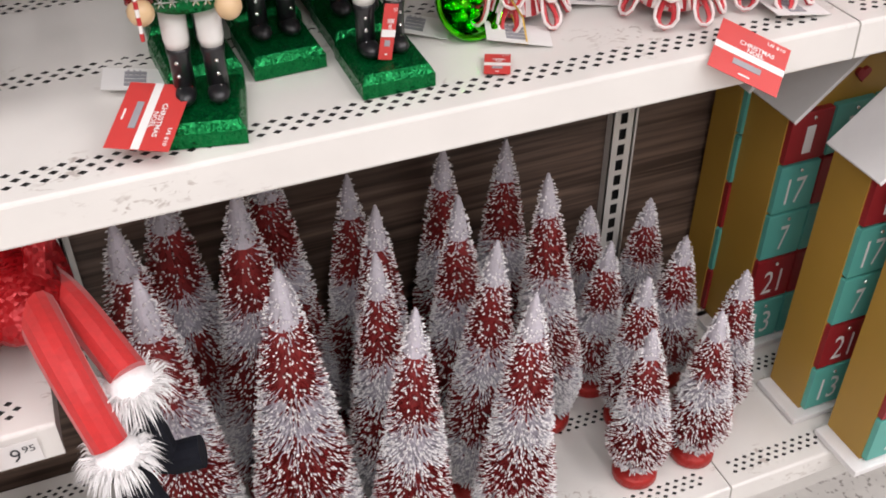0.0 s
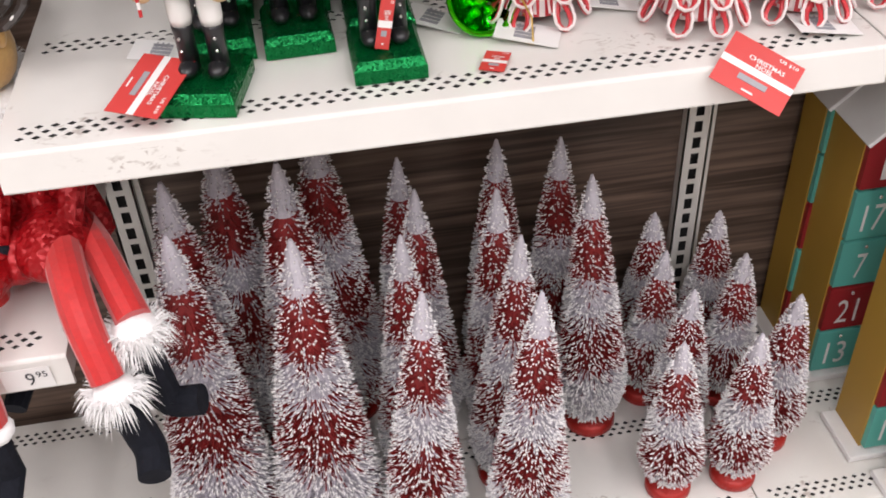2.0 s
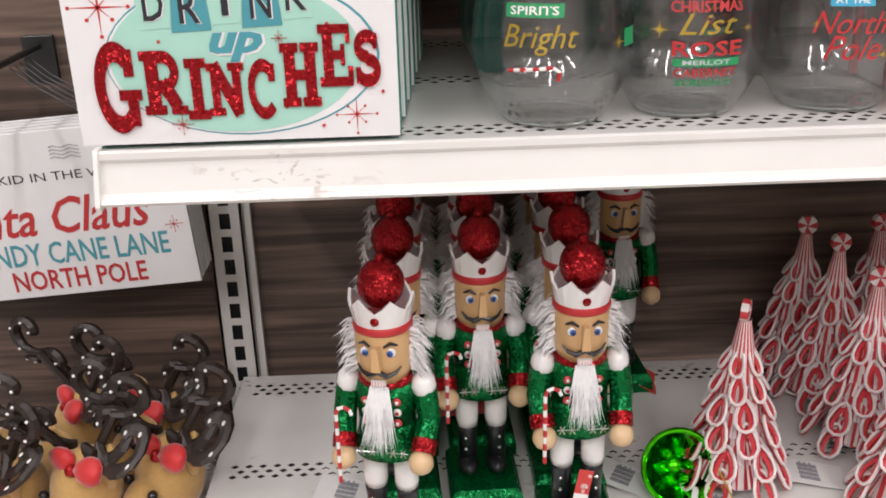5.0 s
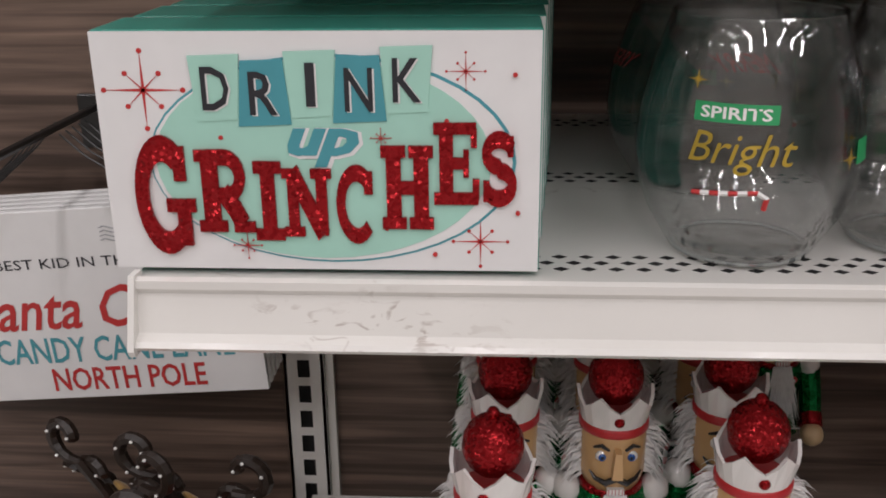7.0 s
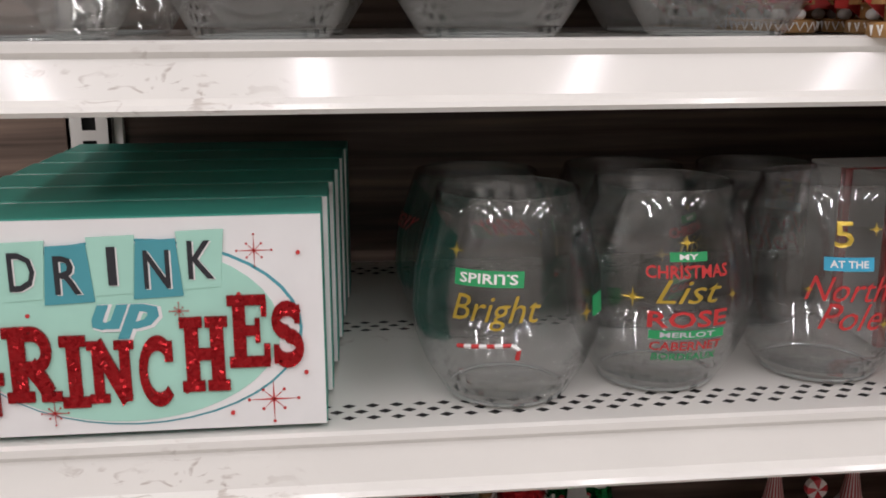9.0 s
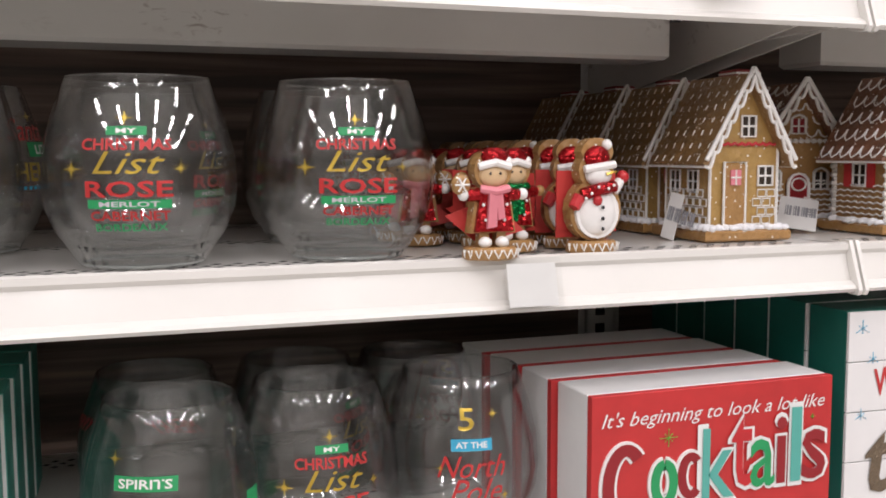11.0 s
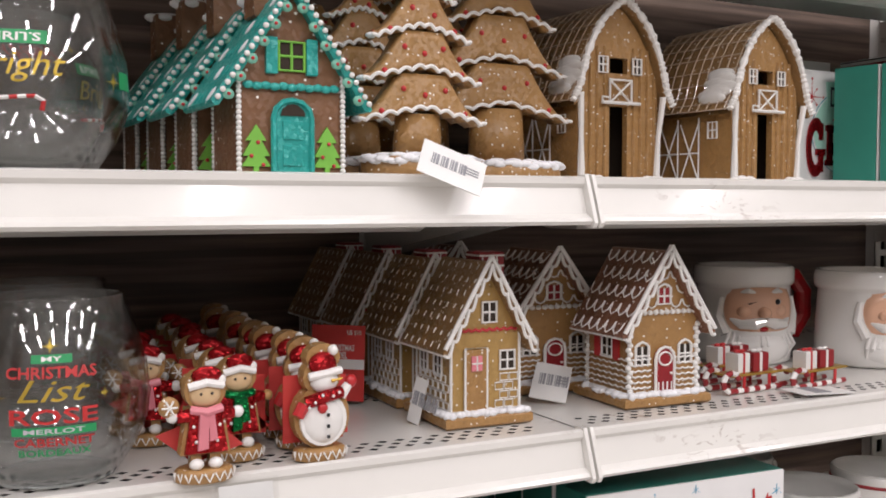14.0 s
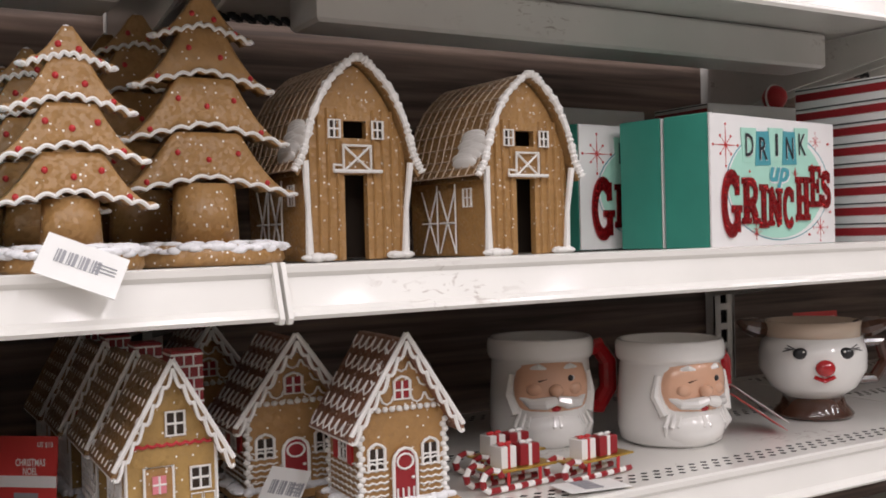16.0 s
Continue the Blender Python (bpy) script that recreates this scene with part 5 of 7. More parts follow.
SLAB = {
    "I": [bar(0.26, 0.74, 0.05, 0.95), bar(0, 1, 0, 0.15), bar(0.04, 0.98, 0.85, 1)],
    "R": [bar(0.1, 0.4, 0.05, 0.98), bar(0, 0.5, 0, 0.14), bar(0, 0.3, 0.86, 1), ribbon([(0.2, 0.91), (0.5, 0.91)] + arc(0.52, 0.68, 0.26, 0.23, 85, -90, 12) + [(0.3, 0.45)], 0.19), ribbon([(0.46, 0.5), (0.66, 0.28), (0.78, 0.1)], 0.26), bar(0.62, 1, 0, 0.13)],
    "N": [bar(0.1, 0.32, 0.05, 0.9), bar(0, 0.42, 0, 0.14), bar(0.0, 0.36, 0.86, 1), ribbon([(0.2, 0.98), (0.5, 0.5), (0.8, 0.02)], 0.27), bar(0.68, 0.9, 0.02, 0.95), bar(0.58, 1, 0.86, 1)],
    "H": [bar(0.1, 0.38, 0.05, 0.95), bar(0.62, 0.9, 0.05, 0.95), bar(0.3, 0.7, 0.42, 0.58)] + [bar(x, x + 0.46, z, z + 0.14) for x in (0.01, 0.53) for z in (0, 0.86)],
    "E": [bar(0.12, 0.42, 0.05, 0.95), bar(0, 0.92, 0.86, 1), bar(0, 0.97, 0, 0.15), bar(0.4, 0.72, 0.44, 0.58), bar(0.8, 0.93, 0.7, 0.93), bar(0.84, 0.99, 0.06, 0.32), bar(0.64, 0.76, 0.34, 0.68)],
    "C": [ribbon(arc(0.52, 0.5, 0.38, 0.42, 48, 316, 24), 0.22, 0.2), bar(0.7, 0.9, 0.64, 0.94), ],
    "G": [ribbon(arc(0.5, 0.5, 0.37, 0.43, 52, 322, 24), 0.24, 0.2), bar(0.68, 0.88, 0.64, 0.95), bar(0.68, 0.9, 0.05, 0.46), bar(0.52, 1.0, 0.36, 0.48)],
    "S": [ribbon(arc(0.5, 0.73, 0.34, 0.19, 20, 265, 16) + arc(0.5, 0.28, 0.36, 0.2, 85, -160, 16), 0.24), bar(0.72, 0.88, 0.68, 0.97), bar(0.08, 0.25, 0.04, 0.34)],
}


def slab_letter(s, ch, x, z, w, h, y):
    for i, o in enumerate(SLAB[ch]):
        s.prism([(x + (a - 0.5) * w, z + (c - 0.5) * h) for a, c in o], y - 0.0006 - 0.00006 * i, y + 0.0012, "gl_red")


def block_sign(m, front=True):
    w, h, d = 0.2, 0.115, 0.045
    r = root("block_sign", m, "wooden block sign with white face, green sides and red glitter lettering", "sign", "green block signs")
    Shape().box((w / 2, d / 2 + 0.001, h / 2), (w, d - 0.002, h), "box_green", bevel=0.0008).make("block", r)
    Shape().box((w / 2, 0.0004, h / 2), (w - 0.001, 0.0016, h - 0.001), "white").make("face", r)
    if not front:
        return r
    a = Shape()
    cx, cz = 0.1015, 0.0545
    a.prism(ellipse(cx + 0.004, cz, 0.0835, 0.05, 40), -0.0007, 0, "teal_print").prism(ellipse(cx + 0.0036, cz - 0.0002, 0.0823, 0.0488, 40), -0.001, -0.0002, "white")
    a.prism(ellipse(cx, cz, 0.0765, 0.0478, 40), -0.0013, -0.0005, "mint")
    for i, ch in enumerate("DRINK"):
        x = 0.0555 + i * 0.0213
        z = (0.089, 0.0868, 0.0908, 0.0885, 0.0928)[i]
        k = -1 if i % 2 else 1
        o = [(x - 0.0105 - 0.001 * k, z + 0.0148), (x + 0.0105 + 0.001 * k, z + 0.0155), (x + 0.0105 - 0.0015 * k, z - 0.0145), (x - 0.0105 + 0.0015 * k, z - 0.0155)]
        a.prism(o, -0.0017 - 0.0002 * (i % 2), -0.0008, "teal_print" if i % 2 else "mint")
        write(a, ch, x + 0.0008, -0.0021, z - 0.0005, 0.0042 if ch == "I" else 0.0125, 0.02, "paper", 0.01)
        write(a, ch, x, -0.0024, z, 0.0042 if ch == "I" else 0.0125, 0.02, "print_black", 0.01)
    write(a, "up", 0.1035, -0.0016, 0.0605, 0.034, 0.0205, "white", 0.06, 0.3)
    write(a, "up", 0.1025, -0.0019, 0.0613, 0.0325, 0.0185, "teal_print", 0.04, 0.3)
    starburst(a, 0.0225, -0.0007, 0.088, 0.018, "print_red"), starburst(a, 0.173, -0.0007, 0.0155, 0.0125, "print_red")
    starburst(a, 0.1665, -0.0007, 0.0965, 0.0085, "print_red"), starburst(a, 0.0645, -0.002, 0.013, 0.0065, "print_red"), starburst(a, 0.1285, -0.002, 0.066, 0.0045, "print_red")
    for x, z in ((0.056, 0.066), (0.158, 0.074), (0.152, 0.009), (0.188, 0.095), (0.19, 0.03), (0.13, 0.022)):
        a.prism(ellipse(x, z, 0.0011, 0.0011, 8), -0.0018, -0.0005, "print_red")
    a.make("artwork", r)
    sizes = ((0.0277, 0.0375, 0.0545, 0.0285), (0.056, 0.0402, 0.0404, 0.0262), (0.0759, 0.0355, 0.039, 0.0135), (0.094, 0.0348, 0.0335, 0.0228),
             (0.1163, 0.034, 0.037, 0.0195), (0.14, 0.0425, 0.0404, 0.024), (0.1624, 0.054, 0.039, 0.0207), (0.1813, 0.0515, 0.0335, 0.0168))
    for ch, (x, z, hh, ww) in zip("GRINCHES", sizes):
        b = Shape()
        slab_letter(b, ch, x, z, ww, hh, -0.0022)
        b.make("letter", r, "red glitter letter")
    return r


for i in range(6):
    block_sign(pose(-0.008 + 0.003 * i, -0.364 + 0.0475 * i, S3 + 0.003, 0, 0, -0.4 * i) @ Matrix.Diagonal((1, 1, 0.97, 1)), i == 0)
SQUAT = Matrix.Diagonal((0.985, 1, 0.97, 1))
block_sign(pose(1.132, -0.355, S5 + 0.001, 0, 0, 9.5) @ SQUAT)
block_sign(pose(1.124, -0.308, S5 + 0.001, 0, 0, 9.5) @ SQUAT, False)
block_sign(pose(1.078, -0.253, S5 + 0.001, 0, 0, 6) @ SQUAT)


def cocktail_sign(m, front):
    w, h, d = 0.186, 0.116, 0.045
    r = root("block_sign", m, "white wooden block sign with red face and raised coloured lettering", "sign", "red block signs")
    Shape().box((w / 2, d / 2 + 0.002, h / 2), (w, d - 0.004, h), "white", bevel=0.0008).make("block", r)
    Shape().box((w / 2, 0.0, h / 2), (w, 0.006, h), "print_red", bevel=0.0005).make("face", r)
    if front:
        s = Shape()
        write(s, "It's beginning to look a lot like", w / 2, -0.0037, h - 0.019, w * 0.93, 0.0135, "paper", 0.0, 0.35)
        starburst(s, 0.056, -0.0037, h - 0.034, 0.006, "lime"), starburst(s, 0.17, -0.0037, h - 0.03, 0.002, "lime")
        tagged(s.make("printing", r), kind="stuff")
        colours = ("drawer_red", "print_green", "drawer_red", "drawer_teal", "red", "print_green", "drawer_red", "drawer_teal", "drawer_red")
        spots = ((0.024, 0.034, 0.062, 0.05), (0.0525, 0.02, 0.034, 0.05), (0.0725, 0.02, 0.034, 0.053), (0.0935, 0.025, 0.052, 0.06), (0.112, 0.017, 0.052, 0.066), (0.1285, 0.02, 0.036, 0.056), (0.1435, 0.0085, 0.05, 0.064), (0.1555, 0.0085, 0.056, 0.067), (0.1705, 0.02, 0.038, 0.058))
        for i, (ch, k, (x, ww, hh, z)) in enumerate(zip("Cocktails", colours, spots)):
            b = Shape()
            if ch in "Cco":
                st, (a0, a1) = (0.0085 if ch == "C" else 0.0062), ((48, 312) if ch != "o" else (91, 449))
                ring = arc(x, z, (ww - st) / 2, (hh - st) / 2, a0, a1, 26)
                b.prism(ribbon(ring, st + 0.004), -0.0044 - 0.00005 * i, -0.003, "paper")
                b.prism(ribbon(ring, st), -0.005 - 0.00005 * i, -0.0035, k)
            else:
                write(b, ch, x, -0.0042 - 0.00005 * i, z, ww * 1.25 + 0.001, hh * 1.13, "paper", 0.02)
                write(b, ch, x, -0.0049 - 0.00005 * i, z, ww, hh, k, 0.01)
            b.make("letter", r, "raised coloured letter edged in white")
    return r


for i in range(4):
    cocktail_sign(pose(0.543 - 0.004 * i, -0.383 + 0.05 * i, S3 + 0.003) @ Matrix.Diagonal((0.99, 1, 0.915, 1)), i == 0)


def tinsel_sign(m, front):
    w, h, d = 0.19, 0.155, 0.042
    r = root("block_sign", m, "white slatted block sign with dark green sides and brown lettering", "sign", "tinsel block signs")
    Shape().box((w / 2, d / 2 + 0.001, h / 2), (w, d - 0.002, h), "dark_green", bevel=0.0008).make("block", r)
    for i in range(4):
        Shape().box((w / 2, 0.0, h * (i + 0.5) / 4), (w - 0.001, 0.0025, h / 4 - 0.0008), "white", bevel=0.0003).make("slat", r)
    if front:
        s = Shape()
        write(s, "when in doubt", w * 0.53, -0.0018, 0.117, w * 0.82, 0.032, "print_red", 0.0, 0.2, turn=9)
        s.prism([(0.06, 0.077), (0.155, 0.088), (0.149, 0.096), (0.153, 0.105), (0.06, 0.095), (0.066, 0.086)], -0.0022, -0.0012, "box_green")
        write(s, "ADD MORE", 0.108, -0.0026, 0.0912, 0.075, 0.011, "paper", 0.01, turn=6)
        write(s, "tinsel", w * 0.52, -0.0024, 0.05, w * 0.86, 0.056, "tinsel", 0.02, 0.25, turn=7)
        for x, z, q in ((0.012, 0.142, 0.006), (0.061, 0.14, 0.009), (0.071, 0.134, 0.004), (0.022, 0.118, 0.005), (0.013, 0.075, 0.005), (0.18, 0.08, 0.006), (0.1, 0.148, 0.004), (0.182, 0.138, 0.005)):
            starburst(s, x, -0.0018, z, q, "print_blue", 6)
        tagged(s.make("printing", r), kind="stuff")
    return r


for i in range(6):
    tinsel_sign(pose(0.753 + 0.001 * i, -0.37 + 0.045 * i, S3 + 0.003, 0, 0, -3 if i == 0 else 0) @ Matrix.Diagonal((0.96, 1, 0.94, 1)), i == 0)

# ---- fourth shelf: gingerbread figurines ----


def figurine(kind):
    """A small painted figure on a round iced base, one mesh, facing -y, about 0.075 m high."""
    s = Shape()
    s.lathe([(0.0165, 0), (0.0175, 0.001), (0.017, 0.006), (0.0155, 0.0075)], "ginger", 18, squash=(1, 0.75))
    for i in range(9):
        a = -math.pi + math.pi * (i + 0.5) / 9
        c, d = 0.0176 * math.cos(a), 0.0133 * math.sin(a)
        s.tube([(c - 0.0025 * d / 0.0133 * -1, d, 0.0062), (c, d - 0.0006, 0.0015), (c + 0.0025 * d / 0.0133 * -1, d, 0.0062)], 0.0006, "icing", 5)
    y0, y1 = -0.005, 0.005
    if kind == "snowman":
        s.prism(ellipse(0, 0.027, 0.0185, 0.02, 20), y0, y1, "ginger").prism(ellipse(0, 0.052, 0.0125, 0.012, 16), y0, y1, "ginger").prism(ellipse(0.001, 0.064, 0.0115, 0.009, 14), y0, y1, "ginger")
        s.prism(ellipse(0, 0.0255, 0.0155, 0.0165, 20), y0 - 0.003, y0, "icing").ball((0, y0 - 0.001, 0.025), (0.0145, 0.005, 0.0155), "icing", 14, 8)
        s.ball((0.001, y0 - 0.001, 0.0495), (0.0095, 0.005, 0.0075), "icing", 12, 7).tube([(-0.01, y0 - 0.003, 0.053), (0, y0 - 0.0045, 0.0545), (0.0115, y0 - 0.003, 0.056)], 0.0026, "icing", 8)
        s.ball((0, y0 - 0.001, 0.0605), (0.0095, 0.004, 0.0075), "gl_red", 12, 7).ball((0.007, y0 - 0.001, 0.0685), 0.0035, "gloss_white", 9, 6)
        s.tube([(-0.012, y0 - 0.003, 0.037), (0, y0 - 0.0055, 0.0405), (0.0115, y0 - 0.003, 0.042)], 0.004, "gl_red", 8)
        for x, z in ((-0.008, 0.038), (-0.003, 0.042), (0.004, 0.041), (0.008, 0.043), (-0.012, 0.035)):
            s.ball((x, y0 - 0.009, z), 0.0011, "gloss_white", 6, 4)
        s.tube([(-0.013, y0 - 0.002, 0.036), (-0.0175, y0 - 0.003, 0.029)], [0.0042, 0.0038], "red", 8).tube([(0.012, y0 - 0.001, 0.039), (0.018, y0, 0.046)], [0.0036, 0.003], "icing", 8).ball((0.0195, y0, 0.048), 0.0042, "red", 8, 6)
        s.ball((-0.002, y0 - 0.006, 0.0335), (0.0035, 0.002, 0.0035), "red", 8, 5)
        for z in (0.029, 0.022, 0.0155):
            s.ball((0.0015, y0 - 0.0068, z), 0.0013, "black", 6, 4)
        s.tube([(0.004, y0 - 0.006, 0.05), (0.011, y0 - 0.007, 0.0515)], [0.0012, 0.0004], "gold", 6)
        s.prism([(-0.021, 0.009), (0.02, 0.009), (0.02, 0.052), (-0.021, 0.052)], y1 + 0.004, y1 + 0.0046, "card_red")
    else:
        coat = "gl_red"
        scarf = "pink" if kind == "girl" else "gl_green"
        s.prism([(-0.0145, 0.016), (0.0145, 0.016), (0.0105, 0.043), (-0.0105, 0.043)], y0, y1, "ginger").prism([(-0.0125, 0.017), (0.0125, 0.017), (0.0085, 0.042), (-0.0085, 0.042)], y0 - 0.0025, y0, coat)
        s.prism(ellipse(0, 0.053, 0.012, 0.012, 18), y0, y1, "ginger").ball((0, y0, 0.0505), (0.0092, 0.004, 0.0078), "wood_ball", 12, 7)
        s.tube([(-0.01, y0 - 0.002, 0.0555), (0, y0 - 0.004, 0.058), (0.01, y0 - 0.002, 0.0555)], 0.0024, "icing", 8).ball((0.001, y0, 0.0615), (0.0092, 0.004, 0.0055), "gl_red", 12, 6).ball((0.0095, y0, 0.0585), 0.003, "gloss_white", 8, 5)
        for sx in (-1, 1):
            s.ball((sx * 0.0032, y0 - 0.0038, 0.0515), 0.0009, "black", 6, 4)
            s.tube([(sx * 0.009, y0, 0.039), (sx * 0.0165, y0, 0.0385)], [0.0042, 0.0034], coat, 8).ball((sx * 0.019, y0, 0.039), 0.0036, "icing" if kind == "girl" else "ginger", 8, 6)
            s.box((sx * 0.0055, y0 + 0.004, 0.0125), (0.006, 0.007, 0.009), "ginger").ball((sx * 0.0055, y0 - 0.001, 0.0105), (0.0045, 0.004, 0.0035), "icing", 8, 5)
            s.ball((sx * 0.006, y0 - 0.0035, 0.024), 0.0011, "gloss_white", 6, 4).ball((sx * 0.0075, y0 - 0.0035, 0.033), 0.0011, "gloss_white", 6, 4)
        s.tube([(-0.009, y0 - 0.002, 0.0425), (0, y0 - 0.0045, 0.041), (0.009, y0 - 0.002, 0.0425)], 0.0026, scarf, 8)
        s.prism([(-0.004, 0.042), (0.001, 0.042), (0.0005, 0.02), (-0.0055, 0.019)], y0 - 0.0055, y0 - 0.0025, scarf).prism([(0.0005, 0.042), (0.004, 0.042), (0.006, 0.025), (0.0015, 0.024)], y0 - 0.005, y0 - 0.0025, scarf)
        s.ball((-0.021, y0 - 0.001, 0.045), (0.0062, 0.003, 0.0062), "ginger", 10, 6)
        for a in range(3):
            c, d = 0.0045 * math.cos(a * math.pi / 3), 0.0045 * math.sin(a * math.pi / 3)
            s.tube([(-0.021 - c, y0 - 0.004, 0.045 - d), (-0.021 + c, y0 - 0.004, 0.045 + d)], 0.0006, "icing", 4)
        s.prism([(-0.026, 0.026), (-0.004, 0.008), (0.026, 0.016), (0.004, 0.036)], y1 + 0.003, y1 + 0.0036, "card_red")
    if kind != "girl":
        s.prism([(-0.021, 0.014), (0.023, 0.012), (0.022, 0.05), (-0.021, 0.052)], y1 + 0.003, y1 + 0.0036, "card_red")
    return s


FIG = {"girl": "gingerbread girl figurine with pink scarf and red coat on iced base", "boy": "gingerbread figurine with green scarf and red hat on iced base", "snowman": "gingerbread snowman figurine with red hat and scarf on iced base"}
COLS = dict(girl=[(0.479, -0.374, 0)] + [(0.468 + 0.001 * i, -0.27 + 0.035 * i, -6) for i in range(7)], boy=[(0.509, -0.335, 4)] + [(0.508 + 0.002 * i, -0.298 + 0.035 * i, 0) for i in range(7)],
            snowman=[(0.556, -0.358, 2)] + [(0.556 + 0.002 * (i % 2), -0.323 + 0.034 * i, 3) for i in range(8)])
for kind, spots in COLS.items():
    f, jit = None, random.Random(len(kind))
    for i, (x, y, a) in enumerate(spots):
        k = 0.004 if i else 0
        m = pose(x + jit.uniform(-k, k), y, S4 + 0.001, 0, 0, a + jit.uniform(-16, 16) * (i > 0))
        if f:
            copy_thing(f, m)
        else:
            f = tagged(figurine(kind).make("figurine", at=m), FIG[kind], "figurine", "gingerbread figurines")

# ---- gingerbread houses ----


def wave(p0, p1, n, amp, key, s, r=0.0011, xf=None, phase=0.0):
    """An iced wavy line between two points, its waves hanging down."""
    a, b = Vector(p0), Vector(p1)
    pts = []
    for i in range(n * 6 + 1):
        t = i / (n * 6)
        p = a.lerp(b, t)
        pts.append(p + Vector((0, 0, -amp * abs(math.sin(math.pi * t * n + phase)))))
    s.tube(pts, r, key, 5, xf)


def window(r, x, y, z, w, h, frame="icing", pane="dark_in", arch=False, side=False):
    """Dark panes set back in a round-edged frame with a cross; side: on the wall that faces -x."""
    m = pose(x, y, z) @ (pose(0, 0, 0, 0, 0, -90) if side else pose(0, 0, 0))
    s = Shape().box((0, 0.0006, 0), (w, 0.0012, h), pane)
    o = s.make("window", r, at=m)
    f = Shape()
    k = [(-w / 2, -0.0006, -h / 2), (w / 2, -0.0006, -h / 2), (w / 2, -0.0006, h / 2)] + ([(w * 0.3, -0.0006, h * 0.66), (0, -0.0006, h * 0.76), (-w * 0.3, -0.0006, h * 0.66)] if arch else []) + [(-w / 2, -0.0006, h / 2)]
    f.tube(k, 0.0011, frame, 6, None, True).tube([(0, -0.0006, -h / 2), (0, -0.0006, h / 2)], 0.0008, frame, 5).tube([(-w / 2, -0.0006, 0), (w / 2, -0.0006, 0)], 0.0008, frame, 5)
    f.make("frame", o)
    return o


def cottage(style):
    """A little gingerbread house, gable to the front (-y), base 0.08 m wide, 0.125 m high."""
    rng = random.Random(31 if style == "brick" else 37)
    brick = style == "brick"
    r = root("gingerbread_house", pose(0, 0, 0), "glittered gingerbread house with iced bricks, plain door and snowy base" if brick else "gingerbread house with scalloped iced roof, red round-top door and snowy base", "ornament house", "gingerbread cottages")
    w, d, hw, hp = 0.06, 0.058, 0.07, 0.12
    if not brick:
        w, d, hw, hp = 0.058, 0.056, 0.074, 0.126
    Shape().box((0, d / 2, 0.004), (w + 0.016, d + 0.016, 0.008), "ginger", bevel=0.0015).make("base", r)
    sn = Shape()
    n = 22
    out = []
    for i in range(n):
        t = i / n * 4
        e = int(t)
        q = t - e
        a, b = (w + 0.01) / 2, (d + 0.01)
        p = ((-a + 2 * a * q, -0.006), (a, -0.006 + (b + 0.002) * q), (a - 2 * a * q, b - 0.004), (-a, b - 0.004 - (b + 0.002) * q))[e]
        out.append((p[0] + rng.uniform(-0.0015, 0.0015), p[1] + rng.uniform(-0.0018, 0.0018)))
    sn.add([(x, y, 0.0083) for x, y in out] + [(x * 0.97, y * 0.97 + 0.001, 0.0112) for x, y in out], [tuple(range(n, 2 * n))] + [(i, (i + 1) % n, (i + 1) % n + n, i + n) for i in range(n)], "snow")
    for i in range(44):
        x, y = rng.uniform(-w / 2 - 0.004, w / 2 + 0.004), rng.uniform(-0.0065, -0.002)
        if i % 3 == 0:
            x, y = -w / 2 - rng.uniform(0.002, 0.006), rng.uniform(-0.004, d)
        sn.ball((x, y, 0.0095), (rng.uniform(0.003, 0.006), rng.uniform(0.002, 0.0035), rng.uniform(0.0018, 0.0036)), "snow", 8, 5)
    sn.make("snow", r, "white glitter snow")
    Shape().prism([(-w / 2, 0.009), (w / 2, 0.009), (w / 2, hw), (0, hp - 0.004), (-w / 2, hw)], 0, d, "ginger_gold" if brick else "ginger").make("wall", r)
    sl = math.atan2(hp - hw, w / 2)
    over = 0.0095
    L = (w / 2 + over) / math.cos(sl)
    for sx in (-1, 1):
        m = pose(0, 0, hp) @ (pose(0, 0, 0, 0, math.degrees(sl), 0) if sx > 0 else pose(0, d, 0, 0, 0, 180) @ pose(0, 0, 0, 0, math.degrees(sl), 0))
        o = Shape().box((L / 2, d / 2, 0), (L, d + 0.018, 0.005), "ginger_dark" if brick else "ginger_rust", bevel=0.0012).make("roof", r, at=m)
        t = Shape()
        rows, cols = (7, 6) if brick else (5, 6)
        for a in range(rows):
            for b in range(cols):
                x, y = (a + 0.6) * L / rows, -0.006 + (b + 0.5 + 0.5 * (a % 2)) * (d + 0.01) / cols
                if y > d + 0.006:
                    continue
                if brick:
                    t.tube([(x - 0.002 - rng.random() * 0.001, y + rng.uniform(-0.001, 0.001), 0.0028), (x + 0.0016, y + rng.uniform(-0.0006, 0.0006), 0.0028)], 0.00055, "icing", 4)
                else:
                    c = (d + 0.01) / cols / 2
                    t.tube([(x - 0.006, y - c, 0.003), (x + 0.001, y - c * 0.75, 0.0033), (x + 0.0045, y, 0.0034), (x + 0.001, y + c * 0.75, 0.0033), (x - 0.006, y + c, 0.003)], 0.00065, "icing", 4)
        tagged(t.make("icing", o, "piped white icing marks"), kind="stuff")
    ic = Shape()
    for sx in (-1, 1):
        e = (sx * (w / 2 + over), -0.01, hp - (w / 2 + over) * math.tan(sl))
        wave((0, -0.0105, hp - 0.001), e, 6, 0.0052, "icing", ic, 0.0014)
        ic.tube([(0, -0.0095, hp + 0.0045), (e[0], e[1] + 0.0005, e[2] + 0.0045)], 0.0018, "icing", 6)
        ic.tube([(e[0], -0.009, e[2]), (e[0], d + 0.009, e[2])], 0.0014, "icing", 6)
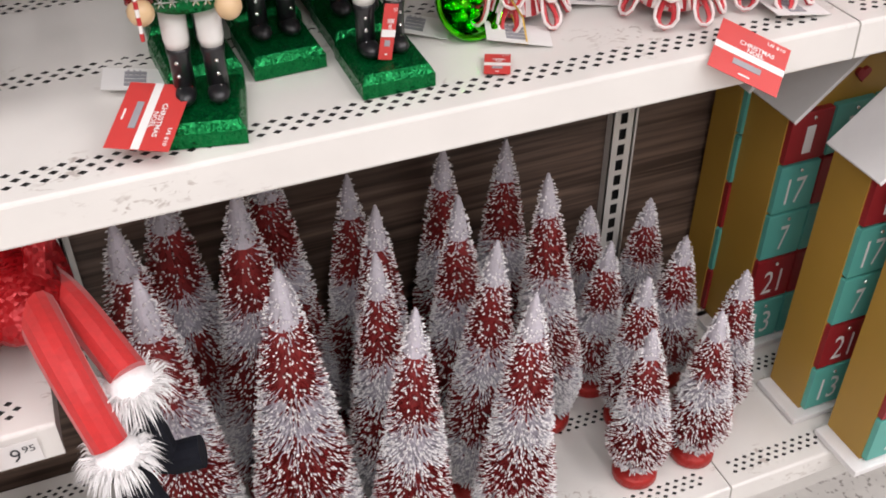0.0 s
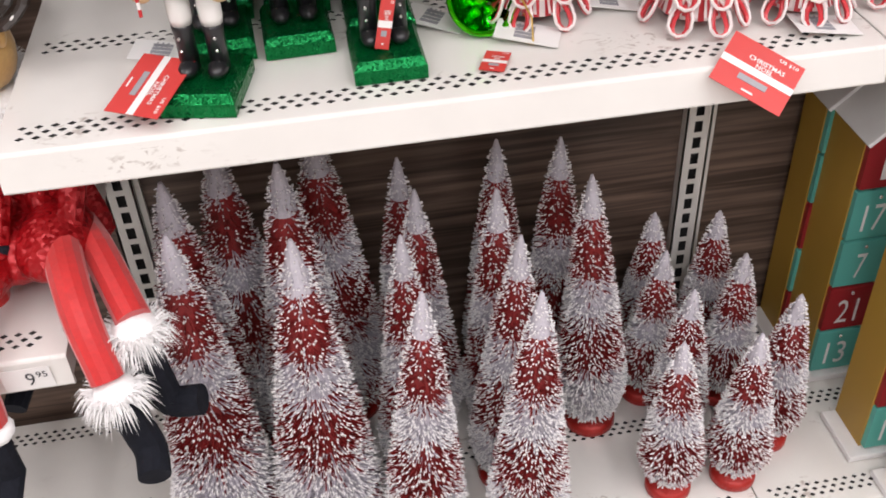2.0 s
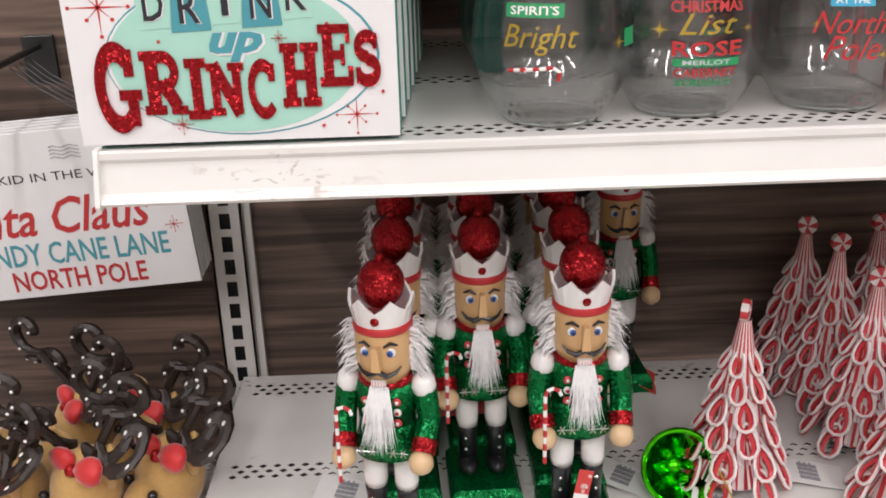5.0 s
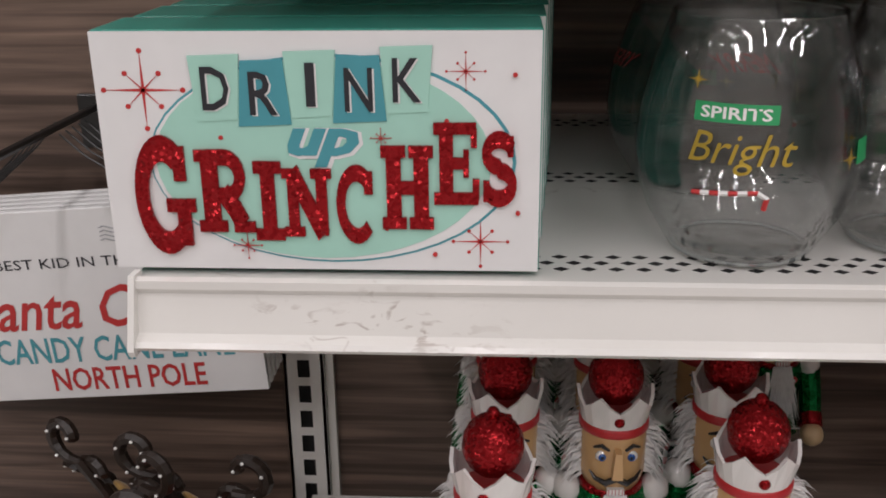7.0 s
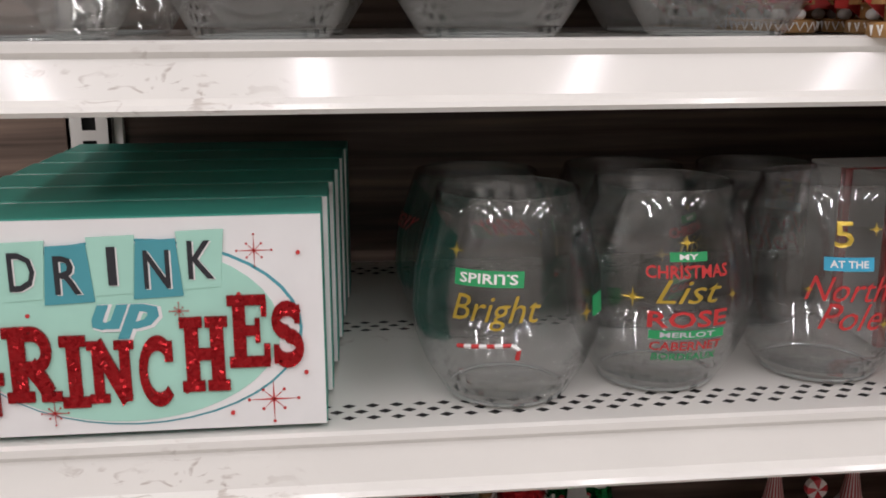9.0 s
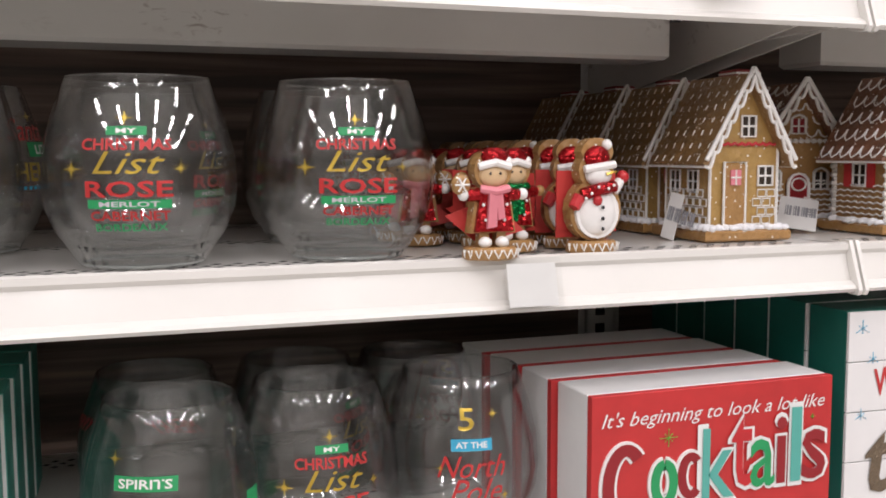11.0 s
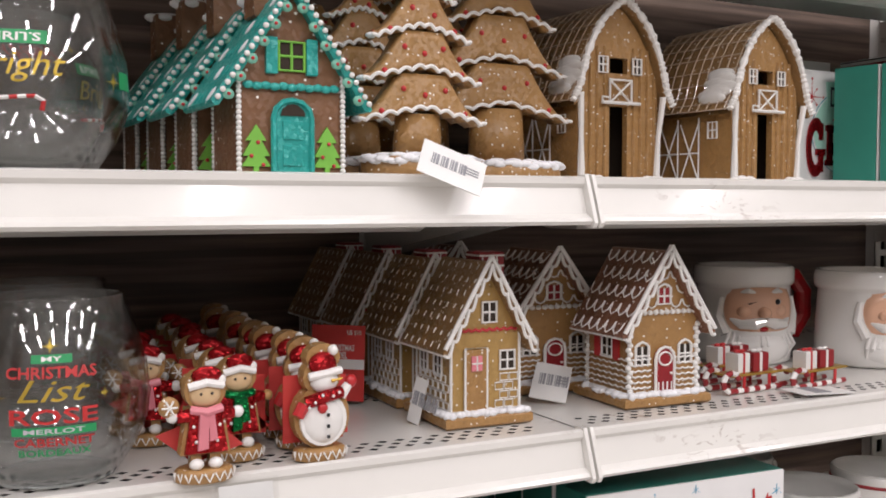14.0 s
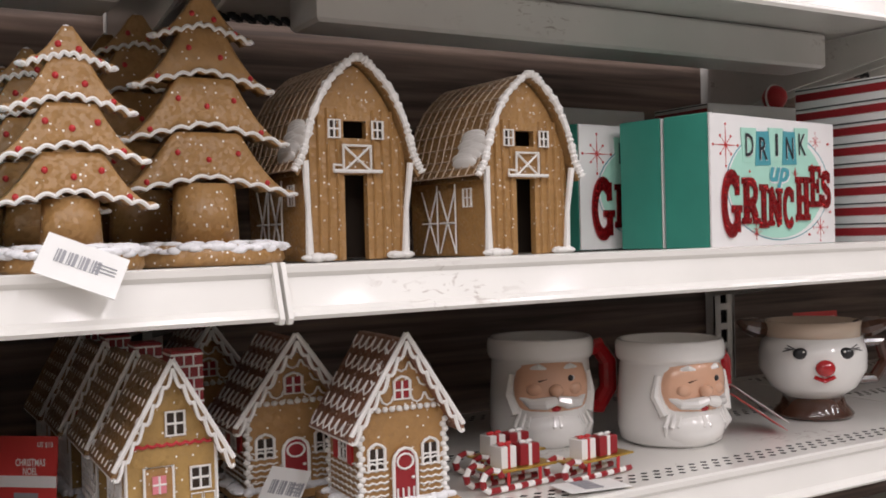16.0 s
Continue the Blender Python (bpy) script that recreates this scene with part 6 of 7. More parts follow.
    if not brick:
        for x, y in ((-w / 2, 0), (w / 2, 0), (-w / 2, d)):
            for i in range(15):
                ic.ball((x + 0.0008 * (-1) ** i, y - 0.0005, 0.013 + i * 0.0037), (0.0024, 0.0022, 0.0024), "icing", 7, 5)
        for i in range(12):
            ic.ball((-w / 2 + (i + 0.5) * w / 12, -0.001, hw + 0.002), 0.0022, "icing", 7, 5)
    else:
        for x, y in ((-w / 2, 0), (w / 2, 0), (-w / 2, d)):
            ic.tube([(x, y - 0.0004, 0.011), (x, y - 0.0004, hw - 0.002)], 0.0012, "icing", 5)
    ic.make("trim", r, "white piped icing trim")
    bk = Shape()
    if brick:
        for a in range(4):
            z = 0.0145 + a * 0.0066
            for b in range(4):
                x = 0.012 + (b + 0.5 * (a % 2)) * 0.0085
                if x < w / 2 - 0.004:
                    bk.tube([(x - 0.0036, -0.0006, z - 0.0026), (x + 0.0036, -0.0006, z - 0.0026), (x + 0.0036, -0.0006, z + 0.0026), (x - 0.0036, -0.0006, z + 0.0026)], 0.0006, "icing", 4, None, True)
            for b in range(7):
                y = 0.006 + (b + 0.5 * (a % 2)) * 0.0088
                if y < d - 0.003:
                    bk.tube([(-w / 2 - 0.0006, y - 0.0036, z - 0.0026), (-w / 2 - 0.0006, y + 0.0036, z - 0.0026), (-w / 2 - 0.0006, y + 0.0036, z + 0.0026), (-w / 2 - 0.0006, y - 0.0036, z + 0.0026)], 0.0006, "icing", 4, None, True)
    else:
        for a in range(6):
            z = 0.015 + a * 0.0046
            for x0, x1 in ((-w / 2 + 0.002, -0.011), (0.011, w / 2 - 0.002)):
                bk.tube([(x0 + (x1 - x0) * i / 6, -0.001, z + 0.0006 * (-1) ** i) for i in range(7)], 0.0008, "icing", 5)
            bk.tube([(-w / 2 - 0.001, d * i / 14, z + 0.0006 * (-1) ** i) for i in range(15)], 0.0007, "icing", 5)
    tagged(bk.make("brickwork", r, "piped icing brick lines"), kind="stuff")
    if brick:
        dr = Shape().box((-0.009, -0.0012, 0.0335), (0.019, 0.0024, 0.045), "ginger", bevel=0.0008).make("door", r)
        Shape().tube([(-0.0185, -0.002, 0.012), (-0.0185, -0.002, 0.057), (0.0005, -0.002, 0.057), (0.0005, -0.002, 0.012)], 0.0011, "icing", 6).make("frame", dr)
        Shape().box((-0.009, -0.003, 0.046), (0.009, 0.0012, 0.011), "pink").make("pane", dr, "pink window pane")
        Shape().tube([(-0.009, -0.0036, 0.0405), (-0.009, -0.0036, 0.0515)], 0.0007, "icing", 4).tube([(-0.0135, -0.0036, 0.046), (-0.0045, -0.0036, 0.046)], 0.0007, "icing", 4).make("glazing_bar", dr)
        window(r, 0.019, -0.0004, 0.047, 0.013, 0.014), window(r, 0.003, -0.0004, 0.083, 0.0125, 0.015)
        window(r, -w / 2, 0.02, 0.043, 0.013, 0.016, side=True), window(r, -w / 2, 0.044, 0.043, 0.013, 0.016, side=True)
        red = Shape()
        wave((-w / 2 + 0.002, -0.0012, hw + 0.001), (w / 2 - 0.002, -0.0012, hw + 0.001), 9, 0.0014, "clay_red", red, 0.0011)
        red.make("red_trim", r, "red piped line")
        ch = Shape().box((0.018, d * 0.55, hp - 0.014), (0.022, 0.022, 0.04), "drawer_red", bevel=0.001).make("chimney", r, "red and white chimney")
        b2 = Shape()
        for a in range(5):
            z = hp - 0.028 + a * 0.0078
            b2.box((0.018, d * 0.55, z), (0.0228, 0.0228, 0.0014), "icing")
            for k in (-0.0085, -0.002, 0.0045):
                b2.box((0.018 + k + 0.0035 * (a % 2), d * 0.55, z - 0.0039), (0.0012, 0.0228, 0.0068), "icing")
        b2.make("mortar", ch)
    else:
        o = [(-0.008, 0.011), (0.008, 0.011), (0.008, 0.038)] + [(0.008 * math.cos(a), 0.038 + 0.0095 * math.sin(a)) for a in (0.5, 1.05, 1.57, 2.1, 2.64)] + [(-0.008, 0.038)]
        dr = Shape().prism(o, -0.0025, 0.0, "drawer_red").make("door", r, "red round-top door")
        Shape().tube([(x, -0.0028, z) for x, z in o], 0.0012, "icing", 6, None, True).make("frame", dr)
        Shape().tube([(0.0055 * math.cos(i * math.pi / 6), -0.003, 0.038 + 0.0055 * math.sin(i * math.pi / 6)) for i in range(12)], 0.0008, "icing", 5, None, True).make("round_window", dr)
        Shape().ball((0.005, -0.0035, 0.026), 0.0013, "icing", 6, 4).make("knob", dr)
        for i in range(4):
            Shape().tube([(-0.0055 + 0.0037 * i, -0.003, 0.012), (-0.0055 + 0.0037 * i, -0.003, 0.019)], 0.0007, "icing", 4).make("picket", dr)
        window(r, -0.0185, -0.0004, 0.041, 0.011, 0.015, arch=True), window(r, 0.0185, -0.0004, 0.041, 0.011, 0.015, arch=True)
        window(r, 0, -0.0004, 0.089, 0.011, 0.013, "gloss_white", "drawer_red", arch=True)
        window(r, -w / 2, d * 0.5, 0.046, 0.014, 0.018, side=True)
        for y in (d * 0.5 - 0.0125, d * 0.5 + 0.0125):
            Shape().box((-w / 2 - 0.0008, y, 0.046), (0.0016, 0.0075, 0.02), "red", bevel=0.0004).make("shutter", r, "red shutter")
        sc = Shape()
        for a in range(4):
            for b in range(5 - a):
                x = (b - (4 - a) / 2) * 0.0105
                z = hw + 0.006 + a * 0.0115
                if abs(x) < 0.006 and 0.078 < z < 0.1:
                    continue
                sc.tube([(x - 0.005, -0.0006, z + 0.006), (x - 0.003, -0.0006, z + 0.001), (x, -0.0006, z - 0.0006), (x + 0.003, -0.0006, z + 0.001), (x + 0.005, -0.0006, z + 0.006)], 0.0008, "icing", 4)
        tagged(sc.make("scallop", r), kind="stuff")
    return r


def spread(thing, spots, z, size=(1, 1, 1)):
    for i, (x, y, a) in enumerate(spots):
        m = pose(x, y, z + 0.001, 0, 0, a) @ Matrix.Diagonal((*size, 1))
        if i == 0:
            thing.matrix_basis = m
        else:
            copy_thing(thing, m)


spread(cottage("brick"), [(0.696, -0.324, -2), (0.694, -0.239, -2), (0.691, -0.156, -2), (0.689, -0.075, 0)], S4, (0.93, 1.03, 0.985))
spread(cottage("scallop"), [(0.858, -0.326, -3), (0.812, -0.238, -3), (0.79, -0.1, 0)], S4, (1.12, 1.06, 0.975))


def teal_house():
    r = root("gingerbread_house", pose(0, 0, 0), "brown gingerbread house with teal glitter roof, teal door and snowy chimney", "ornament house", "teal houses")
    w, d, hw, hp = 0.064, 0.05, 0.066, 0.118
    Shape().prism([(-w / 2, 0), (w / 2, 0), (w / 2, hw), (0, hp - 0.004), (-w / 2, hw)], 0, d, "brown").make("wall", r)
    sl = math.atan2(hp - hw, w / 2)
    L = (w / 2 + 0.015) / math.cos(sl)
    for sx in (-1, 1):
        m = pose(0, 0, hp) @ (pose(0, 0, 0, 0, math.degrees(sl), 0) if sx > 0 else pose(0, d, 0, 0, 0, 180) @ pose(0, 0, 0, 0, math.degrees(sl), 0))
        o = Shape().box((L / 2, d / 2, 0), (L, d + 0.016, 0.005), "teal", bevel=0.0015).make("roof", r, "teal glitter roof", at=m)
        t = Shape()
        for a in range(5):
            for b in range(5):
                t.ball(((a + 0.6) * L / 5, (b + 0.5 + 0.25 * (a % 2)) * d / 5, 0.002), (0.007, 0.0058, 0.0011), "teal" if (a * 2 + b) % 4 else "snow", 8, 4)
        t.make("shingle", o)
    be = Shape()
    for sx in (-1, 1):
        for i in range(17):
            t = (i + 0.4) / 17
            be.ball((sx * t * (w / 2 + 0.015), -0.0095, hp + 0.002 - t * (w / 2 + 0.015) * math.tan(sl)), 0.0019, "gloss_white", 7, 5)
        for i in range(20):
            be.ball((sx * (w / 2 - 0.0005), -0.0015, 0.003 + i * 0.0032), 0.0019, "gloss_white", 7, 5)
            be.ball((sx * (w / 2 - 0.0005), d, 0.003 + i * 0.0032), 0.0019, "gloss_white", 6, 4)
    tagged(be.make("beading", r, "white icing beads"), kind="stuff")
    sc = Shape()
    for sx in (-1, 1):
        for i in range(6):
            t = (i + 0.7) / 6.4
            x, z = sx * t * (w / 2 + 0.012), hp - 0.004 - t * (w / 2 + 0.012) * math.tan(sl)
            sc.ball((x, -0.0075, z - 0.002), (0.0036, 0.002, 0.0034), "mint_icing", 9, 5).ball((x, -0.0094, z - 0.002), (0.0012, 0.001, 0.0012), "red", 7, 4)
    sc.make("valance", r, "mint scalloped edge with red dots")
    o = [(-0.0115, 0), (0.0115, 0), (0.0115, 0.036)] + [(0.0115 * math.cos(a), 0.036 + 0.011 * math.sin(a)) for a in (0.5, 1.05, 1.57, 2.1, 2.64)] + [(-0.0115, 0.036)]
    dr = Shape().prism(o, -0.0025, 0, "teal").make("door", r, "teal arched door")
    Shape().tube([(x, -0.003, z) for x, z in o[1:] + o[:1]], 0.0018, "teal", 6).make("frame", dr)
    fan = [(0.0075, 0.037), (0.0075, 0.039)] + [(0.0075 * math.cos(a), 0.037 + 0.0075 * math.sin(a)) for a in (0.6, 1.2, 1.57, 2.0, 2.6)] + [(-0.0075, 0.037)]
    Shape().prism(fan, -0.0032, -0.002, "dark_in").make("fanlight", dr)
    for z, h in ((0.028, 0.012), (0.012, 0.013)):
        Shape().box((0, -0.003, z), (0.012, 0.001, h), "teal", bevel=0.0004).make("panel", dr)
    for i in range(11):
        Shape().ball((-w / 2 + 0.006 + i * (w - 0.012) / 10, -0.002, 0.0555 - 0.0006 * (i % 2)), (0.0036, 0.002, 0.0026), "teal", 8, 5).make("garland", r)
    window(r, 0, -0.0008, 0.0745, 0.0155, 0.018, "lime")
    for sx in (-1, 1):
        Shape().box((sx * 0.0122, -0.0014, 0.0745), (0.0068, 0.0028, 0.023), "teal", bevel=0.0005).make("shutter", r, "teal shutter")
        tr = [(0, 0.03), (0.006, 0.02), (0.003, 0.02), (0.008, 0.0105), (0.0045, 0.0105), (0.0085, 0.004), (0.0015, 0.004), (0.0015, 0), (-0.0015, 0), (-0.0015, 0.004), (-0.0085, 0.004), (-0.0045, 0.0105), (-0.008, 0.0105), (-0.003, 0.02), (-0.006, 0.02)]
        t = Shape().prism([(sx * 0.0215 + a, b + 0.001) for a, b in tr], -0.002, 0, "lime").make("icing_tree", r, "lime green icing tree")
        b2 = Shape()
        for x, z in ((0.001, 0.02), (-0.003, 0.0115), (0.004, 0.006)):
            b2.ball((sx * 0.0215 + x, -0.0022, z), 0.0013, "clay_red", 6, 4)
        b2.make("berry", t)
    ch = Shape().box((-0.004, d * 0.62, hp + 0.002), (0.022, 0.02, 0.036), "brown", bevel=0.001).make("chimney", r)
    rng = random.Random(3)
    sn = Shape()
    for i in range(14):
        sn.ball((-0.004 + rng.uniform(-0.011, 0.011), d * 0.62 + rng.uniform(-0.01, 0.01), hp + 0.0205 - rng.random() * 0.003), (0.005, 0.005, 0.0035), "snow", 8, 5)
    for i in range(6):
        sn.ball((rng.uniform(-0.008, 0.008), -0.008 + rng.uniform(0, 0.006), hp + 0.002 + rng.uniform(-0.002, 0.002)), (0.006, 0.004, 0.004), "snow", 8, 5)
    sn.make("snow", r, "white glitter snow")
    return r


spread(teal_house(), [(0.541, -0.352, 2), (0.533, -0.286, 0), (0.526, -0.221, 0), (0.52, -0.156, 0)], S5, (1.08, 1, 0.98))


def ginger_tree(label, h, w):
    r = root("gingerbread_tree", pose(0, 0, 0), label, "ornament tree", "gingerbread trees")
    Shape().lathe([(w * 0.42, 0), (w * 0.44, 0.003), (w * 0.43, 0.012), (w * 0.4, 0.014)], "ginger", 18, squash=(1, 0.7)).make("base", r)
    rng = random.Random(5)
    sn = Shape()
    for i in range(22):
        a = rng.uniform(0, 6.28)
        q = w * 0.36 * math.sqrt(rng.random())
        sn.ball((q * math.cos(a), 0.7 * q * math.sin(a), 0.0145), (0.008, 0.006, 0.0025), "snow", 8, 4)
    for i in range(26):
        a = math.pi + math.pi * i / 25
        sn.ball((w * 0.42 * math.cos(a), w * 0.29 * math.sin(a), 0.013 - rng.random() * 0.003), (0.0075, 0.0028, 0.002 + 0.0012 * rng.random()), "snow", 8, 4)
    sn.make("snow", r, "white snow on the base")
    Shape().lathe([(w * 0.19, 0.013), (w * 0.17, h * 0.3)], "ginger", 14, squash=(1, 0.75)).make("trunk", r)
    levels = ((0.24, 0.5, 0.0135), (0.43, 0.46, 0.0125), (0.63, 0.385, 0.011), (0.815, 0.27, 0.009), (1.0, 0.0, 0.0))
    for k in range(4):
        z0, q, th = h * levels[k][0], w * levels[k][1], levels[k][2]
        top = h if k == 3 else h * levels[k + 1][0] + 0.3 * h * 0.19
        neck = w * (0.03 if k == 3 else levels[k + 1][1] * 0.4)
        hh, nu, nv = top - z0, 36, 5

        def low(x):
            """The tier's lower edge: highest in the middle, scalloped, its corners drooping."""
            u = abs(x) / q
            return z0 + 0.3 * hh * (1 - u) ** 0.8 + 0.0026 * abs(math.sin(u * 4.5 * math.pi))

        def high(x):
            u = max(0.0, (q - abs(x)) / (q - neck))
            return top if abs(x) <= neck else max(low(x) + 0.004, z0 + 0.005 + (hh - 0.005) * u ** 1.65)

        def front(x, v):
            return -th * (1 - 0.25 * (x / q) ** 2) * (1 - 0.2 * v)

        vs = []
        for i in range(nu + 1):
            x = q * (2 * i / nu - 1)
            for j in range(nv + 1):
                v = j / nv
                vs.append((x * (1 - 0.02 * v), front(x, v), low(x) + (high(x) - low(x)) * v))
        half = len(vs)
        vs += [(x, -y, z) for x, y, z in vs]
        c = nv + 1
        fs = [(i * c + j, (i + 1) * c + j, (i + 1) * c + j + 1, i * c + j + 1) for i in range(nu) for j in range(nv)]
        fs += [tuple(half + p for p in reversed(f)) for f in fs]
        fs += [(i * c, half + i * c, half + (i + 1) * c, (i + 1) * c) for i in range(nu)] + [((i + 1) * c + nv, half + (i + 1) * c + nv, half + i * c + nv, i * c + nv) for i in range(nu)]
        t = Shape().add(vs, fs, "ginger", True).make("tier", r)
        ic = Shape()
        line = [(q * 1.01 * (2 * i / 90 - 1), front(q * (2 * i / 90 - 1), 0) - 0.0006, low(q * (2 * i / 90 - 1)) + 0.001) for i in range(91)]
        ic.tube(line, 0.0014, "icing", 6)
        for sx in (-1, 1):
            ic.ball((sx * q * 0.97, -th * 0.35, z0 + 0.004), (0.0045, th * 0.4, 0.002), "snow", 10, 6)
        ic.make("icing", t, "wavy white icing edge")
        n = 5 - k // 2
        for i in range(n):
            x = q * 0.66 * (2 * i / (n - 1) - 1)
            v = 0.42 + 0.16 * (i % 2)
            z = low(x) + (high(x) - low(x)) * v
            Shape().ball((x, front(x, v), z), 0.0021, "red", 7, 5).make("candy_dot", t)
    cap = Shape()
    for i in range(5):
        cap.ball((rng.uniform(-0.002, 0.002), rng.uniform(-0.002, 0.002), h - 0.001 - 0.0035 * i), (0.003 + 0.0014 * i, 0.0025 + 0.001 * i, 0.004), "snow", 8, 5)
    cap.make("snow_cap", r, "white snow cap")
    return r


spread(ginger_tree("brown gingerbread tree with wavy icing tiers and red dots", 0.144, 0.096), [(0.641, -0.325, 0), (0.63, -0.245, 0), (0.625, -0.165, 5)], S5)
spread(ginger_tree("tall brown gingerbread tree with wavy icing tiers and red dots", 0.187, 0.128), [(0.741, -0.262, 0), (0.717, -0.18, 0), (0.712, -0.1, 4)], S5)


def barn():
    r = root("gingerbread_barn", pose(0, 0, 0), "gingerbread barn with open dark doorway, iced curved roof and snow", "ornament house", "gingerbread barns")
    w, d, hp = 0.088, 0.1, 0.155
    side = [(-w / 2, 0.0), (-w / 2 - 0.001, 0.075), (-w / 2 + 0.006, 0.105), (-w / 2 + 0.02, 0.132), (-0.008, 0.15), (0, hp)]
    side = [(p.x, p.y) for p in curve([(x, z, 0) for x, z in side], 3)]
    outline = side + [(-x, z) for x, z in reversed(side[:-1])]
    dw, dh = 0.01, 0.068
    front = Shape()
    left = [(-w / 2, 0), (-dw, 0), (-dw, dh), (-dw, 0.097), (-dw, 0.111), (0, 0.111), (0, hp)] + [p for p in reversed(side[1:-1])]
    front.prism(left, 0, 0.006, "ginger").prism([(-x, z) for x, z in reversed(left)], 0, 0.006, "ginger")
    front.prism([(-dw, dh), (dw, dh), (dw, 0.097), (-dw, 0.097)], 0, 0.006, "ginger")
    front.make("front_wall", r)
    pl = Shape()
    for i in range(11):
        x = -w / 2 + 0.004 + i * (w - 0.008) / 10
        top = 0.075 + (0.045 if abs(x) < 0.032 else 0.02)
        z0 = dh + 0.03 if abs(x) < dw + 0.001 else 0.001
        if abs(x) > dw + 0.001:
            pl.tube([(x, -0.0004, z0), (x + 0.0006, -0.0006, z0 + 0.04), (x, -0.0004, top)], 0.0016, "ginger", 5)
    pl.make("plank", r)
    box = Shape()
    n = len(outline)
    box.add([(x, 0.006, z) for x, z in outline] + [(x, d, z) for x, z in outline], [(i, i + 1, i + 1 + n, i + n) for i in range(n - 1)] + [tuple(range(n, 2 * n))], "ginger")
    # near-black sheet across the hollow body: painted shade seen through the doorway
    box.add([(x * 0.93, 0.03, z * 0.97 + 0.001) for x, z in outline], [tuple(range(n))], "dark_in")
    box.make("body", r)
    roof = Shape()
    ro = [(-w / 2 - 0.012, 0.07), (-w / 2 - 0.004, 0.085), (-w / 2 + 0.003, 0.11), (-w / 2 + 0.017, 0.138), (-0.008, 0.157), (0, hp + 0.006)]
    ro = [(p.x, p.y) for p in curve([(x, z, 0) for x, z in ro], 2)]
    ro = ro + [(-x, z) for x, z in reversed(ro[:-1])]
    m2 = len(ro)
    ri = [(x * 0.94, z - 0.004) for x, z in ro]
    roof.add([(x, -0.007, z) for x, z in ro] + [(x, d + 0.004, z) for x, z in ro] + [(x, -0.007, z) for x, z in ri] + [(x, d + 0.004, z) for x, z in ri],
             [(i, i + 1, i + 1 + m2, i + m2) for i in range(m2 - 1)] + [(2 * m2 + i, 3 * m2 + i, 3 * m2 + i + 1, 2 * m2 + i + 1) for i in range(m2 - 1)] + [(i, 2 * m2 + i, 2 * m2 + i + 1, i + 1) for i in range(m2 - 1)], "ginger_dark")
    o = roof.make("roof", r)
    gr = Shape()
    for i in range(m2):
        gr.tube([(ro[i][0] * 1.01, -0.007, ro[i][1] + 0.0006), (ro[i][0] * 1.01, d + 0.004, ro[i][1] + 0.0006)], 0.0006, "tan_glaze", 4)
    for k in range(11):
        y = -0.002 + k * (d + 0.002) / 10
        gr.tube([(x * 1.01, y, z + 0.0006) for x, z in ro], 0.0006, "tan_glaze", 4)
    tagged(gr.make("icing", o, "iced shingle lines"), kind="stuff")
    rng = random.Random(9)
    sn = Shape()
    edge = curve([(x, -0.008, z) for x, z in ro], 6)
    sn.tube(edge, [0.0028 + rng.uniform(-0.0008, 0.0014) for _ in edge], "icing", 8)
    for sx in (-1, 1):
        sn.tube([(sx * (w / 2 - 0.002), -0.002, 0.0), (sx * (w / 2 - 0.001), -0.003, 0.04), (sx * (w / 2 + 0.002), -0.006, 0.078)], [0.0034, 0.0022, 0.0028], "icing", 8)
        for i in range(7):
            sn.ball((sx * (w / 2 - rng.uniform(0, 0.016)), -0.004 - rng.random() * 0.004, 0.003), (0.007, 0.0035, 0.0018 + rng.random() * 0.0022), "icing", 8, 5)
    for i in range(12):
        zz = 0.082 + 0.0022 * i
        sn.ball((-w / 2 - 0.006 + (zz - 0.082) * 0.3, 0.006 + rng.uniform(0, 0.012), zz), (0.0022, 0.014 + 0.004 * rng.random(), 0.006), "icing", 12, 6)
    sn.make("snow", r, "white icing snow along the edges")
    for sx in (-1, 1):
        window(r, sx * 0.019, -0.0016, 0.104, 0.0095, 0.014)
    g = Shape()
    a, b, z0, z1 = -0.012, 0.012, 0.0705, 0.091
    g.tube([(a, -0.003, z0), (b, -0.003, z0), (b, -0.003, z1), (a, -0.003, z1)], 0.0013, "icing", 6, None, True).tube([(a, -0.003, z0), (b, -0.003, z1)], 0.001, "icing", 5).tube([(a, -0.003, z1), (b, -0.003, z0)], 0.001, "icing", 5)
    g.tube([(-0.021, -0.004, z0), (0.021, -0.004, z0)], 0.0016, "icing", 6).tube([(-0.021, -0.004, z0), (-0.021, -0.004, z0 + 0.005), (-0.014, -0.004, z0 + 0.0045)], 0.001, "icing", 5)
    g.make("loft_rail", r, "white iced crossed rail")
    lt = Shape()
    for y0 in (0.035, 0.06):
        lt.tube([(-w / 2 - 0.0025, y0, 0.002), (-w / 2 - 0.0025, y0 + 0.022, 0.06)], 0.0009, "icing", 4).tube([(-w / 2 - 0.0025, y0 + 0.022, 0.002), (-w / 2 - 0.0025, y0, 0.06)], 0.0009, "icing", 4)
        lt.tube([(-w / 2 - 0.0025, y0, 0.002), (-w / 2 - 0.0025, y0, 0.065)], 0.0009, "icing", 4).tube([(-w / 2 - 0.0025, y0, 0.03), (-w / 2 - 0.0025, y0 + 0.022, 0.03)], 0.0009, "icing", 4)
    lt.make("lattice", r, "white iced lattice")
    window(r, -w / 2 - 0.001, 0.02, 0.052, 0.01, 0.016, side=True)
    return r


spread(barn(), [(0.853, -0.272, 3), (0.981, -0.309, 4)], S5, (0.96, 1, 0.93))

# ---- fourth shelf: mugs and sleds ----


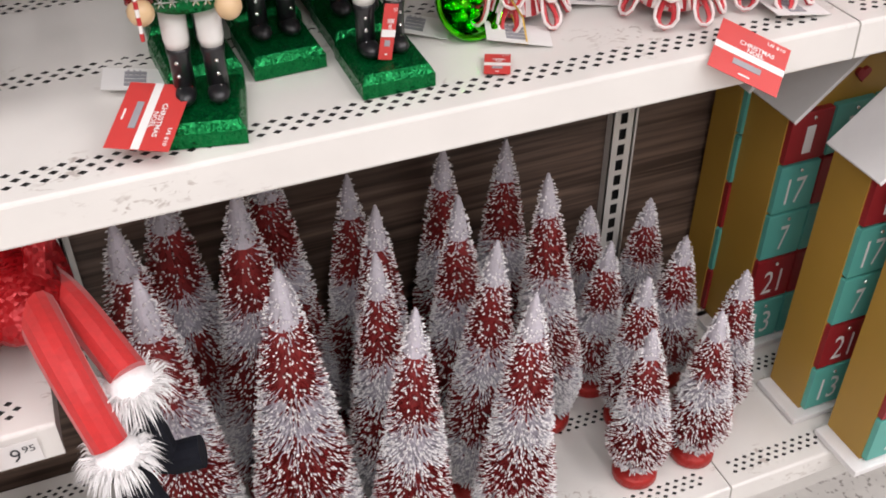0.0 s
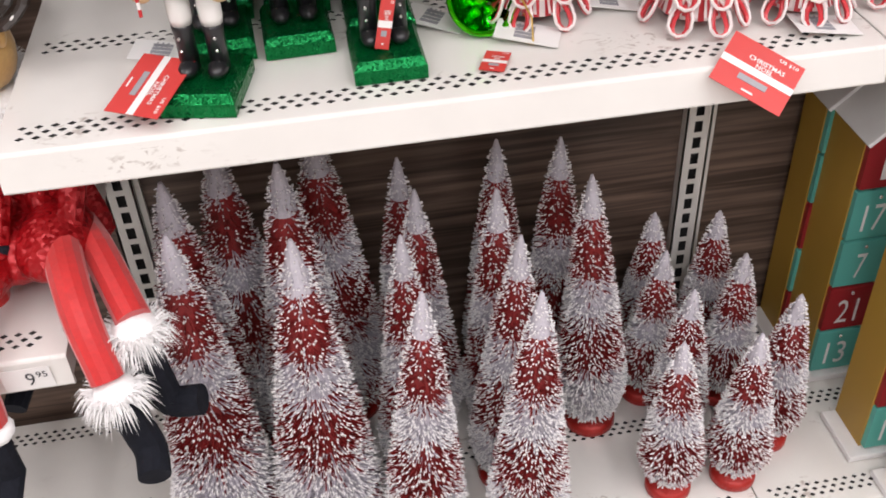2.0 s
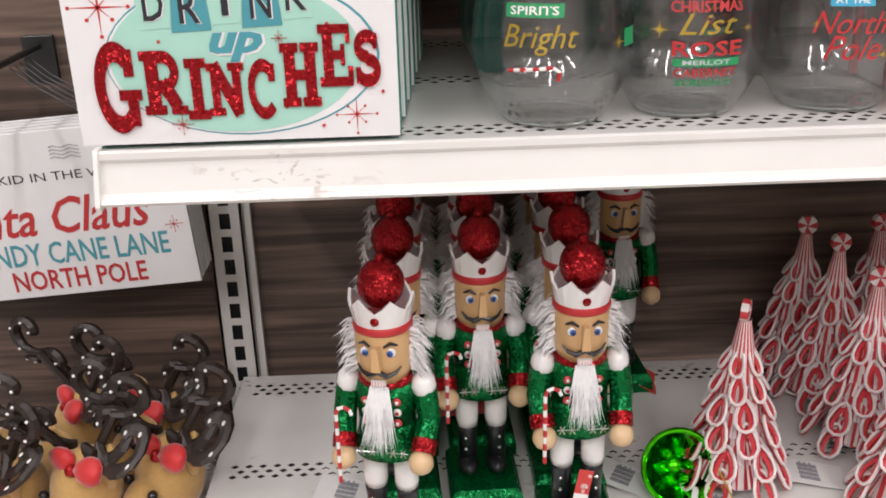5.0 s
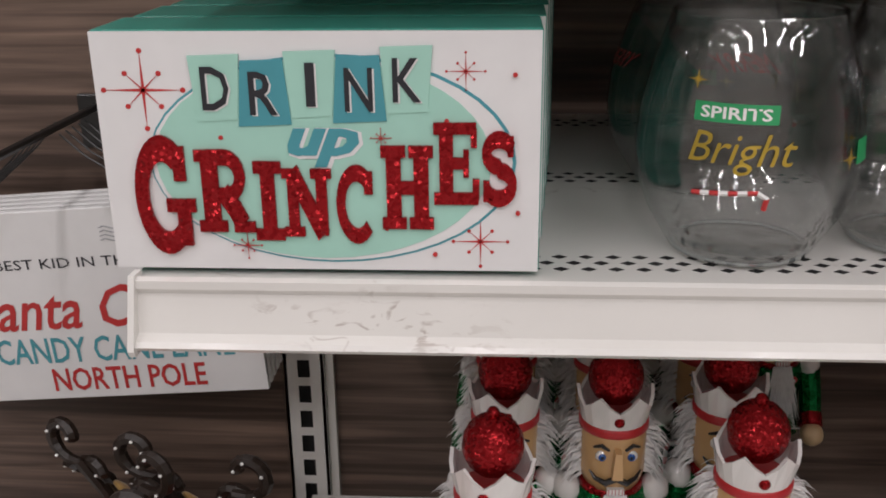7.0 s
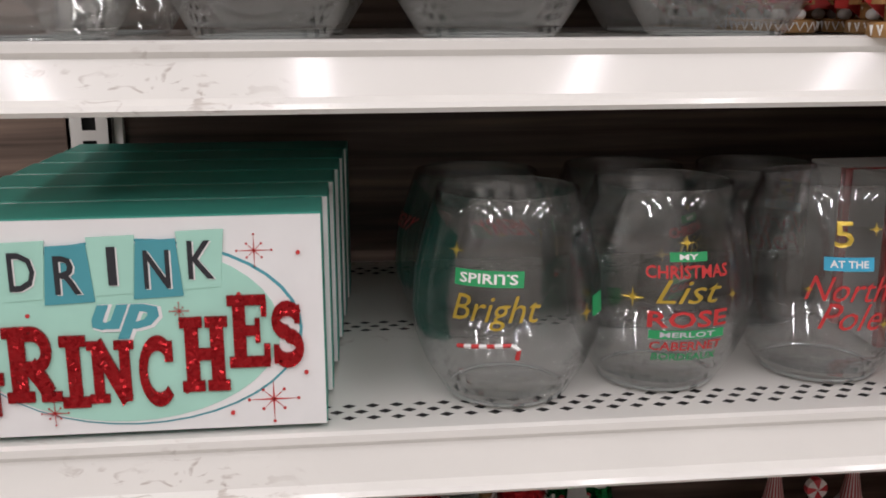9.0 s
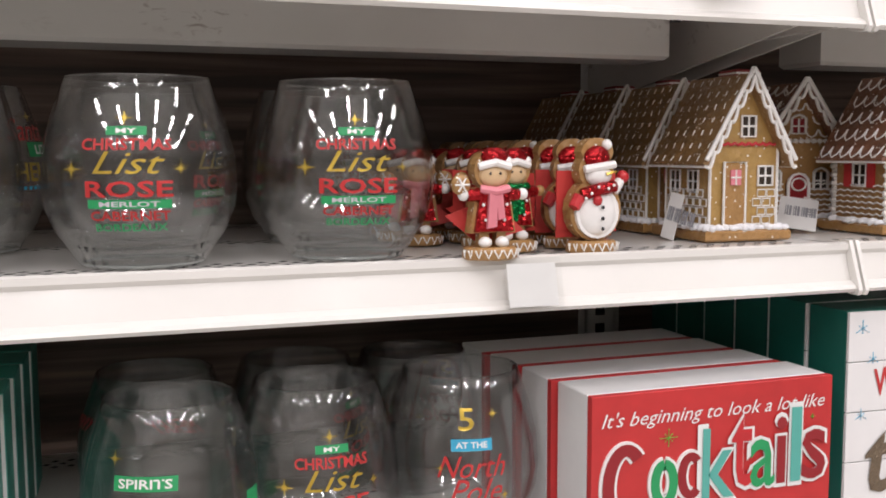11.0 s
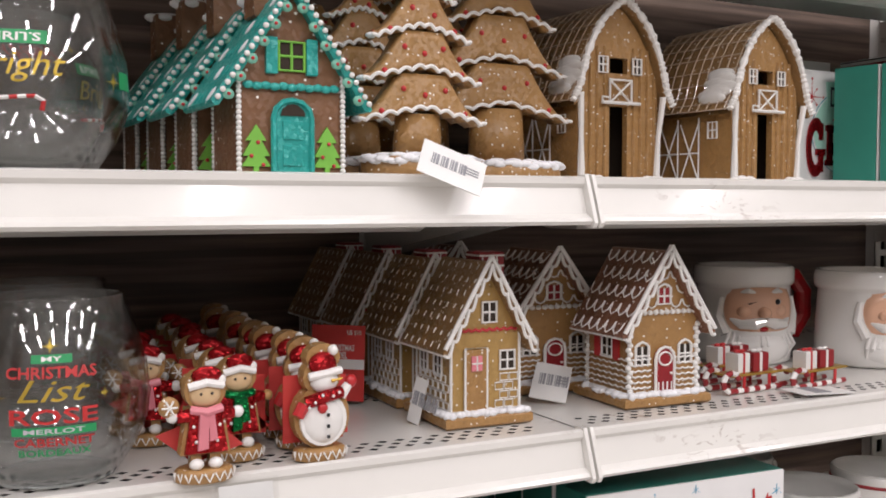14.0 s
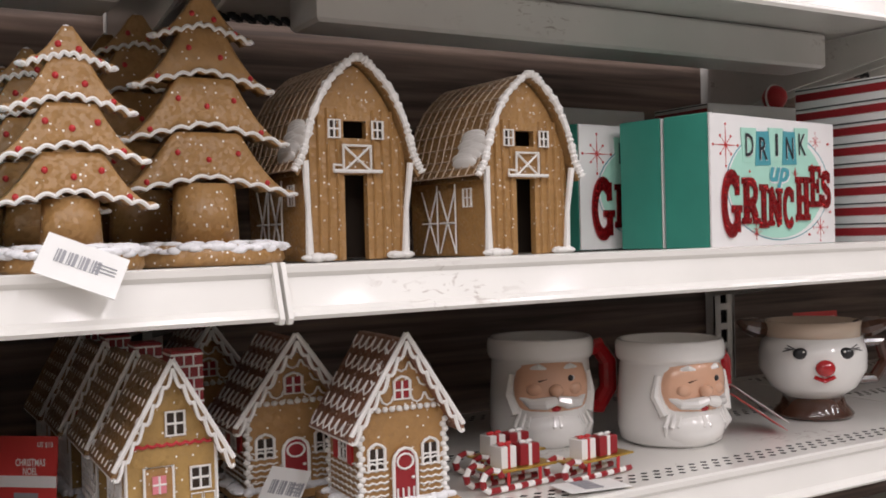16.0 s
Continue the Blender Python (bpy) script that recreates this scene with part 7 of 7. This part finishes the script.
def santa_mug():
    r = root("santa_mug", pose(0, 0, 0), "glazed white ceramic face mug with rosy face, moustache and red handle", "mug", "face mugs")
    b = Shape()
    prof = [(0.043, 0.0), (0.0468, 0.003), (0.0492, 0.016), (0.0485, 0.045), (0.0462, 0.078), (0.0462, 0.081), (0.049, 0.0825), (0.0502, 0.0865), (0.0502, 0.096), (0.049, 0.1005), (0.0468, 0.102), (0.0445, 0.1), (0.04, 0.04), (0.02, 0.01), (0.001, 0.008)]
    b.lathe(prof, "gloss_white", 36, wobble=0.004)
    b.make("cup", r, "white glazed cup with fluffy rim")
    f = Shape()
    nu, nv, vs = 16, 8, []
    for j in range(nv + 1):
        for i in range(nu + 1):
            u, v = 2 * i / nu - 1, 2 * j / nv - 1
            e = max(0.0, 1 - u * u) ** 0.5 * max(0.0, 1 - v * v) ** 0.5
            th = u * 0.86 * (1 - 0.18 * v * v)
            q = 0.0462 + 0.0036 * min(1.0, e * 2.2)
            vs.append((q * math.sin(th), -q * math.cos(th), 0.056 + 0.025 * v * (1 - 0.12 * u * u)))
    f.add(vs, [(j * (nu + 1) + i, j * (nu + 1) + i + 1, (j + 1) * (nu + 1) + i + 1, (j + 1) * (nu + 1) + i) for j in range(nv) for i in range(nu)], "face", True)
    f.ball((0, -0.0505, 0.055), (0.0068, 0.007, 0.0062), "face", 12, 8)
    f.ball((-0.017, -0.043, 0.056), (0.009, 0.006, 0.007), "face", 10, 7).ball((0.017, -0.043, 0.056), (0.009, 0.006, 0.007), "face", 10, 7)
    f.make("face", r, "rosy flesh-coloured face")
    br = Shape()
    for sx in (-1, 1):
        br.tube([(sx * 0.006, -0.047, 0.074), (sx * 0.015, -0.046, 0.0775), (sx * 0.024, -0.04, 0.074)], [0.0018, 0.003, 0.0014], "gloss_white", 8)
    br.make("eyebrow", r)
    ey = Shape().ball((0.0145, -0.0458, 0.066), (0.0045, 0.0026, 0.0036), "gloss_white", 9, 6).ball((0.0145, -0.0478, 0.066), (0.0028, 0.0018, 0.003), "black", 9, 6)
    ey.tube([(-0.021, -0.0425, 0.0655), (-0.0145, -0.0475, 0.064), (-0.008, -0.0485, 0.066)], 0.0008, "brown_glaze", 5)
    ey.make("eye", r, "one open eye, one winking")
    rng = random.Random(8)
    mo = Shape()
    for sx in (-1, 1):
        mo.tube([(0, -0.053, 0.0465), (sx * 0.01, -0.052, 0.044), (sx * 0.022, -0.045, 0.043), (sx * 0.03, -0.037, 0.0485)], [0.0042, 0.006, 0.005, 0.002], "gloss_white", 10)
    mo.make("moustache", r)
    Shape().ball((0, -0.0475, 0.038), (0.0055, 0.004, 0.0032), "red_glaze", 10, 6).make("lip", r, "red lower lip")
    be = Shape()
    be.ball((0, -0.024, 0.018), (0.037, 0.03, 0.024), "gloss_white", 20, 10)
    for sx in (-1, 1):
        for i in range(7):
            x = sx * (0.003 + 0.0055 * i)
            be.tube([(x * 0.8, -0.05 + abs(x) * 0.35, 0.03 + abs(x) * 0.25), (x, -0.0535 + abs(x) * 0.4, 0.022), (x * 0.85, -0.047 + abs(x) * 0.4, 0.006)], [0.0012, 0.0022, 0.0008], "gloss_white", 7)
        be.tube([(sx * 0.036, -0.03, 0.07), (sx * 0.039, -0.029, 0.05), (sx * 0.034, -0.036, 0.032)], [0.003, 0.0045, 0.005], "gloss_white", 8)
    be.make("beard", r, "white sculpted beard")
    Shape().tube([(0.045, 0.006, 0.085), (0.06, 0.01, 0.088), (0.071, 0.012, 0.072), (0.071, 0.012, 0.045), (0.06, 0.01, 0.028), (0.044, 0.006, 0.03)], [0.008, 0.009, 0.009, 0.009, 0.009, 0.008], "red_glaze", 12).make("handle", r, "red glazed handle")
    return r


spread(santa_mug(), [(1.084, -0.18, -20), (1.181, -0.251, -6)], S4, (1.0, 1.0, 0.96))


def deer_mug():
    r = root("reindeer_mug", pose(1.377, -0.252, S4 + 0.001, 0, 0, -38) @ Matrix.Diagonal((1.08, 1.08, 0.98, 1)), "glazed ceramic reindeer face mug with red nose and brown ears", "mug")
    Shape().lathe([(0.036, 0), (0.037, 0.004), (0.03, 0.012), (0.027, 0.022)], "brown_glaze", 28).make("foot", r, "dark brown foot")
    Shape().lathe([(0.027, 0.021), (0.04, 0.032), (0.049, 0.05), (0.049, 0.068), (0.045, 0.084)], "gloss_white", 32).make("cup", r)
    Shape().lathe([(0.0448, 0.083), (0.044, 0.094), (0.045, 0.1), (0.042, 0.1), (0.04, 0.05), (0.001, 0.03)], "tan_glaze", 32).make("rim", r, "tan shaded rim")
    for sx in (-1, 1):
        Shape().tube([(sx * 0.04, 0, 0.09), (sx * 0.052, -0.004, 0.093), (sx * 0.062, -0.006, 0.096), (sx * 0.07, -0.007, 0.1)], [0.009, 0.011, 0.008, 0.002], "brown_glaze", 10).make("ear", r, "brown pointed ear")
        e = Shape().ball((sx * 0.02, -0.0435, 0.07), (0.007, 0.004, 0.006), "black", 12, 7).ball((sx * 0.018, -0.0475, 0.072), 0.0012, "gloss_white", 6, 4)
        for k in range(3):
            e.tube([(sx * (0.024 + 0.002 * k), -0.042, 0.074), (sx * (0.031 + 0.002 * k), -0.039, 0.078 - 0.003 * k)], 0.0006, "black", 4)
        e.make("eye", r)
    Shape().ball((0, -0.051, 0.056), (0.009, 0.006, 0.0085), "red_glaze", 12, 8).make("nose", r, "red nose")
    Shape().tube([(-0.009, -0.0465, 0.047), (0, -0.047, 0.0425), (0.009, -0.0465, 0.047)], 0.0024, "red_glaze", 7).make("mouth", r)
    Shape().tube([(0.046, 0.01, 0.075), (0.066, 0.016, 0.075), (0.072, 0.018, 0.055), (0.06, 0.014, 0.036), (0.042, 0.008, 0.036)], 0.006, "brown_glaze", 10).make("handle", r, "brown handle")


deer_mug()


def sled():
    r = root("sled_ornament", pose(0, 0, 0), "gold sled ornament on striped candy cane runners carrying red presents", "ornament", "sled ornaments")
    for y in (-0.011, 0.011):
        pts = [(-0.026 + 0.0085 * math.cos(a), y, 0.0105 + 0.0085 * math.sin(a)) for a in (0.2, 0.9, 1.6, 2.3, 3.0, 3.7, 4.4)] + [(-0.02 + 0.006 * i, y, 0.0024) for i in range(9)]
        Shape().tube(pts, 0.0026, "drawer_red", 7, None, False, ("drawer_red", "gloss_white")).make("runner", r, "red and white candy cane runner")
    Shape().box((0.003, 0, 0.0155), (0.056, 0.024, 0.002), "gold", bevel=0.0006).make("deck", r, "gold deck")
    for x in (-0.012, 0.016):
        for y in (-0.011, 0.011):
            Shape().tube([(x, y, 0.003), (x, y, 0.015)], 0.0014, "red", 6).make("strut", r)
    for x, k, w, h in ((-0.009, "gloss_white", 0.013, 0.018), (0.01, "drawer_red", 0.017, 0.017)):
        p = Shape().box((x, 0, 0.0166 + h / 2), (w, 0.015, h), k, bevel=0.0008).make("present", r)
        o = "red" if k == "gloss_white" else "gloss_white"
        Shape().box((x, 0, 0.0168 + h / 2), (w * 0.16, 0.0156, h + 0.0006), o).make("ribbon", p)
        bw = Shape()
        for sx in (-1, 1):
            bw.ball((x + sx * 0.003, -0.002, 0.018 + h), (0.0032, 0.002, 0.0018), o, 8, 5)
        bw.make("bow", p)
    return r


spread(sled(), [(0.963, -0.309, 4), (1.033, -0.318, 8), (0.985, -0.262, 6)], S4, (1.1, 0.95, 0.95))

# ---- striped boxes, low mugs, tags and price holders ----


def striped_box(m, w, h, d):
    r = root("gift_box", m, "white gift box with red and dark stripes standing on the shelf", "box", "striped boxes")
    Shape().box((w / 2, d / 2, h / 2), (w, d, h), "white", bevel=0.001).make("carton", r)
    n = int(h / 0.0185)
    for i in range(n):
        z = (i + 0.5) * h / n
        s = Shape()
        s.box((-0.0004, d / 2, z), (0.0008, d - 0.002, 0.0075), "drawer_red").box((-0.0004, d / 2, z + 0.0075), (0.0008, d - 0.002, 0.0012), "print_black")
        s.make("stripe", r)
    Shape().prism([(0.006, 0.006), (w - 0.006, 0.006), (w - 0.006, h - 0.006), (0.006, h - 0.006)], -0.0008, 0, "paper").make("front_label", r)
    return r


striped_box(pose(1.36, -0.365, S5 + 0.001, 0, 0, 2), 0.085, 0.155, 0.11)
striped_box(pose(1.3, -0.19, S5 + 0.001), 0.15, 0.148, 0.08)
striped_box(pose(1.12, -0.11, S5 + 0.001, 0, 0, 2), 0.17, 0.148, 0.07)
tagged(Shape().ball((0, 0, 0.014), 0.014, "red", 16, 10).tube([(0.0142 * math.cos(a), 0, 0.014 + 0.0142 * math.sin(a)) for a in [2 * math.pi * i / 20 for i in range(20)]], 0.0012, "gloss_white", 5, None, True).make("ball_ornament", at=pose(1.43, -0.165, S5 + 0.1495)),
       "red and white striped ball lying on a box", "ornament")


def plain_mug(m):
    r = root("mug", m, "plain glazed cream ceramic mug standing on the shelf", "mug", "cream mugs")
    Shape().lathe([(0.036, 0), (0.04, 0.003), (0.044, 0.03), (0.045, 0.085), (0.046, 0.095), (0.0435, 0.097), (0.042, 0.09), (0.04, 0.02), (0.001, 0.01)], "gloss_white", 30).make("cup", r)
    Shape().tube([(0.0449 * math.cos(2 * math.pi * i / 30), 0.0449 * math.sin(2 * math.pi * i / 30), 0.086) for i in range(30)], 0.0018, "drawer_red", 6, None, True).make("band", r, "dark red band")
    Shape().tube([(0.044, 0, 0.08), (0.064, 0, 0.078), (0.07, 0, 0.055), (0.06, 0, 0.03), (0.043, 0, 0.025)], 0.005, "gloss_white", 10).make("handle", r)
    return r


for x, y in ((1.06, -0.29), (1.17, -0.28), (1.075, -0.17), (1.29, -0.28)):
    plain_mug(pose(x, y, S3 + 0.001))


def price_holder(x, y, z):
    r = root("price_holder", pose(x, y, z, -14, 0, 0), "clear plastic price ticket holder clipped to the shelf edge", "price ticket", "price holders")
    Shape().box((0, 0, 0), (0.032, 0.0008, 0.026), "paper").make("ticket", r)
    Shape().add([(-0.019, -0.002, -0.016), (0.019, -0.002, -0.016), (0.019, -0.002, 0.016), (-0.019, -0.002, 0.016)], [(0, 1, 2, 3)], "glass").make("sleeve", r, "clear plastic sleeve")
    return r


price_holder(0.5, -0.39, S4 - 0.014)
ticket_9 = root("price_ticket", pose(-0.04, -0.377, LEFT_SHELF - 0.019, 5, 0, 0), "white shelf edge ticket with handwritten price", "price ticket")
Shape().box((0, 0, 0), (0.045, 0.0006, 0.028), "paper").make("card", ticket_9)
nine = Shape()
write(nine, "9", 0.003, -0.0008, 0, 0.008, 0.017, "print_black")
write(nine, "95", 0.014, -0.0008, 0.005, 0.01, 0.008, "print_black")
nine.make("printing", ticket_9)

swing_tag(pose(0.634, -0.39, S5 + 0.006, 58, 22, -14), 0.044, 0.026, True)
swing_tag(pose(0.79, -0.268, S4 + 0.015, 30, 8, -38), 0.03, 0.045, True)
swing_tag(pose(0.628, -0.205, S4 + 0.034, 84, 0, -40), 0.045, 0.06)
swing_tag(pose(0.653, -0.3, S4 + 0.018, 84, 12, -70), 0.012, 0.034, True)
swing_tag(pose(1.005, -0.35, S4 + 0.003, 2, 0, 86), 0.03, 0.055, True)
swing_tag(pose(1.265, -0.275, S4 + 0.022, 35, 0, 60), 0.04, 0.06)
swing_tag(pose(1.272, -0.271, S4 + 0.028, 35, 0, 60), 0.04, 0.06, True)
swing_tag(pose(1.45, -0.2, S4 + 0.06, 86, 0, -10), 0.06, 0.08)
